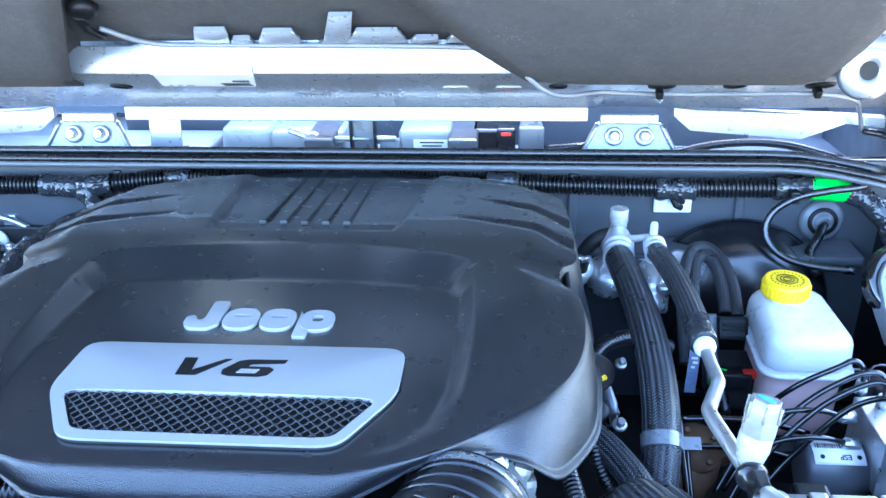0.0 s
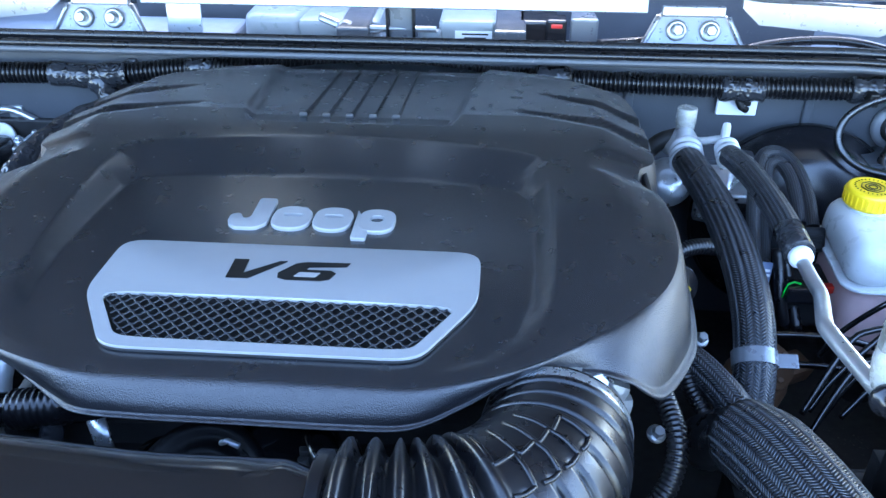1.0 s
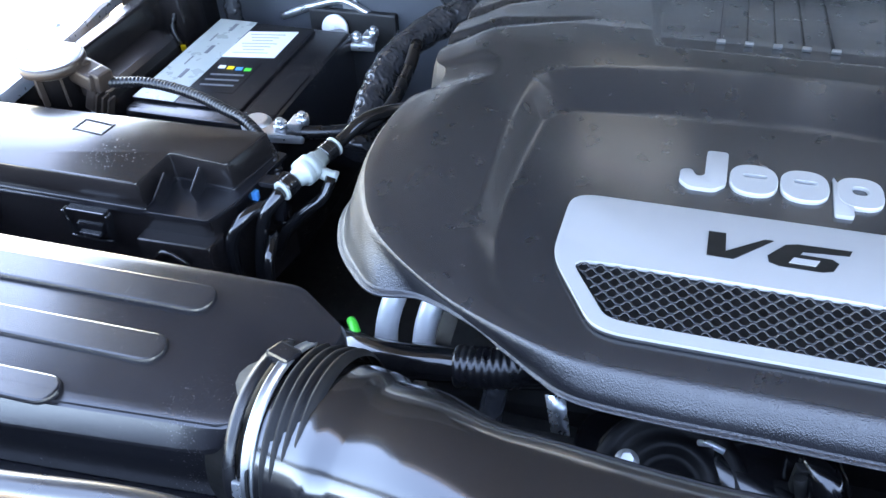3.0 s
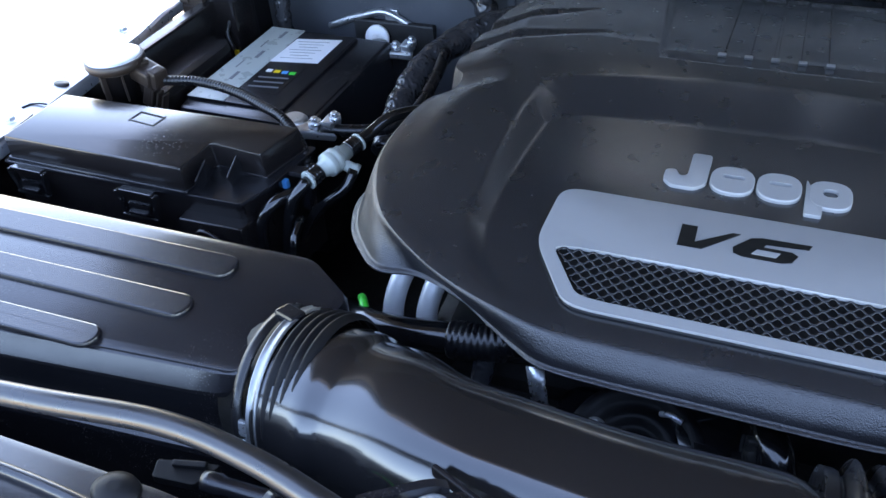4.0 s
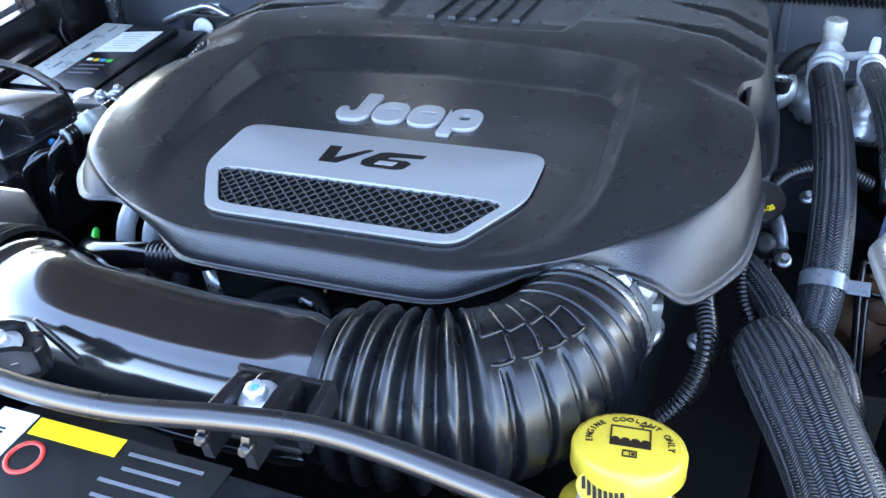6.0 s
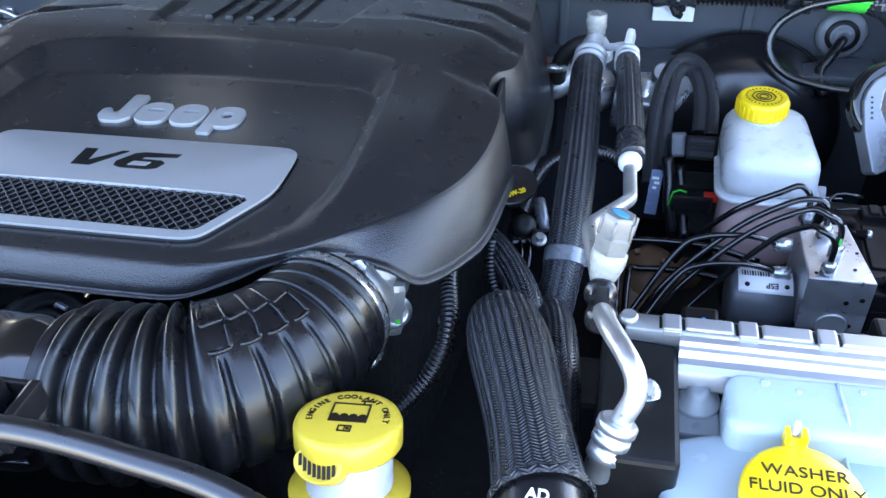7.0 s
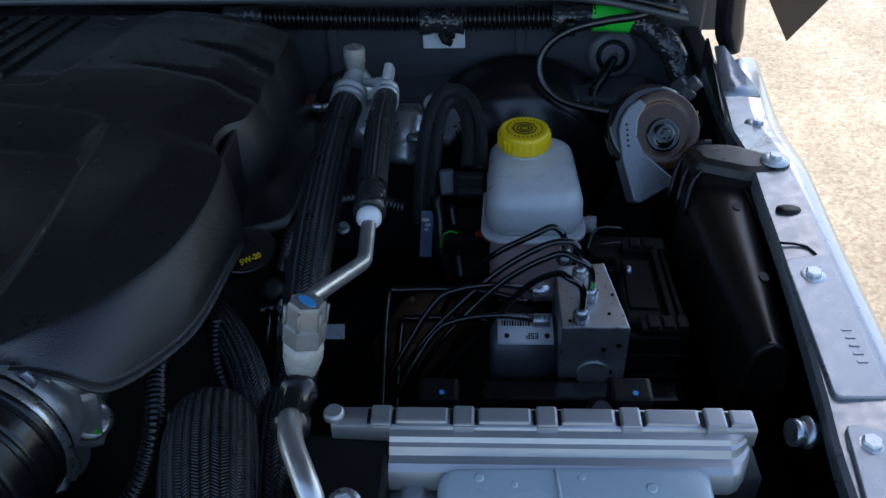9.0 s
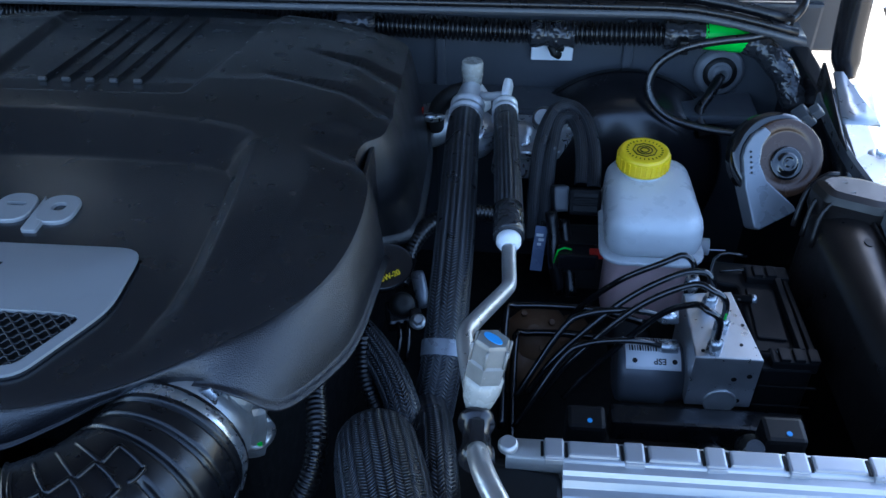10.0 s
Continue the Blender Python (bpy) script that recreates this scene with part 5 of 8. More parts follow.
part("port_hole", lathe([(0.0072, 0), (0.0072, 0.011)], 20, axis((0.219, 0.481, 1.124), (0.62, -0.75, 0.2))), "ink", throttle)
part("paint_mark", box((0.231, 0.466, 1.122), (0.004, 0.004, 0.004), 0.001), "green", throttle, "green paint mark")

# ---- left side: air box, fuse box, battery ----
ab = thing("air_box", (-0.42, 0.39, 1.05), "black plastic air filter box with raised bars on its dusty lid", "air box")
smooth_auto(part("lid", prism([(-0.64, 0.300), (-0.272, 0.332), (-0.238, 0.372), (-0.236, 0.418), (-0.278, 0.447), (-0.64, 0.442)], 1.115, 1.190, 0.008, 0.008), "satin", ab))
part("base", prism([(-0.65, 0.29), (-0.268, 0.322), (-0.232, 0.372), (-0.232, 0.420), (-0.276, 0.455), (-0.65, 0.452)], 1.04, 1.115, 0.005, 0.008), "satin", ab)
for y0, y1, x1 in ((0.404, 0.427, -0.324), (0.360, 0.382, -0.331), (0.318, 0.338, -0.372)):
    part("raised_bar", prism([(-0.63, y0 - 0.006), (x1, y0), (x1, y1), (-0.63, y1 - 0.006)], 1.189, 1.1935, 0.0018, 0.010), "satin", ab)
front = [[Vector((x, y + 0.004, 1.1885)), Vector((x, y - 0.0015 * k, 1.1860)), Vector((x, y - 0.010 * k, 1.1745)), Vector((x, y - 0.008 * k, 1.1690)), Vector((x, y + 0.004, 1.1660))] for x, y, k in ((-0.640, 0.3015, 1.2), (-0.46, 0.3170, 1.1), (-0.300, 0.3308, 0.85), (-0.284, 0.3320, 0.70), (-0.274, 0.3335, 0.25), (-0.270, 0.335, 0.02))]
smooth_auto(part("front_slope", loft(front), "satin", ab), 20)
part("outlet", lathe([(0.046, 0), (0.050, 0.022), (0.053, 0.03)], 44, axis(cc - cd * 0.034, cd), (True, False)), "ink", ab)
part("rim", lathe([(0.053, 0), (0.0562, 0.001), (0.0562, 0.006), (0.053, 0.007)], 44, axis(cc - cd * 0.016, cd), (False, False)), "rubber", ab)

fb = thing("fuse_box", (-0.52, 0.575, 1.04), "dusty black plastic fuse box with a stepped lid and clips", "fuse box")
LID = [(-0.665, 0.531), (-0.461, 0.531), (-0.459, 0.577), (-0.404, 0.572), (-0.392, 0.624), (-0.665, 0.616)]
smooth_auto(part("lid", prism(LID, 1.150, 1.175, 0.003, 0.003, 0.988), "brownblack", fb), 30)
part("lid_rim", prism([(x + (0.002 if x > -0.6 else -0.002), y + (0.002 if y > 0.6 else -0.002)) for x, y in LID], 1.1485, 1.1525, 0.001, 0.003), "satin", fb)
part("base", prism([(-0.668, 0.529), (-0.410, 0.536), (-0.398, 0.56), (-0.388, 0.630), (-0.668, 0.622)], 1.04, 1.1465, 0.003, 0.004), "brownblack", fb)
part("flange", prism([(-0.670, 0.526), (-0.406, 0.531), (-0.394, 0.56), (-0.385, 0.633), (-0.670, 0.625)], 1.1455, 1.1495, 0.001, 0.003), "satin", fb)
part("lower_step", prism([(-0.47, 0.520), (-0.405, 0.522), (-0.40, 0.545), (-0.47, 0.545)], 1.04, 1.128, 0.003, 0.003), "brownblack", fb)
part("lid_outline", merge(*[box((-0.545 + dx, 0.597 + dy, 1.1752), (w, h, 0.0012), 0.0003, (0, 0, -6)) for dx, dy, w, h in ((0, 0.008, 0.03, 0.0012), (0, -0.008, 0.03, 0.0012), (-0.015, 0, 0.0012, 0.016), (0.015, 0, 0.0012, 0.016))]), "brownblack", fb)
for x, y in ((-0.452, 0.548), (-0.428, 0.562)):
    part("fin", box((x, y, 1.158), (0.0016, 0.024, 0.018), 0.0005, (18, 0, 8)), "satin", fb)
for x in (-0.634, -0.507):
    cl = part("clip", merge(box((x, 0.517, 1.124), (0.040, 0.004, 0.0035), 0.001), box((x - 0.0185, 0.519, 1.136), (0.0030, 0.007, 0.028), 0.001, (0, -10, 0)), box((x + 0.0185, 0.519, 1.136), (0.0030, 0.007, 0.028), 0.001, (0, 10, 0)), box((x, 0.521, 1.1495), (0.036, 0.008, 0.0030), 0.001)), "duct", fb, "black snap clip")
    part("tongue", box((x, 0.519, 1.1335), (0.024, 0.006, 0.010), 0.0015), "duct", cl)
    part("tongue_lip", box((x, 0.515, 1.130), (0.020, 0.004, 0.0030), 0.001), "satin", cl)
# pale dots stand in for glints of wet on the lid
rng = random.Random(5)
part("specks", merge(*[lathe([(r, 0), (r * 0.6, r * 0.5)], 6, Matrix.Translation((-0.503 + 0.016 * rng.gauss(0, 1), 0.562 + 0.010 * rng.gauss(0, 1), 1.1749))) for r in [rng.uniform(0.00015, 0.00045) for k in range(130)]]), "hose_grey", fb, "pale specks for the wet glitter on the lid")
part("pad", tube([(-0.455, 0.518, 1.112), (-0.440, 0.516, 1.124), (-0.422, 0.517, 1.112)], 0.0025, 6), "brownblack", fb)

bat = thing("battery", (-0.565, 0.87, 0.90), "black car battery with white labels on its top", "battery")
smooth_auto(part("case", prism([(-0.655, 0.755), (-0.475, 0.755), (-0.475, 0.985), (-0.655, 0.985)], 0.90, 1.086, 0.005, 0.008), "satin", bat))
part("lid_step", prism([(-0.655, 0.775), (-0.520, 0.775), (-0.520, 0.975), (-0.655, 0.975)], 1.084, 1.0905, 0.002, 0.004), "satin", bat)
part("lid_step", prism([(-0.515, 0.775), (-0.480, 0.775), (-0.480, 0.87), (-0.515, 0.87)], 1.084, 1.0885, 0.002, 0.003), "satin", bat)
l1 = part("top_label", prism([(-0.600, 0.882), (-0.536, 0.892), (-0.536, 0.960), (-0.598, 0.949)], 1.0905, 1.0912, 0), "label", bat, "white printed label")
l2 = part("long_label", prism([(-0.652, 0.775), (-0.600, 0.775), (-0.600, 0.975), (-0.652, 0.975)], 1.0905, 1.0910, 0), "greenwhite", bat, "glossy pale grey label strip with pale print")
for k in range(6):
    part("print_bar", box((-0.634 + 0.011 * (k % 2), 0.805 + 0.030 * k, 1.0914), (0.0016 + 0.003 * (k % 2), 0.020, 0.0004), 0), "hose_grey", l2)
l3 = part("warning_label", prism([(-0.597, 0.800), (-0.545, 0.806), (-0.545, 0.878), (-0.597, 0.872)], 1.0905, 1.0910, 0), "satin", bat, "dark warning label with small pictures")
for k in range(7):
    part("print_bar", box((-0.570, 0.945 - 0.008 * k, 1.0914), (0.044 - 0.009 * (k % 3), 0.0009, 0.0004), 0, (0, 0, 9)), "pale_grey", l1)
for k, c in enumerate(("label", "yellow", "blue", "green")):
    part("symbol", box((-0.586 + 0.011 * k, 0.858, 1.0914), (0.008, 0.007, 0.0004), 0, (0, 0, 7)), c, l3)
for k in range(3):
    part("print_bar", box((-0.571, 0.842 - 0.012 * k, 1.0914), (0.040, 0.003, 0.0004), 0, (0, 0, 7)), "hose_grey", l3)
for nm, p in (("battery_clamp", (-0.477, 0.985, 1.07)), ("battery_clamp", (-0.437, 0.705, 1.118))):
    q = Vector(p)
    bt = thing(nm, q - Vector((0, 0, 0.03)), "grey metal battery terminal clamp with studs", "battery clamp", "battery clamps")
    part("clamp", merge(lathe([(0.014, -0.012), (0.015, 0.006), (0.011, 0.010)], 20, Matrix.Translation(q + Vector((-0.022, 0.004, 0)))), box(q, (0.055, 0.024, 0.010), 0.003, (0, 8, 20)), box(q + Vector((0.02, 0.008, 0.006)), (0.014, 0.02, 0.014), 0.003)), "alu", bt)
    part("stud", merge(lathe([(0.004, 0), (0.004, 0.015), (0.003, 0.016)], 10, Matrix.Translation(q + Vector((0.006, 0, 0)))), lathe([(0.0075, 0.004), (0.0075, 0.012)], 6, Matrix.Translation(q + Vector((0.006, 0, 0))))), "zinc", bt)
    part("stud", merge(lathe([(0.004, 0), (0.004, 0.012), (0.003, 0.013)], 10, Matrix.Translation(q + Vector((0.026, 0.008, 0.008)))), lathe([(0.007, 0.002), (0.007, 0.009)], 6, Matrix.Translation(q + Vector((0.026, 0.008, 0.008))))), "zinc", bt)

hold = thing("battery_hold_down", (-0.51, 1.04, 1.05), "pale angled bracket with a round white washer on the firewall", "bracket")
part("arm", merge(tube([(-0.603, 1.046, 1.067), (-0.575, 1.046, 1.079), (-0.552, 1.046, 1.087), (-0.522, 1.046, 1.096), (-0.510, 1.046, 1.096), (-0.496, 1.046, 1.091), (-0.471, 1.046, 1.077), (-0.44, 1.045, 1.058)], 0.0052, 6, n=4), box((-0.505, 1.052, 1.085), (0.02, 0.008, 0.03), 0.002)), "alu", hold)
part("plate", prism([(-0.56, 1.040), (-0.44, 1.040), (-0.44, 1.050), (-0.56, 1.050)], 1.03, 1.085, 0.003), "dark", hold)
part("washer", merge(lathe([(0.0165, 0), (0.0165, 0.003), (0.014, 0.004), (0.006, 0.004), (0.005, 0.010), (0.003, 0.011)], 32, axis((-0.522, 1.034, 1.063), (0, -1, 0.25)) @ Matrix.Scale(1.1, 4))), "label", hold, "round white plastic washer")

pv = thing("sensor_canister", (-0.655, 0.672, 1.12), "round grey-capped canister with a wired connector beside the fuse box", "sensor")
CM = Matrix.Translation((-0.640, 0.672, 1.126)) @ Matrix.Diagonal((1.1, 1.1, 1, 1))
part("can", lathe([(0.0160, 0), (0.0165, 0.050), (0.0225, 0.054)], 36, CM), "brownblack", pv)
part("rim", lathe([(0.0225, 0.054), (0.0270, 0.057), (0.0282, 0.060), (0.0282, 0.0655), (0.0265, 0.067), (0.0262, 0.064)], 40, CM), "brown_grey", pv)
for k in range(6):
    a = radians(60 * k - 100)
    part("can_rib", box(CM @ Vector((0.0190 * math.cos(a), 0.0190 * math.sin(a), 0.040)), (0.006, 0.0022, 0.032), 0.0008, (0, 0, math.degrees(a))), "brown_grey", pv)
part("cap", lathe([(0.0262, 0), (0.0262, 0.0016), (0.0235, 0.0030), (0.010, 0.0036)], 40, CM @ Matrix.Translation((0, 0, 0.0655))), "crimp", pv, "pale metal cap")
part("connector", merge(box((-0.611, 0.678, 1.176), (0.036, 0.024, 0.017), 0.003, (0, 14, -12)), box((-0.606, 0.676, 1.155), (0.010, 0.018, 0.03), 0.002, (0, 25, 0)), box((-0.594, 0.676, 1.172), (0.014, 0.018, 0.020), 0.003, (0, 14, -12)), box((-0.616, 0.681, 1.186), (0.018, 0.010, 0.006), 0.0015, (0, 14, -12))), "brown_grey", pv)
for k in range(3):
    part("fin", box((-0.598 + 0.006 * k, 0.668, 1.152 - 0.002 * k), (0.0022, 0.010, 0.022), 0.0006, (0, 22, 0)), "brown_grey", pv)
part("lock_tab", box((-0.617, 0.669, 1.1865), (0.009, 0.007, 0.006), 0.0012, (0, 14, -12)), "red", pv, "red locking tab")
part("conduit", tube([(-0.590, 0.680, 1.167), (-0.560, 0.689, 1.166), (-0.529, 0.688, 1.165), (-0.492, 0.678, 1.165), (-0.461, 0.665, 1.164), (-0.432, 0.652, 1.163), (-0.406, 0.634, 1.156), (-0.392, 0.621, 1.145), (-0.388, 0.615, 1.125), (-0.388, 0.61, 1.09)], conduit_r(0.0053, 0.0038), 12, 0.0009), "rubber", pv, "ribbed black wire conduit")

vv = thing("purge_valve", (-0.349, 0.60, 1.08), "white plastic check valve between black vacuum hoses", "valve")
vd = Vector((0.33, 0.93, 0.12)).normalized()
v0 = Vector((-0.351, 0.605, 1.158))
part("body", lathe([(0.0070, -0.019), (0.0074, -0.014), (0.0082, -0.013), (0.0082, -0.010), (0.0112, -0.009), (0.0116, -0.007), (0.0116, -0.003), (0.0108, -0.002), (0.0116, -0.001), (0.0116, 0.003), (0.0094, 0.005), (0.0094, 0.010), (0.0078, 0.011), (0.0070, 0.018)], 28, axis(v0, vd)), "greenwhite", vv)
for f0, f1 in ((-0.030, -0.018), (0.017, 0.030)):
    part("hose_end", lathe([(0.0078, f0), (0.0084, f0 + 0.001), (0.0084, f0 + 0.003), (0.0076, f0 + 0.0035), (0.0084, f0 + 0.0045), (0.0084, f0 + 0.007), (0.0076, f0 + 0.0075), (0.0084, f0 + 0.0085), (0.0082, f1)], 20, axis(v0, vd)), "gloss", vv, "black ribbed hose end")
for f0 in (-0.0325, 0.0300):
    part("white_band", lathe([(0.0080, f0), (0.0086, f0 + 0.0005), (0.0086, f0 + 0.0022), (0.0080, f0 + 0.0027)], 20, axis(v0, vd)), "greenwhite", vv)
part("side_port", lathe([(0.0052, 0), (0.0052, 0.014), (0.0062, 0.015), (0.0062, 0.019)], 14, axis(v0 + Vector((0.004, 0.002, -0.002)), (0.85, 0.15, -0.45))), "greenwhite", vv)
part("hose", tube([v0 + vd * 0.028, v0 + vd * 0.045, (-0.322, 0.668, 1.172), (-0.300, 0.700, 1.165), (-0.28, 0.72, 1.15)], 0.0058, 12), "gloss", vv)
part("hose", tube([v0 - vd * 0.030, v0 - vd * 0.040 + Vector((-0.003, 0, -0.006)), (-0.374, 0.560, 1.135), (-0.378, 0.55, 1.10), (-0.378, 0.54, 1.05)], 0.0056, 12), "gloss", vv)
part("hose", tube([(-0.333, 0.607, 1.151), (-0.338, 0.596, 1.137), (-0.352, 0.588, 1.126), (-0.366, 0.580, 1.112), (-0.376, 0.570, 1.09)], 0.0050, 12), "gloss", vv)
part("hose", tube([(-0.376, 0.572, 1.141), (-0.385, 0.556, 1.141), (-0.392, 0.544, 1.132), (-0.396, 0.540, 1.115), (-0.396, 0.538, 1.08)], 0.0056, 12), "gloss", vv, "glossy black hose bend")
part("hose", tube([(-0.367, 0.560, 1.122), (-0.363, 0.546, 1.120), (-0.362, 0.535, 1.110), (-0.362, 0.53, 1.07)], 0.0042, 12), "gloss", vv)
part("holder", merge(box((-0.372, 0.592, 1.135), (0.008, 0.018, 0.040), 0.002, (0, 12, 10)), box((-0.378, 0.588, 1.152), (0.016, 0.012, 0.005), 0.001)), "satin", vv)
part("blue_clip", box((-0.393, 0.584, 1.139), (0.006, 0.005, 0.009), 0.001), "blue", vv)

# battery cables
single("taped_harness", tube([(-0.372, 0.74, 1.08), (-0.375, 0.80, 1.11), (-0.366, 0.86, 1.130), (-0.34, 0.915, 1.140), (-0.30, 0.955, 1.145), (-0.27, 0.97, 1.14)], lambda s, t: 0.0165 + 0.0007 * math.sin(s * 230) + 0.0005 * math.sin(s * 71), 20, 0.004), "tape", (-0.38, 0.86, 1.08), "thick wire harness wrapped in shiny black tape", "wire harness")
single("battery_cable", tube([(-0.425, 0.705, 1.121), (-0.395, 0.715, 1.118), (-0.36, 0.735, 1.116), (-0.345, 0.77, 1.12), (-0.343, 0.82, 1.132), (-0.345, 0.86, 1.145)], 0.0065, 10), "rubber", (-0.38, 0.76, 1.09), "black battery cable along the taped harness", "cable")
single("cover_bolt_stud", lathe([(0.005, 0), (0.005, 0.010), (0.003, 0.012)], 16, axis((-0.280, 0.700, 1.165), (-1, 0, 0.3))), "nylon", (-0.282, 0.70, 1.16), "pale plastic cover stud", "stud")

# left rear corner
jb = thing("junction_box", (-0.695, 0.94, 1.08), "grey and black connector block in the rear corner", "connector box")
part("block", box((-0.714, 0.955, 1.140), (0.075, 0.05, 0.15), 0.004), "brownblack", jb)
part("grey_cover", merge(box((-0.735, 0.928, 1.140), (0.036, 0.012, 0.055), 0.002), box((-0.735, 0.923, 1.125), (0.032, 0.006, 0.020), 0.001), box((-0.745, 0.922, 1.151), (0.014, 0.006, 0.024), 0.001)), "brown_grey", jb)
part("upper_shell", box((-0.690, 0.945, 1.175), (0.05, 0.05, 0.06), 0.004), "satin", jb)
for x in (-0.69, -0.67):
    part("wire", tube([(x - 0.015, 0.935, 1.12), (x - 0.021, 0.925, 1.098), (x - 0.011, 0.92, 1.08)], 0.003, 6), "rubber", jb)
for x, z in ((-0.672, 1.072), (-0.645, 1.070)):
    part("clip", box((x - 0.01, 0.925, z), (0.006, 0.004, 0.008), 0.001), "yellow", jb)
single("taped_wire", tube([(-0.640, 1.00, 1.03), (-0.645, 0.995, 1.09), (-0.640, 1.00, 1.17)], lambda s, t: 0.011 + 0.0012 * math.sin(s * 300), 12), "tape", (-0.64, 1.0, 1.03), "upright taped wire bundle on the firewall", "wire harness")
single("wheel_well_hump", prism([(-0.715, 0.70), (-0.66, 0.72), (-0.66, 0.90), (-0.715, 0.91)], 0.95, 1.108, 0.03, 0.02), "brownblack", (-0.69, 0.82, 0.95), "dark rounded inner fender hump", "inner fender")

# pipes under the cover's left front
for k, (x, y) in enumerate(((-0.246, 0.510), (-0.217, 0.510))):
    single("coolant_pipe", tube([(x + 0.02, y + 0.06, 1.150), (x + 0.004, y + 0.015, 1.135), (x - 0.004, y - 0.01, 1.105), (x - 0.004, y - 0.016, 1.05)], 0.0086, 16), "bright_alu", (x, y, 1.05), "bright aluminium pipe under the engine cover", "pipe", "aluminium pipes")
single("heater_hose", tube([(-0.290, 0.50, 1.085), (-0.268, 0.475, 1.105), (-0.235, 0.463, 1.115), (-0.19, 0.462, 1.122), (-0.15, 0.466, 1.124), (-0.11, 0.478, 1.12)], 0.0125, 12), "gloss", (-0.2, 0.455, 1.08), "shiny black hose under the cover", "hose")
single("braided_lead", tube([(-0.185, 0.462, 1.122), (-0.165, 0.4635, 1.124), (-0.145, 0.468, 1.126), (-0.128, 0.480, 1.128), (-0.118, 0.50, 1.13)], conduit_r(0.0145, 0.0046, 0.06), 18, 0.001), "rubber", (-0.14, 0.45, 1.1), "short corrugated black sleeve on the hose", "hose sleeve")
single("green_tag", tube([(-0.274, 0.492, 1.113), (-0.268, 0.484, 1.115), (-0.261, 0.474, 1.113)], 0.0036, 10), "green", (-0.268, 0.484, 1.108), "bright green tape tag on a hose", "tag")

# ---- front: overflow hose, shroud, warning label ----
single("vent_hose", tube([(-0.52, 0.215, 1.232), (-0.40, 0.238, 1.238), (-0.32, 0.247, 1.240), (-0.25, 0.2555, 1.240), (-0.193, 0.2505, 1.240), (-0.13, 0.2360, 1.240), (-0.062, 0.227, 1.240), (0.0, 0.228, 1.240), (0.06, 0.238, 1.240), (0.11, 0.244, 1.239), (0.17, 0.240, 1.236), (0.23, 0.232, 1.228), (0.30, 0.21, 1.20)], 0.0065, 20), "smooth_hose", (-0.1, 0.25, 1.21), "smooth black overflow hose across the front", "hose")
sh = thing("radiator_shroud", (0, 0.19, 1.05), "black plastic radiator shroud across the front", "shroud")
smooth_auto(part("top", prism([(-0.60, 0.13), (0.27, 0.13), (0.27, 0.205), (0.10, 0.236), (-0.06, 0.240), (-0.19, 0.238), (-0.25, 0.246), (-0.60, 0.245)], 1.06, 1.199, 0.008, 0.012), "satin", sh))
part("ridge", tube([(-0.58, 0.218, 1.199), (-0.32, 0.224, 1.1995), (-0.15, 0.200, 1.199)], 0.004, 8), "satin", sh)
part("knob", lathe([(0.012, 0), (0.0115, 0.005), (0.008, 0.009), (0.003, 0.0105)], 24, Matrix.Translation((-0.278, 0.234, 1.198)) @ Matrix.Diagonal((1.2, 0.95, 0.62, 1))), "module", sh)
part("knob", lathe([(0.011, 0), (0.0105, 0.004), (0.007, 0.008), (0.003, 0.009)], 24, Matrix.Translation((-0.139, 0.238, 1.198))), "satin", sh)
part("inner_lip", tube([(0.08, 0.222, 1.199), (0.16, 0.205, 1.201), (0.26, 0.19, 1.199)], 0.005, 8), "satin", sh)
wl = thing("warning_label", (-0.02, 0.20, 1.199), "black, white and yellow warning label on the shroud", "label")
part("panel", prism([(-0.078, 0.165), (0.046, 0.165), (0.052, 0.2375), (-0.074, 0.2385)], 1.1992, 1.1998, 0), "ink", wl)
part("white_strip", prism([(-0.112, 0.165), (-0.079, 0.165), (-0.075, 0.2385), (-0.100, 0.2385)], 1.1992, 1.2000, 0), "label", wl)
part("yellow_strip", prism([(-0.0725, 0.226), (-0.014, 0.226), (-0.014, 0.2375), (-0.0725, 0.2375)], 1.1998, 1.2003, 0), "yellow", wl)
part("symbol", lathe([(0.011, 0), (0.011, 0.0006), (0.0085, 0.0006), (0.0085, 0)], 24, Matrix.Translation((-0.062, 0.212, 1.1999)), (False, False)), "red", wl)
for k in range(5):
    part("print_bar", box((0.016 - 0.003 * k, 0.230 - 0.009 * k, 1.2002), (0.046 - 0.010 * (k % 2), 0.0020, 0.0005), 0), "hose_grey", wl)
part("print_line", box((-0.005, 0.186, 1.2002), (0.09, 0.0014, 0.0005), 0), "label", wl)
for k in range(9):
    part("bar_code", box((-0.092, 0.205 + 0.0025 * k, 1.2003), (0.010, 0.0012, 0.0004), 0), "ink", wl)
fc = thing("fan_connector", (-0.23, 0.268, 1.16), "grey wiring plug with coloured wires behind the shroud", "connector")
part("plug", merge(prism(rounded([(-0.283, 0.268), (-0.279, 0.257), (-0.253, 0.260), (-0.246, 0.2765)], 0.002), 1.1755, 1.1815, 0.0012), box((-0.262, 0.270, 1.1830), (0.020, 0.004, 0.003), 0.001, (0, 0, 14))), "module", fc, "flat dark plug")
part("barrel", lathe([(0.0058, 0), (0.0062, 0.004), (0.0062, 0.010), (0.0050, 0.012), (0.0050, 0.038), (0.0040, 0.040)], 16, axis((-0.250, 0.2655, 1.180), (0.995, 0.05, -0.03))), "satin", fc)
part("boot", tube([(-0.212, 0.268, 1.179), (-0.203, 0.266, 1.177), (-0.196, 0.262, 1.172)], 0.0055, 10), "rubber", fc)
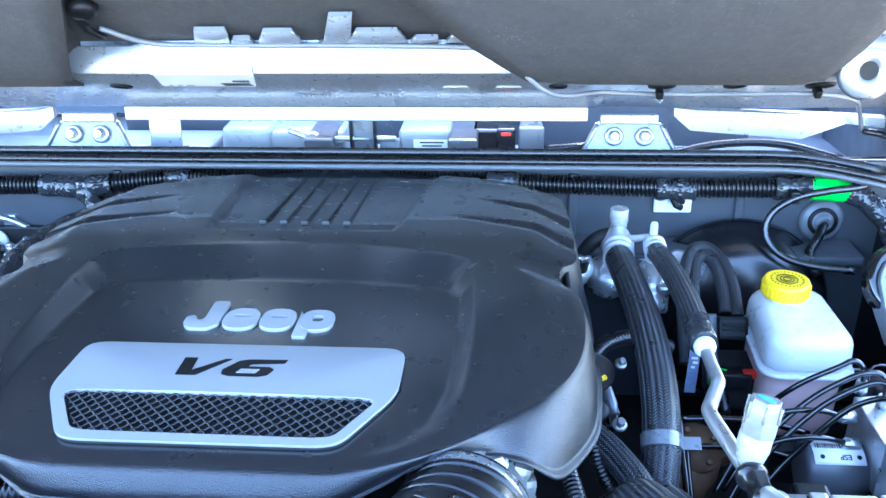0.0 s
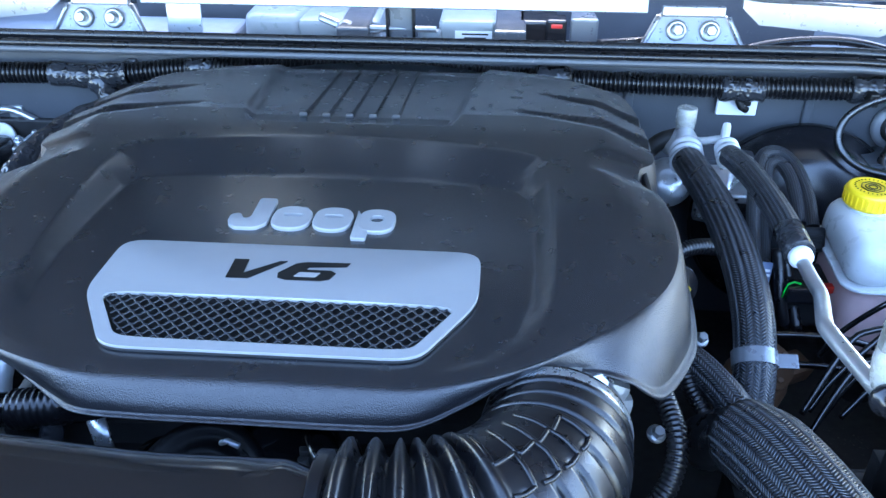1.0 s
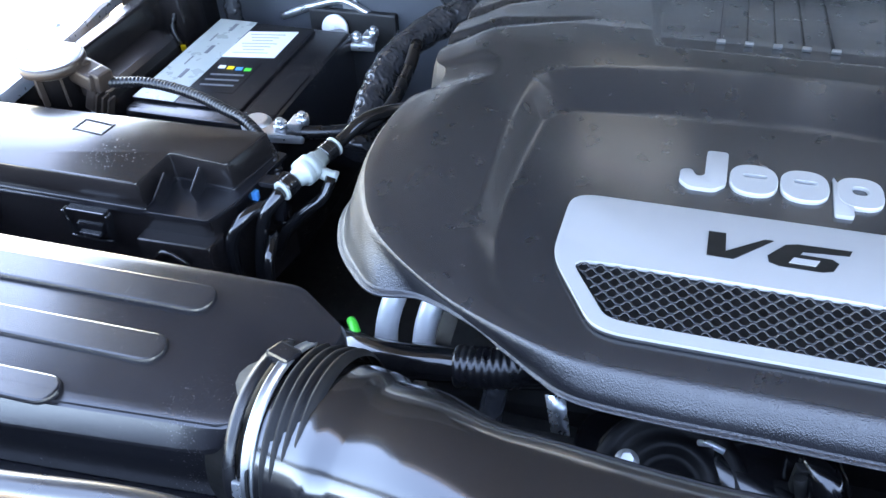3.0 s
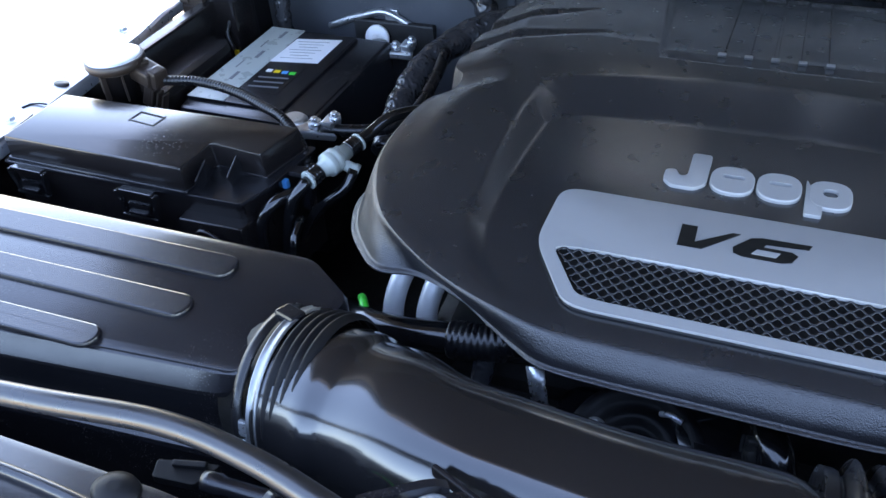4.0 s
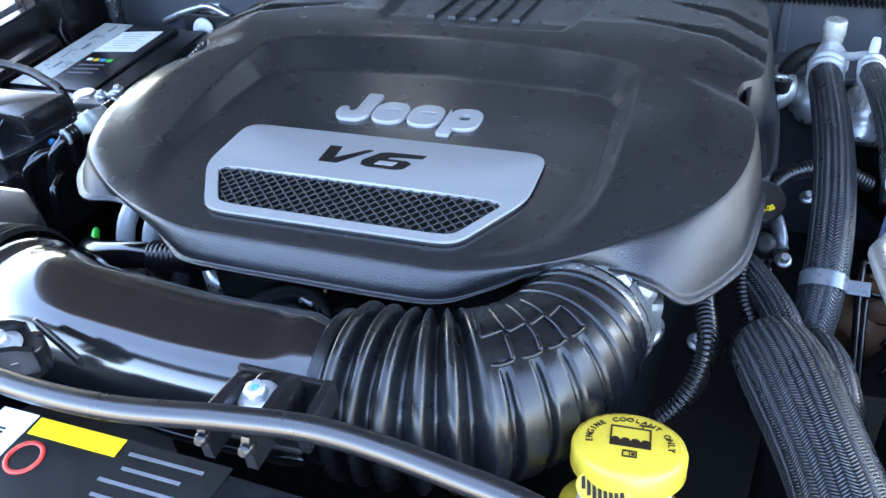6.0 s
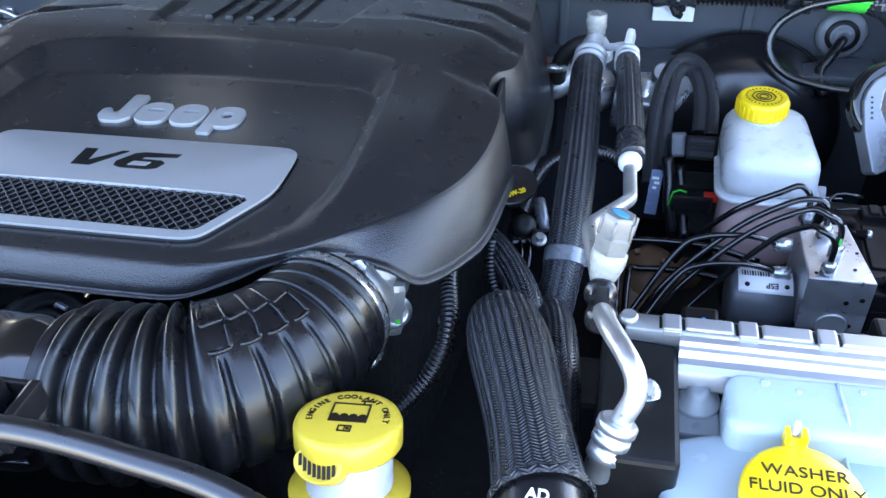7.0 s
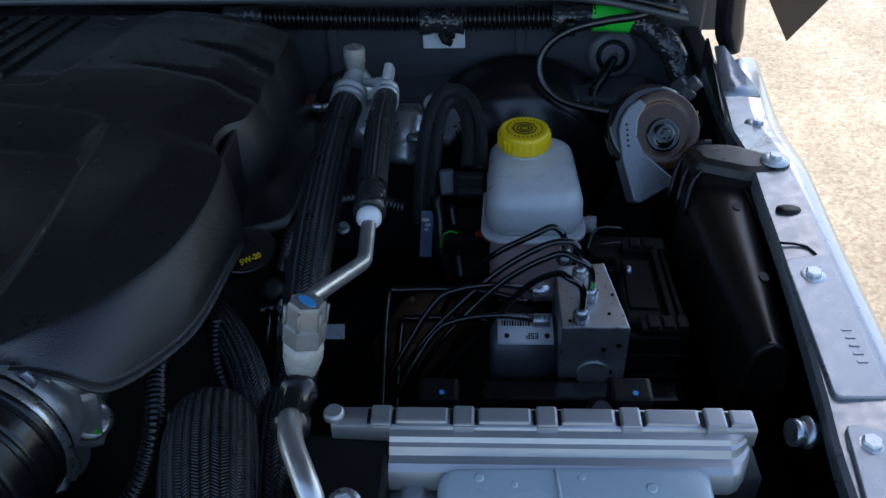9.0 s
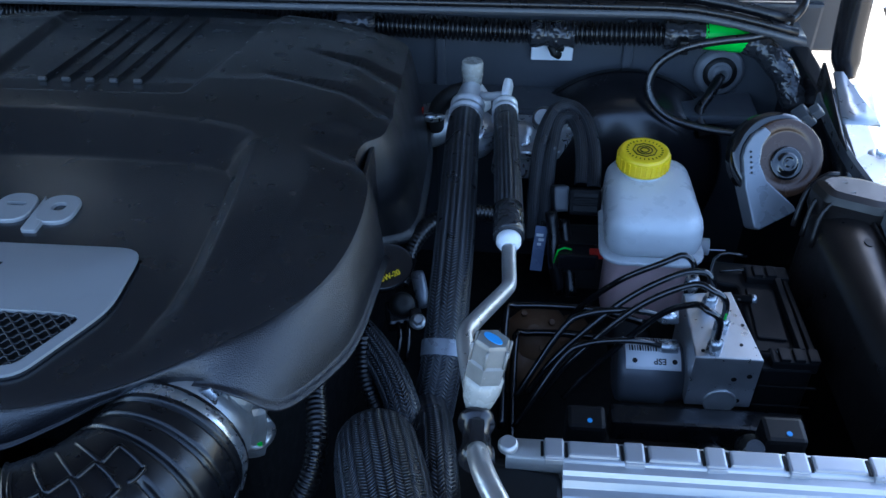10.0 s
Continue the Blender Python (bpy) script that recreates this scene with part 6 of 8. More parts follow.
for k, c in enumerate(("green", "red", "ink")):
    part("wire", tube([(-0.200, 0.2625 - 0.0025 * k, 1.179 - 0.002 * k), (-0.189, 0.2625 - 0.0035 * k, 1.182 - 0.002 * k), (-0.176, 0.261 - 0.004 * k, 1.180 - 0.003 * k), (-0.163, 0.257 - 0.004 * k, 1.172 - 0.003 * k)], 0.0010, 6), c, fc)

# ---- firewall harness ----
fh = thing("firewall_harness", (0, 1.03, 1.14), "ribbed black firewall wire conduit with tape and green band", "wire harness")
part("conduit", tube([(-0.60, 1.02, 1.152), (-0.50, 1.026, 1.155), (-0.42, 1.030, 1.155)], conduit_r(0.0138, 0.0056, 0.34), 14, 0.0009), "rubber", fh)
part("tape_wrap", tube([(-0.43, 1.030, 1.155), (-0.38, 1.032, 1.152), (-0.33, 1.035, 1.156)], lambda s, t: 0.0158 + 0.0006 * math.sin(s * 190), 16, 0.003), "tape", fh, "shiny black tape")
part("tape_drop", tube([(-0.372, 1.030, 1.150), (-0.356, 1.022, 1.128), (-0.345, 1.015, 1.095), (-0.34, 1.01, 1.06)], lambda s, t: 0.0145 + 0.0015 * math.sin(s * 260), 14, 0.003), "tape", fh)
part("conduit", tube([(-0.33, 1.035, 1.156), (-0.28, 1.040, 1.160), (-0.25, 1.042, 1.162)], conduit_r(0.0130, 0.0056, 0.34), 14, 0.0009), "rubber", fh)
part("tape_wrap", tube([(-0.255, 1.042, 1.162), (-0.22, 1.044, 1.163)], 0.013, 14), "tape", fh)
part("conduit", tube([(-0.22, 1.044, 1.163), (0.0, 1.045, 1.162), (0.20, 1.040, 1.160), (0.40, 1.030, 1.160), (0.560, 1.024, 1.163)], conduit_r(0.0134, 0.0054, 0.34), 14, 0.0009), "rubber", fh)
part("tape_wrap", tube([(0.405, 1.030, 1.158), (0.455, 1.028, 1.158)], lambda s, t: 0.0148 + 0.0012 * math.sin(s * 260), 14, 0.003), "tape", fh)
part("tape_wrap", tube([(0.185, 1.030, 1.166), (0.200, 1.030, 1.166), (0.222, 1.038, 1.162)], lambda s, t: 0.0150 + 0.0012 * math.sin(s * 260), 14, 0.003), "tape", fh)
part("tape_wrap", tube([(0.553, 1.024, 1.163), (0.600, 1.022, 1.164)], lambda s, t: 0.0155 + 0.0012 * math.sin(s * 260), 14, 0.003), "tape", fh)
part("green_band", tube([(0.597, 1.022, 1.1635), (0.642, 1.019, 1.1630)], lambda s, t: 0.0150 + 0.0008 * (s > 0.025), 18, 0.004), "green", fh, "bright green tape band")
part("tape_wrap", tube([(0.640, 1.019, 1.163), (0.662, 1.012, 1.154), (0.684, 0.995, 1.135), (0.70, 0.975, 1.105)], lambda s, t: 0.0148 + 0.0007 * math.sin(s * 170), 16, 0.003), "tape", fh)
wb = thing("harness_bracket", (0.432, 1.045, 1.12), "pale steel bracket holding the harness to the firewall", "bracket")
part("plate", prism([(0.407, 1.040), (0.456, 1.040), (0.456, 1.046), (0.407, 1.046)], 1.120, 1.146, 0.001, 0.002), "label", wb)
part("clip", merge(tube([(0.428, 1.034, 1.150), (0.431, 1.026, 1.138), (0.440, 1.028, 1.132)], 0.0045, 8), box((0.436, 1.034, 1.142), (0.018, 0.012, 0.012), 0.003)), "ink", wb)
part("stud", lathe([(0.003, 0), (0.003, 0.006)], 10, axis((0.434, 1.030, 1.136), (0, -1, 0.2))), "zinc", wb)

# washer hose drop and grommet
single("washer_hose", tube([(0.672, 1.078, 1.222), (0.694, 1.050, 1.222), (0.692, 1.010, 1.208), (0.672, 0.996, 1.189), (0.645, 0.991, 1.178), (0.61, 0.994, 1.171), (0.572, 0.996, 1.160), (0.545, 0.995, 1.138), (0.540, 0.985, 1.110), (0.562, 0.97, 1.090), (0.60, 0.955, 1.085), (0.64, 0.945, 1.085)], 0.0045, 10), "smooth_hose", (0.56, 0.99, 1.08), "thin black washer hose hanging in a loop", "hose")
single("hose_clip", box((0.572, 1.002, 1.160), (0.011, 0.014, 0.016), 0.002), "ink", (0.572, 1.002, 1.152), "small black hose clip", "clip")
gr = thing("firewall_grommet", (0.628, 1.045, 1.08), "round grey rubber grommet with a cable through the firewall", "grommet")
part("ring", lathe([(0.028, 0), (0.029, 0.004), (0.024, 0.008), (0.014, 0.010), (0.010, 0.016), (0.007, 0.018)], 32, axis((0.628, 1.050, 1.108), (0, -1, 0.1))), "hose_grey", gr)
part("well", lathe([(0.0195, 0.006), (0.0195, 0.0098), (0.012, 0.0105)], 32, axis((0.628, 1.050, 1.108), (0, -1, 0.1))), "ink", gr, "dark well of the grommet")
part("hub", lathe([(0.0115, 0.006), (0.0115, 0.014), (0.008, 0.018)], 24, axis((0.628, 1.050, 1.108), (0, -1, 0.1))), "hose_grey", gr)
part("cable", tube([(0.628, 1.035, 1.108), (0.615, 1.015, 1.095), (0.603, 1.0, 1.08), (0.61, 0.98, 1.06)], 0.006, 10), "rubber", gr)

# ---- air conditioning lines ----
ac = thing("ac_block", (0.335, 0.95, 1.05), "aluminium air-conditioning fittings on the firewall", "fitting")
part("cup", lathe([(0.028, 0), (0.030, 0.012), (0.024, 0.028), (0.010, 0.034)], 28, axis((0.345, 0.965, 1.06), (-0.15, -0.75, 0.65))), "foil", ac)
part("cup", lathe([(0.024, 0), (0.026, 0.010), (0.018, 0.020)], 28, axis((0.300, 0.955, 1.075), (-0.3, -0.6, 0.7))), "alu_dark", ac)
part("elbow", tube([(0.304, 0.93, 1.09), (0.308, 0.922, 1.118), (0.322, 0.920, 1.136), (0.342, 0.922, 1.142)], 0.0095, 14), "dark", ac, "dark metal elbow")
part("clamp", lathe([(0.0155, 0), (0.0155, 0.008)], 22, axis((0.300, 0.922, 1.108), (0.05, 0.1, 1))), "zinc", ac)
part("red_clip", box((0.292, 0.908, 1.122), (0.004, 0.008, 0.006), 0.001), "red", ac)
part("heat_shield", prism([(0.395, 0.90), (0.44, 0.90), (0.47, 0.98), (0.38, 0.98)], 1.07, 1.082, 0.004, 0.006), "foil", ac)
part("heat_shield", lathe([(0.020, -0.03), (0.022, -0.026), (0.022, 0.024), (0.018, 0.030), (0.008, 0.032)], 28, axis((0.392, 0.925, 1.068), (0.10, 0.55, 0.8))), "foil", ac)
part("stud", lathe([(0.014, 0), (0.014, 0.006), (0.009, 0.008), (0.009, 0.018)], 24, axis((0.425, 0.945, 1.095), (-0.2, -0.75, 0.6))), "alu_dark", ac)
ls = thing("suction_hose", (0.33, 0.70, 1.06), "thick braided black air-conditioning hose with an aluminium end", "hose")
part("hose", tube([(0.341, 0.868, 1.138), (0.341, 0.83, 1.145), (0.344, 0.74, 1.154), (0.346, 0.66, 1.153), (0.346, 0.60, 1.140), (0.344, 0.56, 1.114), (0.338, 0.53, 1.085), (0.330, 0.50, 1.06)], 0.0160, 22, 0.006), "braid", ls)
part("crimp", lathe([(0.0180, 0), (0.0180, 0.005), (0.0162, 0.006), (0.0162, 0.009), (0.0180, 0.010), (0.0180, 0.014), (0.0162, 0.015), (0.0162, 0.018), (0.0178, 0.019), (0.0178, 0.025), (0.012, 0.030)], 28, axis((0.341, 0.863, 1.137), (0.05, 0.95, 0.20))), "crimp", ls, "crimped aluminium ferrule")
part("end_pipe", tube([(0.342, 0.888, 1.143), (0.345, 0.918, 1.148), (0.345, 0.955, 1.12)], 0.010, 12), "crimp", ls)
part("port", lathe([(0.0205, -0.022), (0.0200, -0.012), (0.0135, -0.002), (0.0090, 0.004), (0.0080, 0.016), (0.006, 0.018)], 28, axis((0.345, 0.917, 1.148), (0, 0.05, 1))), "crimp", ls, "conical metal port")
part("cap", lathe([(0.0095, 0), (0.0102, 0.002), (0.0102, 0.010), (0.0112, 0.011), (0.0112, 0.026), (0.010, 0.028)], 12, axis((0.345, 0.917, 1.149), (0, 0.05, 1))), "nylon", ls, "pale plastic valve cap")
part("band", lathe([(0.0172, 0), (0.0172, 0.012)], 28, axis((0.3442, 0.559, 1.113), (0.03, 0.8, 0.55)), (False, False)), "horn_grey", ls, "grey tape band")
part("band_tail", box((0.367, 0.562, 1.118), (0.018, 0.011, 0.002), 0.0005, (35, 0, 0)), "horn_grey", ls)
ll = thing("liquid_line", (0.385, 0.60, 1.10), "braided hose and bright aluminium pipe with a plastic-capped service port", "pipe")
part("hose", tube([(0.381, 0.860, 1.149), (0.382, 0.835, 1.155), (0.384, 0.77, 1.166), (0.387, 0.70, 1.169), (0.389, 0.645, 1.1650)], 0.0118, 18, 0.006), "braid", ll)
part("crimp", lathe([(0.0132, 0), (0.0132, 0.004), (0.0117, 0.005), (0.0117, 0.008), (0.0132, 0.009), (0.0132, 0.013), (0.0117, 0.014), (0.0117, 0.017), (0.0128, 0.018), (0.0125, 0.022), (0.008, 0.026)], 24, axis((0.381, 0.853, 1.147), (-0.02, 0.95, 0.25))), "crimp", ll)
part("end_pipe", tube([(0.381, 0.874, 1.152), (0.381, 0.885, 1.155), (0.374, 0.892, 1.152), (0.362, 0.900, 1.146), (0.347, 0.912, 1.142)], 0.0045, 10), "crimp", ll)
part("joint_block", box((0.382, 0.890, 1.160), (0.009, 0.020, 0.018), 0.004, (40, 0, -12)), "crimp", ll)
part("tape_end", tube([(0.3878, 0.674, 1.1680), (0.389, 0.642, 1.1645)], 0.0125, 18), "tape", ll)
part("collar", lathe([(0.0088, 0), (0.0096, 0.002), (0.0096, 0.007), (0.0088, 0.008), (0.0066, 0.012)], 22, axis((0.389, 0.643, 1.1642), (0.01, -1, -0.10))), "label", ll, "white plastic collar")
part("pipe", tube([(0.3892, 0.636, 1.1630), (0.3900, 0.612, 1.1615), (0.3906, 0.595, 1.1615), (0.3902, 0.588, 1.1620), (0.3870, 0.578, 1.1650), (0.3760, 0.547, 1.1765), (0.3660, 0.5185, 1.1870), (0.3637, 0.5105, 1.1895), (0.3636, 0.5035, 1.1905), (0.3655, 0.490, 1.1910), (0.3725, 0.452, 1.1918), (0.3742, 0.440, 1.1930)], 0.0056, 14, 0.003), "alu", ll)
sd = Vector((0.16, 0.18, 0.97)).normalized()
sp = Vector((0.3752, 0.4455, 1.2000))
part("service_port", lathe([(0.005, -0.008), (0.0090, 0.000), (0.0112, 0.010), (0.0112, 0.0175), (0.008, 0.020)], 10, axis(sp, sd)), "nylon", ll, "white service port")
smooth_auto(part("service_cap", lathe([(0.0088, 0.018), (0.0112, 0.0185), (0.0116, 0.0215), (0.0116, 0.029), (0.0106, 0.0305), (0.0104, 0.041), (0.0092, 0.0435)], 6, axis(sp, sd)), "clear_cap", ll, "clouded clear plastic cap"), 25)
for k in range(6):
    a = radians(60 * k)
    part("cap_rib", tube([axis(sp, sd) @ Vector((0.0112 * math.cos(a), 0.0112 * math.sin(a), z)) for z in (0.030, 0.036, 0.0415)], 0.0010, 6), "clear_cap", ll)
part("cap_mark", lathe([(0.0045, 0.0432), (0.0045, 0.0440)], 20, axis(sp, sd) @ Matrix.Diagonal((1.4, 0.7, 1, 1))), "blue", ll, "blue paint dab")
cdv = Vector((0.05, -0.93, 0.12)).normalized()
part("quick_connector", merge(lathe([(0.0102, 0), (0.0106, 0.002), (0.0102, 0.005), (0.0078, 0.006), (0.0078, 0.025), (0.0098, 0.026), (0.0098, 0.032), (0.0068, 0.035)], 24, axis((0.3745, 0.437, 1.194), cdv)), box((0.3755, 0.418, 1.204), (0.008, 0.018, 0.006), 0.001)), "satin", ll, "black quick connector")
part("pipe", tube([(0.376, 0.408, 1.203), (0.381, 0.388, 1.210), (0.391, 0.366, 1.211), (0.396, 0.356, 1.207), (0.397, 0.349, 1.199), (0.393, 0.346, 1.188), (0.389, 0.344, 1.178)], 0.0061, 16, 0.004), "alu", ll)
part("end_fitting", merge(lathe([(0.0125, -0.002), (0.0150, 0.000), (0.0150, 0.006), (0.0118, 0.007), (0.0118, 0.010), (0.0142, 0.011), (0.0142, 0.017), (0.0112, 0.018), (0.0112, 0.021), (0.0132, 0.022), (0.0132, 0.030), (0.0105, 0.031), (0.0105, 0.046), (0.009, 0.048)], 28, axis((0.390, 0.345, 1.181), (-0.28, -0.35, -0.88)) @ Matrix.Scale(0.76, 4))), "alu", ll)

# radiator hose with braided sleeve
rh = thing("radiator_hose", (0.32, 0.37, 1.08), "thick radiator hose in a coarse braided black sleeve", "hose")
part("sleeve", tube([(0.311, 0.458, 1.136), (0.314, 0.445, 1.142), (0.321, 0.420, 1.150), (0.331, 0.385, 1.156), (0.344, 0.340, 1.160), (0.353, 0.306, 1.160)], lambda s, t: 0.0262 + 0.0015 * math.sin(s * 40), 34, 0.005), "braid_big", rh)
part("inner_end", tube([(0.300, 0.50, 1.09), (0.306, 0.478, 1.118), (0.312, 0.455, 1.137)], 0.020, 20), "rubber", rh)
part("bare_end", tube([(0.352, 0.310, 1.160), (0.359, 0.275, 1.157)], 0.0245, 28), "rubber", rh, "bare black rubber hose end")
part("frayed_edge", lathe([(0.0275, 0), (0.029, 0.002), (0.029, 0.004), (0.0275, 0.006)], 40, axis((0.3528, 0.308, 1.160), (0.22, -0.97, -0.03)), (False, False)), "braid_big", rh)
lettering("print", "AD", 0.0060, axis((0.3525, 0.290, 1.1835), (0.0, -0.15, 1)), "label", rh, 0.0003, 0.0002)
single("lower_hose", tube([(0.336, 0.53, 1.09), (0.344, 0.49, 1.115), (0.350, 0.45, 1.128), (0.355, 0.41, 1.122), (0.358, 0.36, 1.09)], 0.0135, 18, 0.006), "braid", (0.335, 0.44, 1.06), "braided black hose beside the radiator", "hose")
single("branch_hose", tube([(0.262, 0.60, 1.10), (0.275, 0.582, 1.116), (0.290, 0.562, 1.120), (0.308, 0.535, 1.118), (0.322, 0.505, 1.112), (0.330, 0.475, 1.09)], 0.0125, 16, 0.006), "braid", (0.29, 0.53, 1.06), "braided black hose under the cover's edge", "hose")
single("sensor_conduit", tube([(0.260, 0.53, 1.145), (0.263, 0.501, 1.138), (0.270, 0.465, 1.126), (0.264, 0.444, 1.105), (0.245, 0.430, 1.080), (0.222, 0.41, 1.065), (0.20, 0.39, 1.055)], conduit_r(0.0075, 0.0036), 12, 0.0009), "rubber", (0.26, 0.46, 1.05), "ribbed black wire conduit beside the throttle", "wire conduit")
single("side_conduit", tube([(0.285, 0.56, 1.13), (0.29, 0.535, 1.115), (0.302, 0.515, 1.10), (0.315, 0.505, 1.07)], conduit_r(0.006, 0.0034), 12, 0.0009), "rubber", (0.29, 0.53, 1.06), "thin ribbed wire conduit", "wire conduit")
for p in ((0.262, 0.49, 1.105), (0.318, 0.62, 1.09), (0.34, 0.78, 1.05)):
    single("engine_bolt", bolt(p, (0.1, -0.5, 0.85), 0.0042), "alu_dark", p, "small bright flange bolt on the engine", "bolt", "engine bolts")
single("heater_lead", tube([(0.395, 0.80, 1.060), (0.36, 0.785, 1.082), (0.325, 0.765, 1.088), (0.303, 0.738, 1.082), (0.292, 0.70, 1.06)], conduit_r(0.0085, 0.0042, 0.10), 14, 0.0010), "rubber", (0.34, 0.77, 1.03), "ribbed black lead passing behind the thick hose", "hose")
sf = thing("sensor_fitting", (0.306, 0.655, 1.05), "small metal sensor with a black plug beside the engine", "sensor")
part("tip", lathe([(0.0055, 0), (0.0062, 0.004), (0.0062, 0.022), (0.005, 0.024), (0.005, 0.032)], 18, axis((0.3105, 0.683, 1.089), (0.25, -0.75, -0.45))), "horn_grey", sf, "dull metal tip")
part("head", lathe([(0.010, -0.012), (0.011, -0.002), (0.008, 0.003), (0.004, 0.004)], 20, axis((0.302, 0.643, 1.088), (0.1, -0.55, 0.8))), "dark", sf)
part("plug", merge(box((0.300, 0.648, 1.070), (0.026, 0.022, 0.024), 0.003, (30, 0, 15)), box((0.314, 0.638, 1.078), (0.010, 0.012, 0.016), 0.002, (30, 0, 15))), "satin", sf)
part("wire", tube([(0.306, 0.632, 1.078), (0.310, 0.620, 1.074), (0.309, 0.605, 1.058)], 0.0022, 6), "gloss", sf)
part("wire", tube([(0.300, 0.630, 1.078), (0.303, 0.617, 1.074), (0.301, 0.602, 1.058)], 0.0022, 6), "gloss", sf)
sg = thing("steering_gear", (0.42, 0.74, 0.93), "rusty cast steering gear deep in the bay", "steering gear")
part("housing", merge(lathe([(0.020, -0.05), (0.030, -0.04), (0.033, 0.0), (0.026, 0.035), (0.014, 0.045)], 20, axis((0.415, 0.735, 0.955), (0.5, 0.75, 0.2))), box((0.452, 0.752, 0.958), (0.050, 0.030, 0.022), 0.006, (15, 10, 35))), "rust", sg)
part("cover_plate", lathe([(0.026, 0), (0.026, 0.006), (0.012, 0.009), (0.006, 0.016)], 20, axis((0.418, 0.722, 0.982), (0.0, -0.5, 0.85))), "rust", sg)
for a in range(4):
    part("bolt", bolt(Vector((0.418 + 0.020 * math.cos(a * 1.57 + 0.5), 0.722 + 0.020 * math.sin(a * 1.57 + 0.5) * 0.85, 0.984 + 0.010 * math.sin(a * 1.57 + 0.5))), (0, -0.5, 0.85), 0.0035), "rust", sg)
oc = thing("oil_filler_cap", (0.302, 0.63, 1.11), "black oil filler cap with yellow print beside the cover", "cap")
om = axis((0.292, 0.632, 1.138), (0.35, -0.45, 0.82))
part("cap", lathe([(0.020, -0.012), (0.021, -0.002), (0.0195, 0.001), (0.019, 0.0005)], 32, om @ Matrix.Diagonal((1.2, 0.9, 1, 1))), "satin", oc)
lettering("grade", "5W-20", 0.0044, Matrix.Translation((0.297, 0.623, 1.1355)) @ (om.to_3x3().to_4x4()) @ Matrix.Translation((0, 0, 0.0012)), "yellow", oc, 0.0003, 0.0002)
# looped braided harness
lp = thing("looped_harness", (0.45, 0.86, 1.04), "braided wire harness bent in a loop with a grey plug", "wire harness")
LOOP = [(0.418, 0.80, 1.045), (0.420, 0.835, 1.075), (0.424, 0.872, 1.105), (0.434, 0.905, 1.122), (0.450, 0.912, 1.124), (0.463, 0.895, 1.115), (0.468, 0.865, 1.098), (0.467, 0.835, 1.082)]
for k in (-1, 1):
    run = []
    for p in LOOP:
        d = Vector((p[0] - 0.444, (p[1] - 0.85) * 0.5, (p[2] - 1.085) * 0.5)).normalized()
        run.append(Vector(p) + d * 0.0066 * k)
    part("strand", tube(run, 0.0072, 16, 0.004), "braid", lp, "braided sleeve")
part("plug", merge(box((0.464, 0.822, 1.074), (0.032, 0.030, 0.026), 0.004, (-30, 0, 0)), *[box((0.464, 0.808, 1.086 - 0.006 * k), (0.024, 0.004, 0.003), 0.001, (-30, 0, 0)) for k in range(3)]), "module", lp, "black plug with ribs")
part("grey_lock", box((0.440, 0.826, 1.074), (0.016, 0.022, 0.026), 0.003, (-30, 0, 10)), "bay", lp, "grey plug lock")
part("tail", tube([(0.444, 0.81, 1.06), (0.45, 0.79, 1.03), (0.455, 0.76, 1.0)], 0.006, 8), "rubber", lp)

# brake fluid reservoir
br = thing("brake_reservoir", (0.518, 0.79, 0.96), "milky plastic brake fluid reservoir with a yellow screw cap", "reservoir")
smooth_auto(part("upper", prism([(0.480, 0.738), (0.572, 0.738), (0.568, 0.862), (0.486, 0.862)], 1.069, 1.112, 0.014, 0.022, 0.955, 4), "white", br), 60)
smooth_auto(part("lower", prism([(0.486, 0.745), (0.566, 0.745), (0.562, 0.855), (0.490, 0.855)], 0.985, 1.071, 0.010, 0.018, 1.0, 3), "pink", br, "lower tank with reddish fluid showing through"), 60)
part("seam", prism([(0.477, 0.735), (0.575, 0.735), (0.571, 0.865), (0.483, 0.865)], 1.067, 1.071, 0.0015, 0.022), "white", br)
part("neck", lathe([(0.021, 0), (0.021, 0.010)], 32, Matrix.Translation((0.519, 0.828, 1.108))), "white", br)
bc_ = part("cap", lathe([(0.0235, 0), (0.0243, 0.002), (0.0243, 0.015), (0.023, 0.018), (0.020, 0.0185), (0.019, 0.0178)], 48, Matrix.Translation((0.519, 0.828, 1.116))), "yellow", br, "yellow ribbed cap with black print")
for k in range(28):
    a = 2 * math.pi * k / 28
    part("knurl", box((0.519 + 0.0243 * math.cos(a), 0.828 + 0.0243 * math.sin(a), 1.124), (0.0022, 0.0022, 0.012), 0.0006, (0, 0, math.degrees(a))), "yellow", bc_)
part("cap_print", merge(*[lathe([(r, 0.0), (r, 0.0006), (r - 0.0009, 0.0006), (r - 0.0009, 0)], n, Matrix.Translation((0.519, 0.828, 1.1342)), (False, False)) for r, n in ((0.0045, 24), (0.0075, 24), (0.0118, 8))]), "ink", bc_)
for k in range(26):
    a = 2 * math.pi * k / 26
    part("print_bar", box((0.519 + 0.0165 * math.cos(a), 0.828 + 0.0165 * math.sin(a), 1.1346), (0.0018, 0.0009, 0.0005), 0, (0, 0, math.degrees(a))), "ink", bc_)
part("outlet", lathe([(0.007, 0), (0.007, 0.02), (0.0085, 0.021), (0.0085, 0.03)], 14, axis((0.56, 0.80, 1.045), (1, -0.1, 0))), "label", br)
part("side_tag", box((0.590, 0.795, 1.043), (0.03, 0.001, 0.010), 0, (50, 0, 0)), "label", br, "pale paper tag")
br.location += Vector((-0.004, -0.009, 0.004))
mc = thing("master_cylinder", (0.47, 0.78, 0.92), "dark master cylinder with a red safety clip and a label", "brake cylinder")
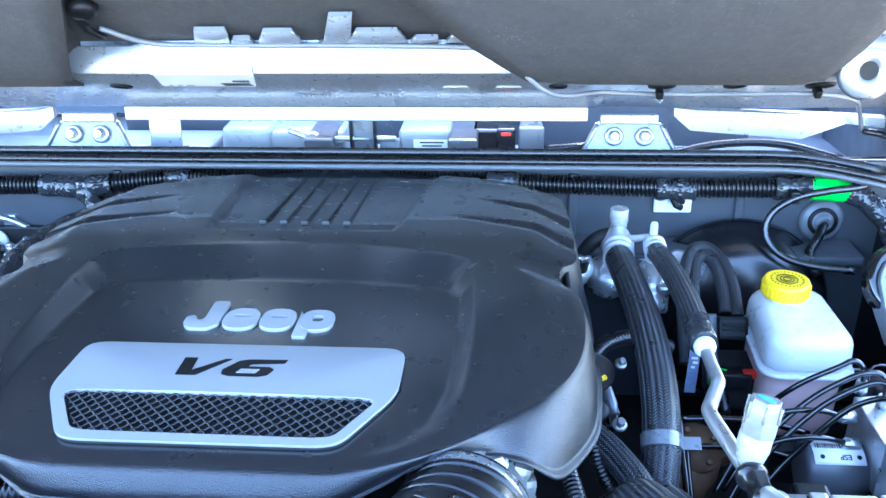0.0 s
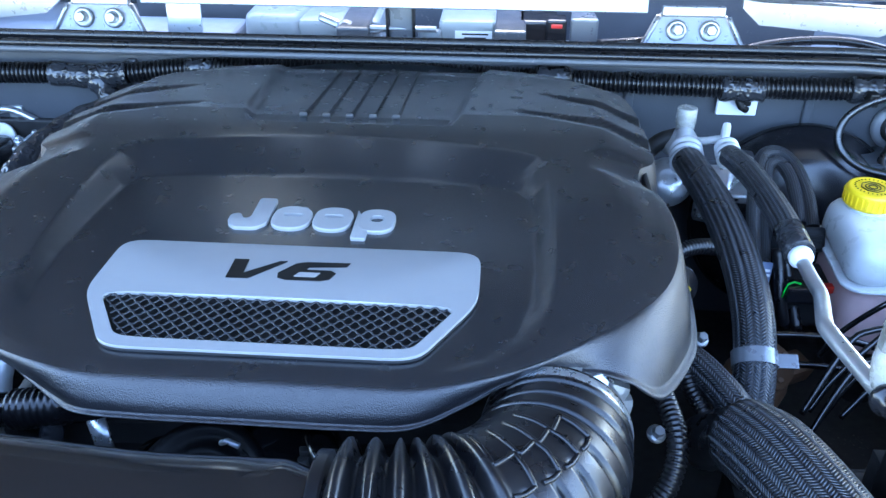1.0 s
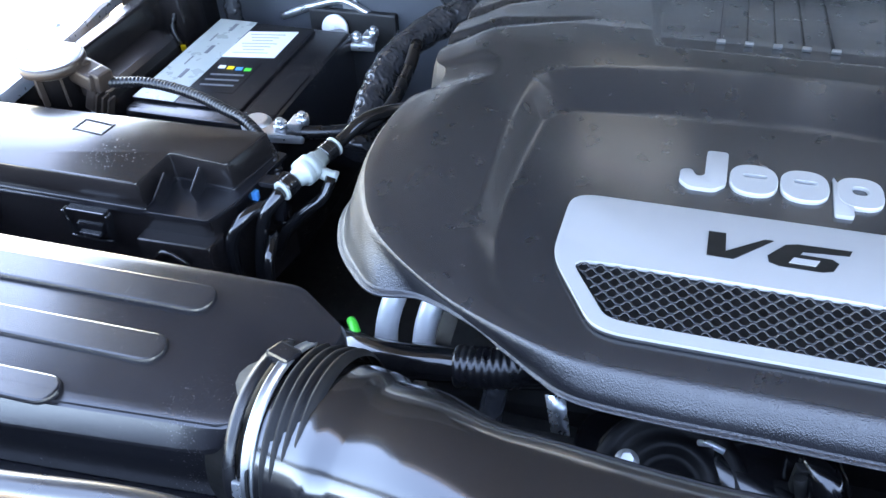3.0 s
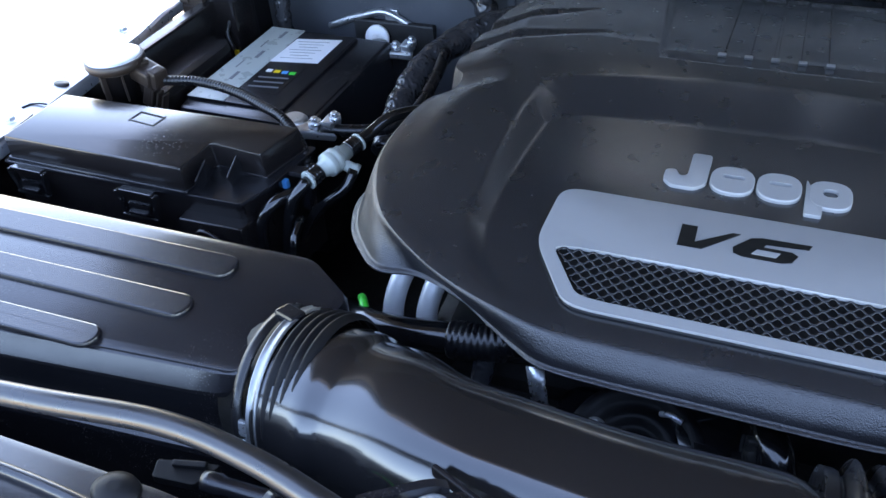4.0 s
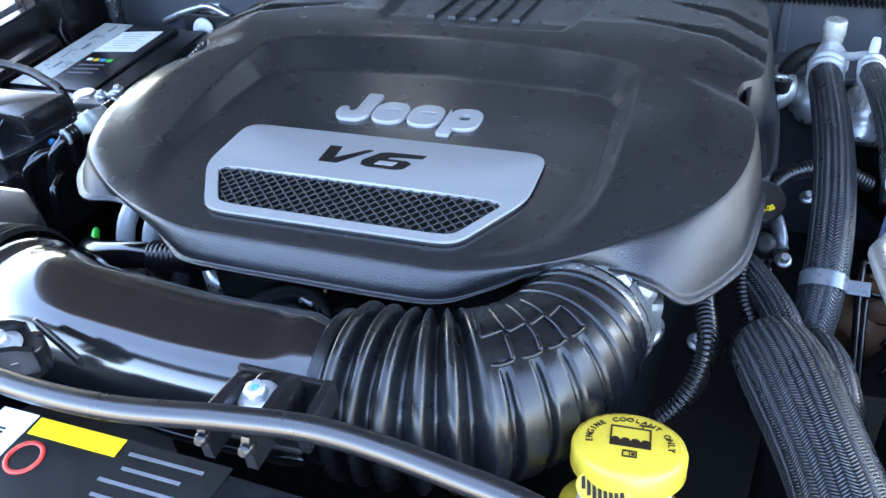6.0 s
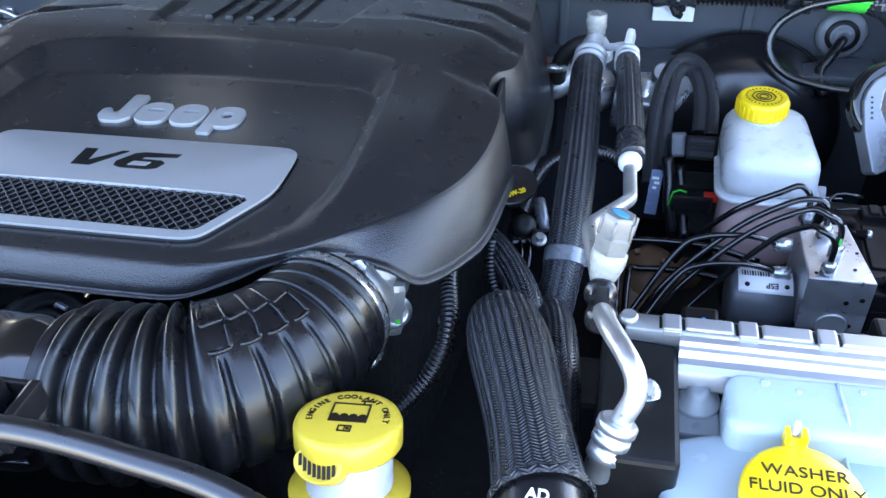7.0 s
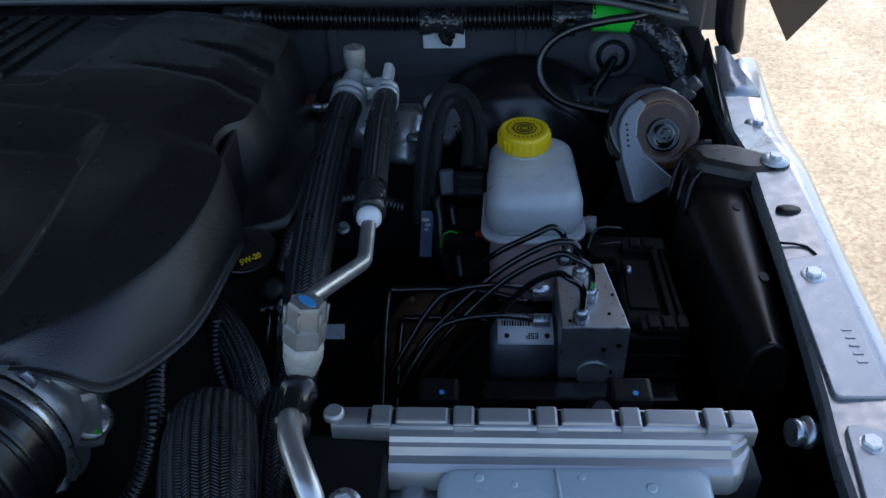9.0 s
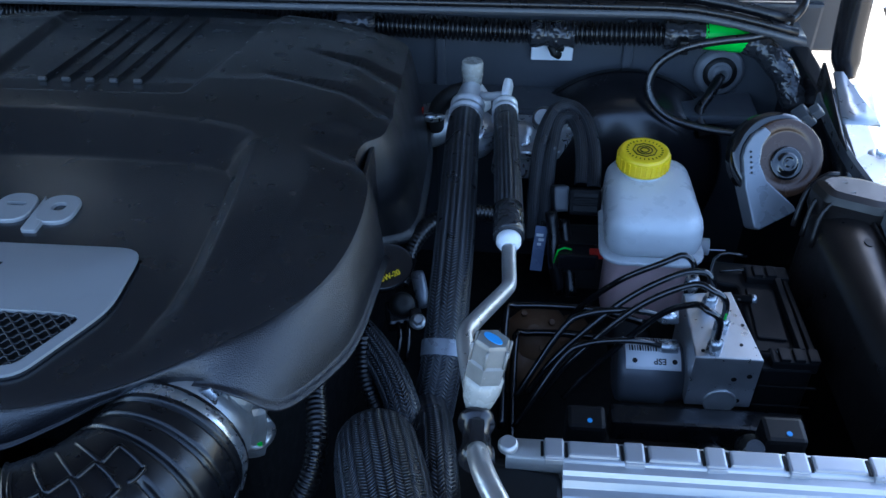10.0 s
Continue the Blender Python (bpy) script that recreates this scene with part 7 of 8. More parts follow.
part("body", merge(lathe([(0.022, 0), (0.022, 0.14)], 24, axis((0.515, 0.72, 0.965), (0, 1, 0))), box((0.465, 0.80, 1.02), (0.05, 0.05, 0.05), 0.006)), "dark", mc)
part("red_clip", box((0.476, 0.772, 1.047), (0.014, 0.008, 0.008), 0.001), "red", mc)
part("connector", box((0.458, 0.775, 1.040), (0.04, 0.022, 0.018), 0.003), "satin", mc)
part("green_wire", tube([(0.435, 0.77, 1.035), (0.440, 0.772, 1.052), (0.452, 0.773, 1.050)], 0.0010, 6), "green", mc)
part("tag", box((0.4205, 0.79, 1.036), (0.0120, 0.001, 0.050), 0, (-12, 4, 0)), "tag_blue", mc, "bluish label with pale bars")
for k in range(6):
    part("print_bar", box((0.4205 + 0.0018 * (k % 2), 0.7895 - 0.0017 + 0.0013 * k, 1.055 - 0.0068 * k), (0.007 - 0.0015 * (k % 3), 0.0012, 0.0026), 0, (-12, 4, 0)), "label", mc)
part("tag_lead", tube([(0.430, 0.80, 1.075), (0.434, 0.79, 1.055), (0.436, 0.775, 1.03), (0.444, 0.765, 1.0)], 0.006, 10), "rubber", mc)
bb = thing("brake_booster", (0.52, 0.97, 0.93), "large black brake booster drum on the firewall", "brake booster")
part("drum", lathe([(0.115, 0), (0.125, 0.006), (0.125, 0.014), (0.115, 0.020), (0.112, 0.05), (0.09, 0.066), (0.04, 0.072)], 56, axis((0.52, 1.03, 0.985), (0, -1, 0.12))), "satin", bb)
part("rim", lathe([(0.126, 0.004), (0.129, 0.008), (0.126, 0.012)], 56, axis((0.52, 1.03, 0.985), (0, -1, 0.12)), (False, False)), "gloss", bb)

# anti-lock brake unit
ab2 = thing("brake_control_unit", (0.55, 0.63, 1.0), "aluminium brake hydraulic block with black electronics and pump motor", "brake unit")
part("block", prism([(0.5335, 0.583), (0.5840, 0.583), (0.5735, 0.660), (0.5335, 0.655)], 1.050, 1.104, 0.0012), "alu", ab2)
for x, z in ((0.566, 1.082), (0.577, 1.086), (0.573, 1.058)):
    part("drill_hole", lathe([(0.0021, 0), (0.0021, 0.0006)], 14, axis((x, 0.5828, z), (0, -1, 0))), "ink", ab2)
part("plug", lathe([(0.013, 0), (0.013, 0.0012), (0.011, 0.0016), (0.0105, 0.0008)], 28, axis((0.560, 0.583, 1.056), (0, -1, 0))), "alu_dark", ab2)
for x, y in ((0.575, 0.62), (0.578, 0.65), (0.54, 0.59), (0.57, 0.598)):
    part("drill_hole", lathe([(0.0014, 0), (0.0014, 0.0006)], 12, Matrix.Translation((x, y, 1.104))), "ink", ab2)
MY, MZ, MR = 0.6165, 1.0510, 0.0268
part("motor", lathe([(0.020, 0), (0.0250, 0.002), (0.0265, 0.006), (0.0265, 0.040), (0.0245, 0.041), (0.0245, 0.054)], 44, axis((0.481, MY, MZ), (1, 0, 0))), "bay", ab2, "dark grey pump motor")


def on_motor(x, a, h):
    """A point on the motor's case: along it, degrees from its top towards the back, and height above it."""
    return Vector((x, MY + (MR + h) * math.sin(radians(a)), MZ + (MR + h) * math.cos(radians(a))))


arc = [on_motor(0, -42 + 8 * k, 0.0) for k in range(12)]
ml = part("motor_label", loft([[p + Vector((x, 0, 0)) for p in arc] + [on_motor(x, 46 - 8 * k, -0.0008) for k in range(12)] for x in (0.4870, 0.5305)]), "label", ab2, "white label with a bar code")
for k in range(18):
    for a, w in ((26, 0.0062), (-2, 0.0055)):
        part("bar_code", box(on_motor(0.4905 + 0.0021 * k, a, 0.0001), (0.0008 + 0.0006 * (k % 3 == 1), w, 0.0005), 0, (-a, 0, 0)), "ink", ml)
lettering("print", "ESP", 0.0050, Matrix.Translation(on_motor(0.514, -27, 0.0003)) @ pose(0, 0, 0, 27, 0, 0) @ pose(0, 0, 0, 0, 0, 180), "ink", ml, 0.0002, 0.0001)
for x in (0.494, 0.5255):
    part("symbol", lathe([(0.0021, 0), (0.0021, 0.0004)], 12, axis(on_motor(x, -27, 0.0), on_motor(0, -27, 1) - on_motor(0, -27, 0))), "ink", ml)
part("blue_mark", box(on_motor(0.508, 14, 0.0002), (0.004, 0.003, 0.0006), 0, (-14, 0, 0)), "blue", ml)
part("control_module", prism(rounded([(0.586, 0.590), (0.626, 0.590), (0.632, 0.612), (0.626, 0.715), (0.570, 0.720), (0.568, 0.690), (0.586, 0.686)], 0.004), 1.030, 1.088, 0.0025), "module", ab2, "black plastic electronics housing")
part("raised_cover", prism(rounded([(0.590, 0.622), (0.613, 0.620), (0.615, 0.680), (0.592, 0.682)], 0.002), 1.087, 1.0905, 0.001), "module", ab2)
part("edge_rail", prism(rounded([(0.6175, 0.606), (0.6225, 0.606), (0.6220, 0.690), (0.6165, 0.690)], 0.001), 1.087, 1.0955, 0.0012), "module", ab2)
part("edge_rail", prism(rounded([(0.6255, 0.606), (0.6300, 0.606), (0.6275, 0.690), (0.6240, 0.690)], 0.001), 1.085, 1.0935, 0.0012), "module", ab2)
for y, n in ((0.599, 3), (0.698, 2)):
    part("plug_shell", box((0.612, y, 1.089), (0.036, 0.016, 0.012), 0.002), "module", ab2)
    for k in range(n):
        part("plug_rib", box((0.604 + 0.011 * k, y - 0.001, 1.0955), (0.008, 0.013, 0.004), 0.001), "module", ab2)
part("back_loop", tube([(0.566, 0.700, 1.086), (0.572, 0.716, 1.094), (0.585, 0.722, 1.095), (0.600, 0.720, 1.093)], 0.0016, 6), "gloss", ab2)
part("back_loop", tube([(0.574, 0.702, 1.090), (0.590, 0.703, 1.092), (0.604, 0.702, 1.092)], 0.0014, 6), "gloss", ab2)
for k in range(2):
    part("case_seam", box((0.610, 0.5885, 1.070 - 0.022 * k), (0.044, 0.0016, 0.0016), 0.0004), "module", ab2)
for x, y in ((0.583, 0.602), (0.577, 0.666)):
    screw = part("screw", lathe([(0.0036, 0), (0.0036, 0.015), (0.0044, 0.0152), (0.0044, 0.0165)], 14, axis((x, y, 1.091), (1, 0, 0))), "module", ab2, "long dark screw with a bright end")
    part("screw_end", lathe([(0.0042, 0.0160), (0.0042, 0.0195), (0.0034, 0.0205)], 14, axis((x, y, 1.091), (1, 0, 0))), "zinc", screw)
part("mount", box((0.55, 0.570, 1.040), (0.15, 0.020, 0.022), 0.003), "rubber", ab2)
part("mount_bush", lathe([(0.013, 0), (0.013, 0.010), (0.008, 0.012)], 22, axis((0.555, 0.555, 1.02), (0, -0.6, 0.8))), "rubber", ab2)
LINES = [((0.548, 0.590), ((0.529, 0.604, 1.138), (0.507, 0.613, 1.116), (0.470, 0.612, 1.066), (0.44, 0.60, 1.03))),
         ((0.557, 0.614), ((0.530, 0.624, 1.140), (0.490, 0.621, 1.115), (0.443, 0.604, 1.070), (0.42, 0.59, 1.04))),
         ((0.552, 0.640), ((0.520, 0.640, 1.135), (0.481, 0.632, 1.111), (0.433, 0.610, 1.070), (0.41, 0.595, 1.04))),
         ((0.541, 0.662), ((0.517, 0.662, 1.131), (0.483, 0.662, 1.109), (0.454, 0.669, 1.070), (0.44, 0.67, 1.04)))]
for (x, y), pts in LINES:
    bl = part("brake_line", tube([(x, y, 1.104), (x, y, 1.128 - (y - 0.59) * 0.09), (x - 0.003, y + 0.001, 1.138 - (y - 0.59) * 0.09), (x - 0.011, y + 0.003, 1.1425 - (y - 0.59) * 0.09), *pts], 0.0026, 10, 0.003), "gloss", ab2, "thin black brake line")
    part("nut", lathe([(0.0062, 0), (0.0062, 0.010), (0.0045, 0.013)], 6, Matrix.Translation((x, y, 1.1035))), "zinc", bl)
part("green_mark", box((0.5572, 0.6112, 1.1205), (0.0016, 0.0012, 0.006), 0.0003), "green", ab2)
for y, z in ((0.634, 1.096), (0.616, 1.080)):
    part("side_nut", lathe([(0.006, 0), (0.006, 0.012), (0.004, 0.015)], 6, axis((0.528, y, z), (-1, 0, 0))), "zinc", ab2)
    part("side_line", tube([(0.520, y, z), (0.49, y - 0.006, z + 0.011), (0.455, y - 0.010, z + 0.009), (0.435, y - 0.018, z - 0.002), (0.40, y - 0.05, z - 0.05)], 0.0026, 8, 0.005), "gloss", ab2)
for z, x0 in ((1.035, 0.39), (1.0, 0.40)):
    single("frame_line", tube([(x0, 0.60, z - 0.05), (x0, 0.69, z), (x0 + 0.01, 0.705, z), (0.47, 0.705, z), (0.52, 0.70, z - 0.01)], 0.0035, 8), "gloss", (x0, 0.68, 0.95), "thin black brake pipe low in the bay", "brake pipe", "low brake pipes")

# horn
hn = thing("horn", (0.632, 0.80, 1.06), "round black snail horn with a metal face in its reflection's brown", "horn")
hd = Vector((0.15, -0.80, 0.55)).normalized()
hm = axis((0.634, 0.800, 1.146), hd) @ Matrix.Scale(0.79, 4)
part("shell", lathe([(0.030, -0.034), (0.048, -0.029), (0.052, -0.022), (0.0505, -0.019), (0.053, -0.016), (0.0515, -0.012), (0.053, -0.009), (0.052, -0.002), (0.047, 0.001)], 48, hm @ Matrix.Translation((-0.004, 0.002, 0))), "gloss", hn)
# glossy dark disc, coloured with its brown reflection
part("face", lathe([(0.046, -0.004), (0.0455, 0.0052), (0.044, 0.0062), (0.033, 0.0066), (0.0325, 0.0060), (0.029, 0.0060)], 48, hm @ Matrix.Translation((0.004, 0.0, 0))), "horn_face", hn, "dark metal face disc, brown reflection in its colour")
part("inner_disc", lathe([(0.0195, 0.004), (0.0195, 0.0085), (0.0165, 0.0095), (0.014, 0.0078), (0.0115, 0.0120), (0.0065, 0.013), (0.005, 0.010), (0.0035, 0.0145)], 40, hm @ Matrix.Translation((0.004, -0.006, 0))), "gloss", hn)
flare = prism([(-0.047, 0.006), (-0.046, -0.030), (-0.037, -0.078), (-0.031, -0.081), (0.014, -0.062), (0.012, -0.056), (-0.004, -0.040), (-0.020, -0.024), (-0.027, -0.004), (-0.023, 0.016), (-0.012, 0.030), (-0.020, 0.038), (-0.034, 0.030), (-0.043, 0.018)], -0.022, 0.0075, 0.002, 0.002)
flare.transform(hm)
part("flare", flare, "horn_grey", hn, "grey snail-shaped outlet")
for k in range(5):
    q = hm @ Vector((-0.038, 0.010 - 0.006 * k, 0.0077))
    part("print_bar", lathe([(0.0012, 0), (0.0012, 0.0004)], 6, axis(q, hd)), "ink", hn)
part("bracket", box((0.668, 0.835, 1.135), (0.03, 0.006, 0.03), 0.002, (30, -20, -20)), "satin", hn)
part("plug", merge(box((0.668, 0.862, 1.155), (0.020, 0.016, 0.014), 0.002, (20, 40, 25)), box((0.676, 0.856, 1.165), (0.012, 0.010, 0.010), 0.002, (20, 40, 25)), box((0.662, 0.852, 1.150), (0.006, 0.008, 0.014), 0.001, (20, 40, 25))), "bay", hn, "grey plug")

# splash shield beside the right fender
ss = thing("splash_shield", (0.655, 0.63, 1.0), "dark moulded plastic shield bolted to the fender", "splash shield")
rings = []
for f in [k / 30 for k in range(31)]:
    y = 0.760 - 0.234 * f
    r = 0.024 * smoothstep(-0.02, 0.12, f) + 0.003
    cx, cz, wide = 0.681 - 0.018 * f, 1.120, 1.36 - 0.90 * f
    ring = []
    for j in range(18):
        a = math.pi * j / 17
        rr = r * 1.0
        ring.append(Vector((cx - rr * wide * math.cos(a), y, cz + rr * 0.95 * math.sin(a) - (0.06 if j in (0, 17) else 0))))
    rings.append(ring)
smooth_auto(part("body", loft(rings, (False, True), False), "splash", ss), 60)
part("end_lip", tube([(0.6500, 0.5245, 1.100), (0.6515, 0.5245, 1.128), (0.6580, 0.5245, 1.1425), (0.6660, 0.5245, 1.1435), (0.6735, 0.5245, 1.130), (0.6755, 0.5245, 1.100)], 0.0024, 8), "splash", ss)
part("arm", merge(prism([(0.652, 0.720), (0.690, 0.704), (0.712, 0.705), (0.726, 0.713), (0.729, 0.726), (0.716, 0.737), (0.69, 0.752), (0.660, 0.757), (0.644, 0.745)], 1.130, 1.1625, 0.009, 0.006)), "splash", ss)
for f in (0.0, 0.012, 0.024):
    part("ridge", tube([(0.637 + f * 0.3, 0.735 - f * 1.2, 1.118), (0.645 + f * 0.2, 0.748 - f * 1.3, 1.146), (0.660 + f * 0.2, 0.755 - f * 1.3, 1.159), (0.670 + f * 0.2, 0.754 - f * 1.2, 1.1610)], 0.0022, 8), "splash", ss)
part("web", box((0.690, 0.690, 1.136), (0.0025, 0.045, 0.018), 0.001, (8, 0, 8)), "splash", ss)
for p in ((0.676, 0.679, 1.1442), (0.674, 0.592, 1.1440)):
    part("hole", lathe([(0.0042, 0), (0.0042, 0.0022)], 16, axis(p, (0.1, 0, 1)) @ Matrix.Diagonal((1.2, 0.8, 1, 1))), "ink", ss)
lt = thing("headlamp_housing", (0.66, 0.36, 1.05), "ribbed black plastic headlamp housing behind the fender", "headlamp housing")
part("shell", prism([(0.606, 0.25), (0.690, 0.25), (0.690, 0.402), (0.618, 0.402)], 1.04, 1.158, 0.012, 0.012), "satin", lt)
for k in range(5):
    part("rib", tube([(0.620, 0.388 - 0.018 * k, 1.154), (0.65, 0.390 - 0.018 * k, 1.161), (0.688, 0.388 - 0.018 * k, 1.158)], 0.0035, 8), "satin", lt)
single("adjuster_bolt", merge(lathe([(0.008, 0), (0.008, 0.014), (0.0095, 0.015), (0.0095, 0.022)], 20, axis((0.672, 0.456, 1.139), (-1, -0.1, 0.15)) @ Matrix.Scale(0.85, 4)), bolt((0.664, 0.455, 1.141), (-1, -0.1, 0.15), 0.006)), "zinc", (0.65, 0.45, 1.12), "bright bolt and nut beside the fender", "bolt")

# radiator end tank
rad = thing("radiator", (0.51, 0.425, 1.0), "aluminium radiator end tank with crimped tabs along its edge", "radiator")
TANK = [(0.414, 1.146), (0.405, 1.149), (0.4025, 1.153), (0.4025, 1.160), (0.4045, 1.1655), (0.408, 1.168), (0.4130, 1.1685), (0.4150, 1.1730), (0.4175, 1.1738), (0.4190, 1.1765), (0.4215, 1.1770), (0.434, 1.1770), (0.437, 1.175), (0.442, 1.12)]
smooth_auto(part("tank", strip(TANK, 0.424, 0.6045, 2), "rad_alu", rad), 24)
ends = [[Vector((x, y + (0.440 - y) * k, z - 0.0035 * k * (z > 1.16))) for y, z in TANK] for x, k in ((0.6045, 0.0), (0.6085, 0.06), (0.6130, 0.22), (0.6170, 0.45), (0.6200, 0.70), (0.6212, 0.85))]
smooth_auto(part("tank_end", loft(ends, (False, True)), "rad_alu", rad), 30)
part("gasket_rail", strip([(0.4235, 1.1665), (0.4235, 1.1780), (0.4245, 1.1790), (0.4370, 1.1790), (0.4380, 1.1780), (0.4380, 1.1665)], 0.392, 0.6195, 2), "rad_alu", rad)
for k in range(5):
    x = 0.419 + 0.0448 * k
    part("crimp_tab", merge(box((x, 0.4305, 1.1792), (0.0112, 0.0138, 0.0045), 0.0014), box((x, 0.4237, 1.1780), (0.0110, 0.0022, 0.0045), 0.0008)), "rad_alu", rad)
    w = 0.0286 if k < 4 else 0.0130
    part("rail_ridge", box((x + 0.0078 + w / 2, 0.4312, 1.1790), (w, 0.0105, 0.0042), 0.0016), "rad_alu", rad)
    # black bars for the shade in the notches at each tab
    for sx in (-0.0068, 0.0068):
        part("notch_shade", box((x + sx, 0.4305, 1.1793), (0.0016, 0.0100, 0.0012), 0), "ink", rad)
part("tank_boss", lathe([(0.0058, 0), (0.0058, 0.003), (0.0045, 0.005)], 20, Matrix.Translation((0.393, 0.431, 1.1785))), "rad_alu", rad)
part("side_bracket", prism([(0.378, 0.330), (0.424, 0.330), (0.424, 0.422), (0.378, 0.428)], 1.05, 1.169, 0.003, 0.004), "ink", rad, "black side bracket")
part("bracket_bolt", bolt((0.404, 0.380, 1.1685), (0.0, -0.4, 0.9), 0.006), "zinc", rad)
part("core", strip([(0.415, 0.85), (0.415, 1.15), (0.44, 1.15), (0.44, 0.85)], 0.38, 0.625, 2), "dark", rad)
for x, y, z in ((0.448, 0.499, 1.124), (0.566, 0.475, 1.151)):
    single("relay_block", box((x - 0.002, y + 0.004, (z + 1.06) / 2), (0.026, 0.020, z - 1.06), 0.003), "module", (x - 0.004, y + 0.004, 1.06), "black plastic plug behind the radiator", "connector", "plugs behind the radiator")
    single("blue_dot", lathe([(0.0018, 0), (0.0018, 0.0008)], 12, Matrix.Translation((x, y, z - 0.0002))), "blue", (x, y, z), "blue mark on the black plug", "mark", "blue marks")
single("front_crossmember", box((0.50, 0.488, 0.94), (0.36, 0.05, 0.244), 0.006), "ink", (0.50, 0.488, 0.818), "black crossmember behind the radiator", "crossmember")
single("rubber_mount", lathe([(0.016, 0), (0.016, 0.008), (0.010, 0.012), (0.009, 0.02)], 24, axis((0.546, 0.475, 1.132), (0, -0.5, 0.85)) @ Matrix.Scale(0.65, 4)), "rubber", (0.546, 0.475, 1.13), "black rubber mount behind the radiator", "mount")

# washer fluid bottle
wb2 = thing("washer_bottle", (0.52, 0.33, 1.0), "translucent bluish washer fluid bottle with a yellow cap", "bottle")
smooth_auto(part("upper", prism([(0.449, 0.362), (0.592, 0.366), (0.592, 0.410), (0.451, 0.406)], 1.05, 1.170, 0.006, 0.010, 1.0, 3), "washer", wb2), 60)
smooth_auto(part("body", prism([(0.414, 0.22), (0.61, 0.22), (0.605, 0.374), (0.450, 0.378), (0.416, 0.366)], 1.0, 1.150, 0.008, 0.012, 1.0, 3), "washer", wb2), 60)
for x, y, r in ((0.472, 0.398, 0.0028), (0.49, 0.394, 0.002), (0.525, 0.399, 0.002), (0.56, 0.393, 0.003)):
    part("dimple", lathe([(r, 0), (r * 1.0, 0.0006), (r * 0.6, 0.0009)], 14, Matrix.Translation((x, y, 1.1698))), "washer", wb2)
for k in range(18):
    part("droplet", lathe([(0.0022, 0), (0.0018, 0.0008), (0.0006, 0.0012)], 12, Matrix.Translation((0.522 + 0.0045 * k + 0.004 * math.sin(k * 3), 0.345 + 0.012 * math.sin(k * 5), 1.1498)) @ Matrix.Diagonal((0.7 + 0.3 * (k % 3), 0.7 + 0.15 * (k % 4), 0.8, 1))), "washer", wb2)
part("mould_line", tube([(0.512, 0.404, 1.170), (0.514, 0.372, 1.169), (0.515, 0.360, 1.152), (0.518, 0.25, 1.1505)], 0.0012, 6), "washer", wb2)
part("mount_nut", merge(lathe([(0.0135, -0.004), (0.0140, 0), (0.0135, 0.0015), (0.0105, 0.002), (0.0100, 0.0045), (0.0070, 0.0050), (0.0065, 0.0085), (0.003, 0.0095)], 28, Matrix.Translation((0.437, 0.400, 1.147))), box((0.437, 0.390, 1.142), (0.026, 0.030, 0.006), 0.002)), "pale_grey", wb2, "grey mounting stud")
part("blue_pad", box((0.437, 0.374, 1.128), (0.030, 0.030, 0.012), 0.002), mat("blue_plastic", (0.05, 0.16, 0.28), 0.4), wb2)
wc = part("cap", lathe([(0.0285, -0.012), (0.0300, -0.010), (0.0300, 0.0), (0.0315, 0.001), (0.0315, 0.006), (0.0295, 0.0085), (0.02, 0.0095), (0.004, 0.0095)], 48, axis((0.485, 0.324, 1.160), (0, -0.10, 1))), "yellow", wb2, "yellow cap with raised black print")
part("cap_hinge", merge(box((0.484, 0.354, 1.167), (0.012, 0.012, 0.008), 0.002), box((0.4795, 0.3585, 1.171), (0.003, 0.008, 0.010), 0.001), box((0.4885, 0.3585, 1.171), (0.003, 0.008, 0.010), 0.001)), "yellow", wc)
part("hinge_pin", box((0.484, 0.362, 1.174), (0.0032, 0.004, 0.014), 0.001, (15, 0, 0)), "label", wc)
fm = Matrix.Translation((0.485, 0.324, 1.160)) @ pose(0, 0, 0, 5.7, 0, 0)
lettering("print", "WASHER", 0.0066, fm @ Matrix.Translation((0.001, 0.0125, 0.0098)), "brown_ink", wc, 0.0003, 0.0, 0, 1.05, width=0.043)
lettering("print", "FLUID ONLY", 0.0066, fm @ Matrix.Translation((0.001, 0.0025, 0.0098)), "brown_ink", wc, 0.0003, 0.0, 0, 1.0, width=0.0565)
part("symbol", merge(*[tube([fm @ Vector((-0.014 + 0.007 * k, -0.013, 0.0098)), fm @ Vector((-0.0105 + 0.007 * k, -0.0105, 0.0098)), fm @ Vector((-0.007 + 0.007 * k, -0.013, 0.0098))], 0.0006, 5, 0.002) for k in range(3)]), "brown_ink", wc)
part("symbol", tube([fm @ Vector((-0.016, -0.020, 0.0098)), fm @ Vector((0, -0.0155, 0.0098)), fm @ Vector((0.016, -0.020, 0.0098))], 0.0008, 5, 0.002), "brown_ink", wc)

# coolant bottle
cb = thing("coolant_bottle", (0.238, 0.325, 1.0), "coolant bottle neck with a yellow pressure cap", "coolant bottle")
cmx = pose(0.238, 0.331, 1.149, -17.5, 0, 0)
part("neck", lathe([(0.032, -0.06), (0.026, -0.025), (0.026, 0.004)], 36, cmx), "white", cb)
part("flange", lathe([(0.0345, -0.034), (0.0365, -0.032), (0.0365, -0.028), (0.030, -0.026), (0.026, -0.026)], 48, cmx, (False, False)), "pale_yellow", cb, "yellow lower ring")
part("tank", prism([(0.16, 0.16), (0.33, 0.16), (0.33, 0.29), (0.27, 0.36), (0.20, 0.36), (0.16, 0.29)], 1.0, 1.085, 0.02, 0.02), "satin", cb)
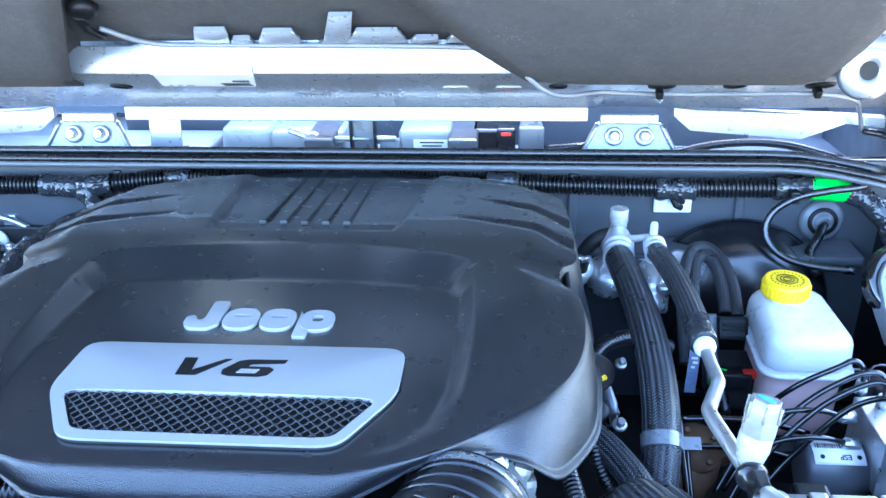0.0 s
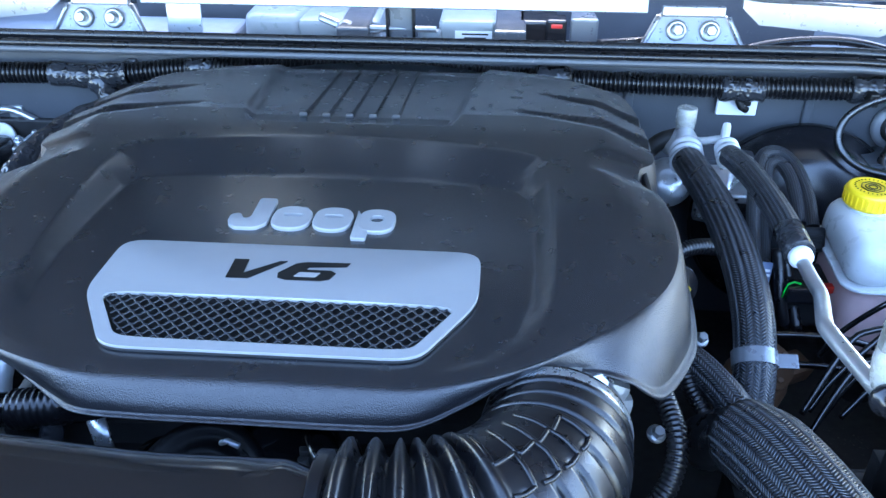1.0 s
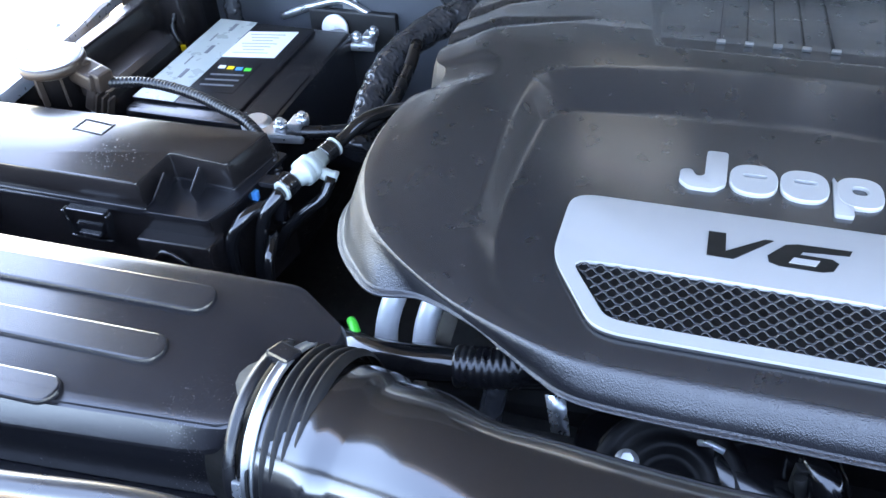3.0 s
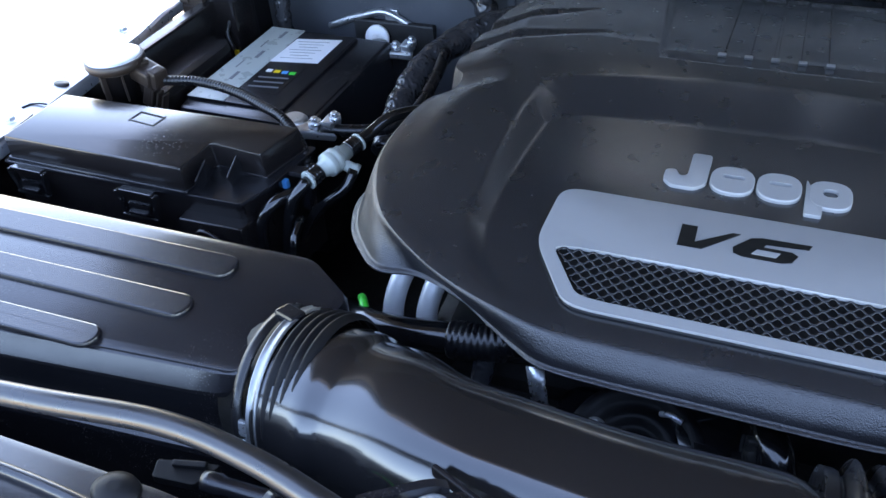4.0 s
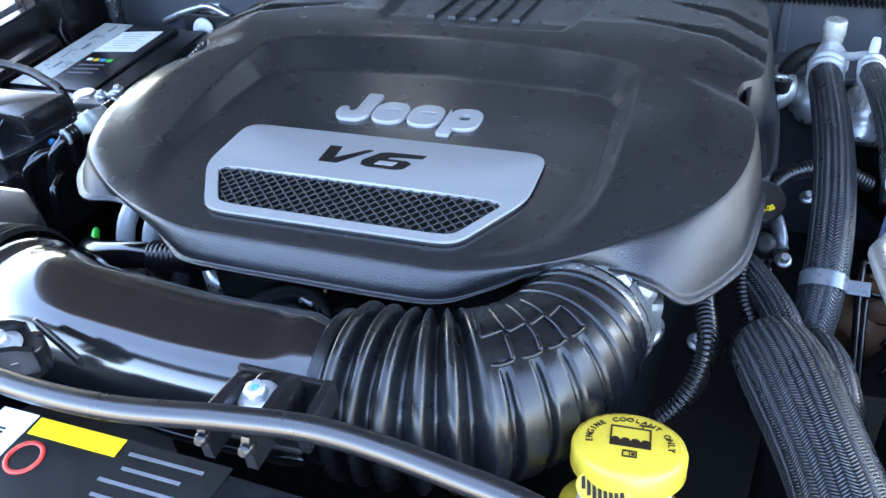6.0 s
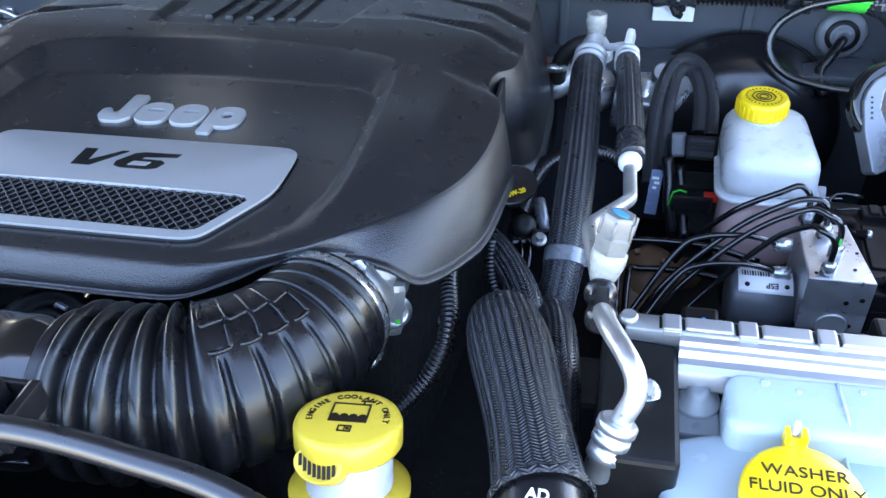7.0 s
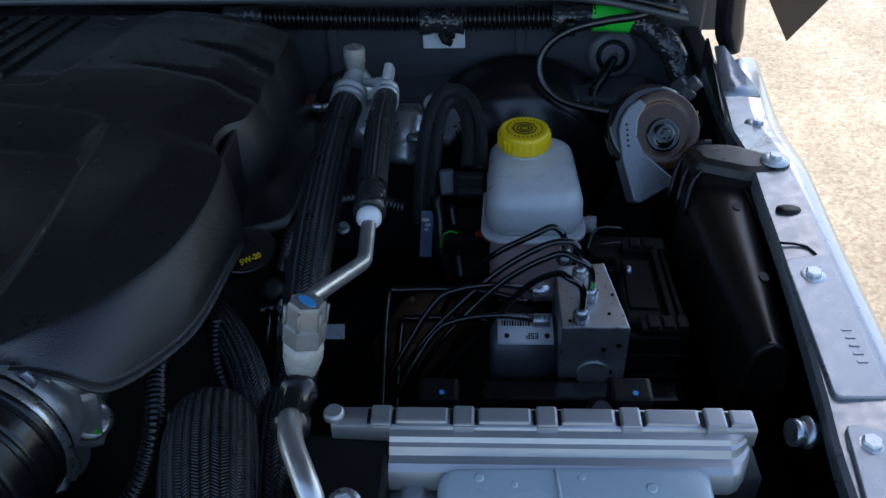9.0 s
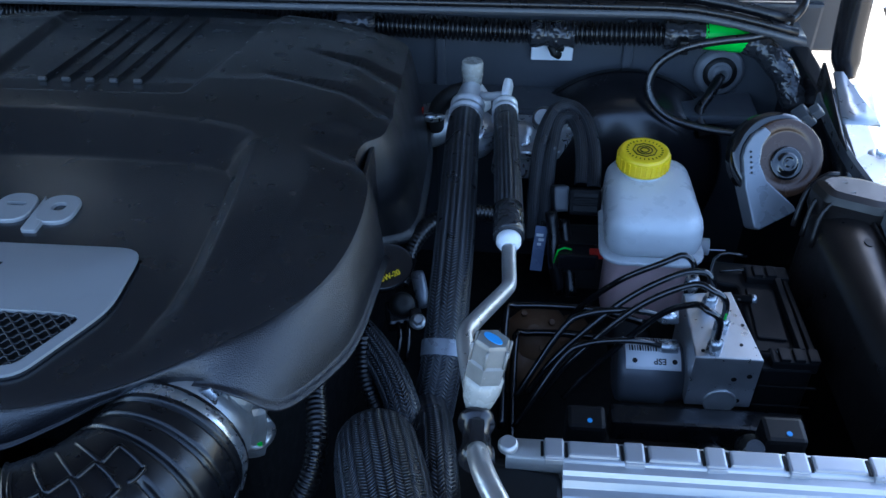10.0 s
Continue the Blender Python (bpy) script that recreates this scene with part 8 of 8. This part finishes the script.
ccap = part("cap", lathe([(0.0305, 0.001), (0.0318, 0.003), (0.0318, 0.014), (0.0305, 0.0172), (0.027, 0.018), (0.004, 0.018)], 56, cmx), "pale_yellow", cb, "yellow cap with black print and a thumb grip")
gm = cmx @ pose(-0.0085, -0.0300, 0.0045, 0, 0, -16) @ pose(0, 0, 0, 50, 0, 0)
part("grip", lathe([(0.0120, -0.014), (0.0150, -0.010), (0.0158, -0.002), (0.0152, 0.0008), (0.0140, 0.0012), (0.0128, 0.0002), (0.004, 0.0002)], 44, gm @ Matrix.Diagonal((1.0, 0.66, 1, 1))), "pale_yellow", ccap, "yellow thumb grip")
for k in range(8):
    x = -0.0112 + 0.0032 * k
    h = 0.66 * math.sqrt(0.0126 ** 2 - x * x) * 1.75
    bm = box((0, 0, 0), (0.0020, h, 0.0008), 0.0002)
    bm.transform(gm @ pose(x, 0, 0.0005, 0, 0, 22))
    part("grip_stripe", bm, "brown_ink", ccap)
txt = "ENGINE COOLANT ONLY"
for k, ch in enumerate(txt):
    if ch != " ":
        a = radians(196 - 196 * k / (len(txt) - 1))
        lettering("letter", ch, 0.0040, cmx @ pose(0.0222 * math.cos(a), 0.0222 * math.sin(a), 0.0183, 0, 0, math.degrees(a) - 90), "brown_ink", ccap, 0.0003, 0.0)
cs = cmx @ pose(0.0, 0.0012, 0.0183, 0, 0, 6)


def flat_bar(x, y, w, h):
    bm = box((0, 0, 0), (w, h, 0.0006), 0)
    bm.transform(cs @ Matrix.Translation((x, y, 0)))
    return bm


part("symbol", merge(flat_bar(0, -0.0032, 0.0225, 0.0058), flat_bar(-0.0108, 0.006, 0.0010, 0.0135), flat_bar(0.0108, 0.006, 0.0010, 0.0135), flat_bar(0, 0.0130, 0.0225, 0.0010), flat_bar(0.0065, 0.0150, 0.0010, 0.004), flat_bar(0.0085, 0.0168, 0.0085, 0.0011), *[lathe([(0.0024, 0), (0.0024, 0.0006)], 14, cs @ Matrix.Translation((-0.0082 + 0.0055 * k, -0.0004, -0.0003))) for k in range(4)]), "brown_ink", ccap)
part("symbol", merge(flat_bar(-0.0036, -0.0130, 0.0008, 0.0055), flat_bar(0.0036, -0.0130, 0.0008, 0.0055), flat_bar(0, -0.0130, 0.0006, 0.0055), flat_bar(0, -0.0156, 0.0078, 0.0008), flat_bar(0, -0.0104, 0.0078, 0.0008), flat_bar(0.0018, -0.0124, 0.0020, 0.0005), flat_bar(0.0018, -0.0136, 0.0020, 0.0005)), "brown_ink", ccap)
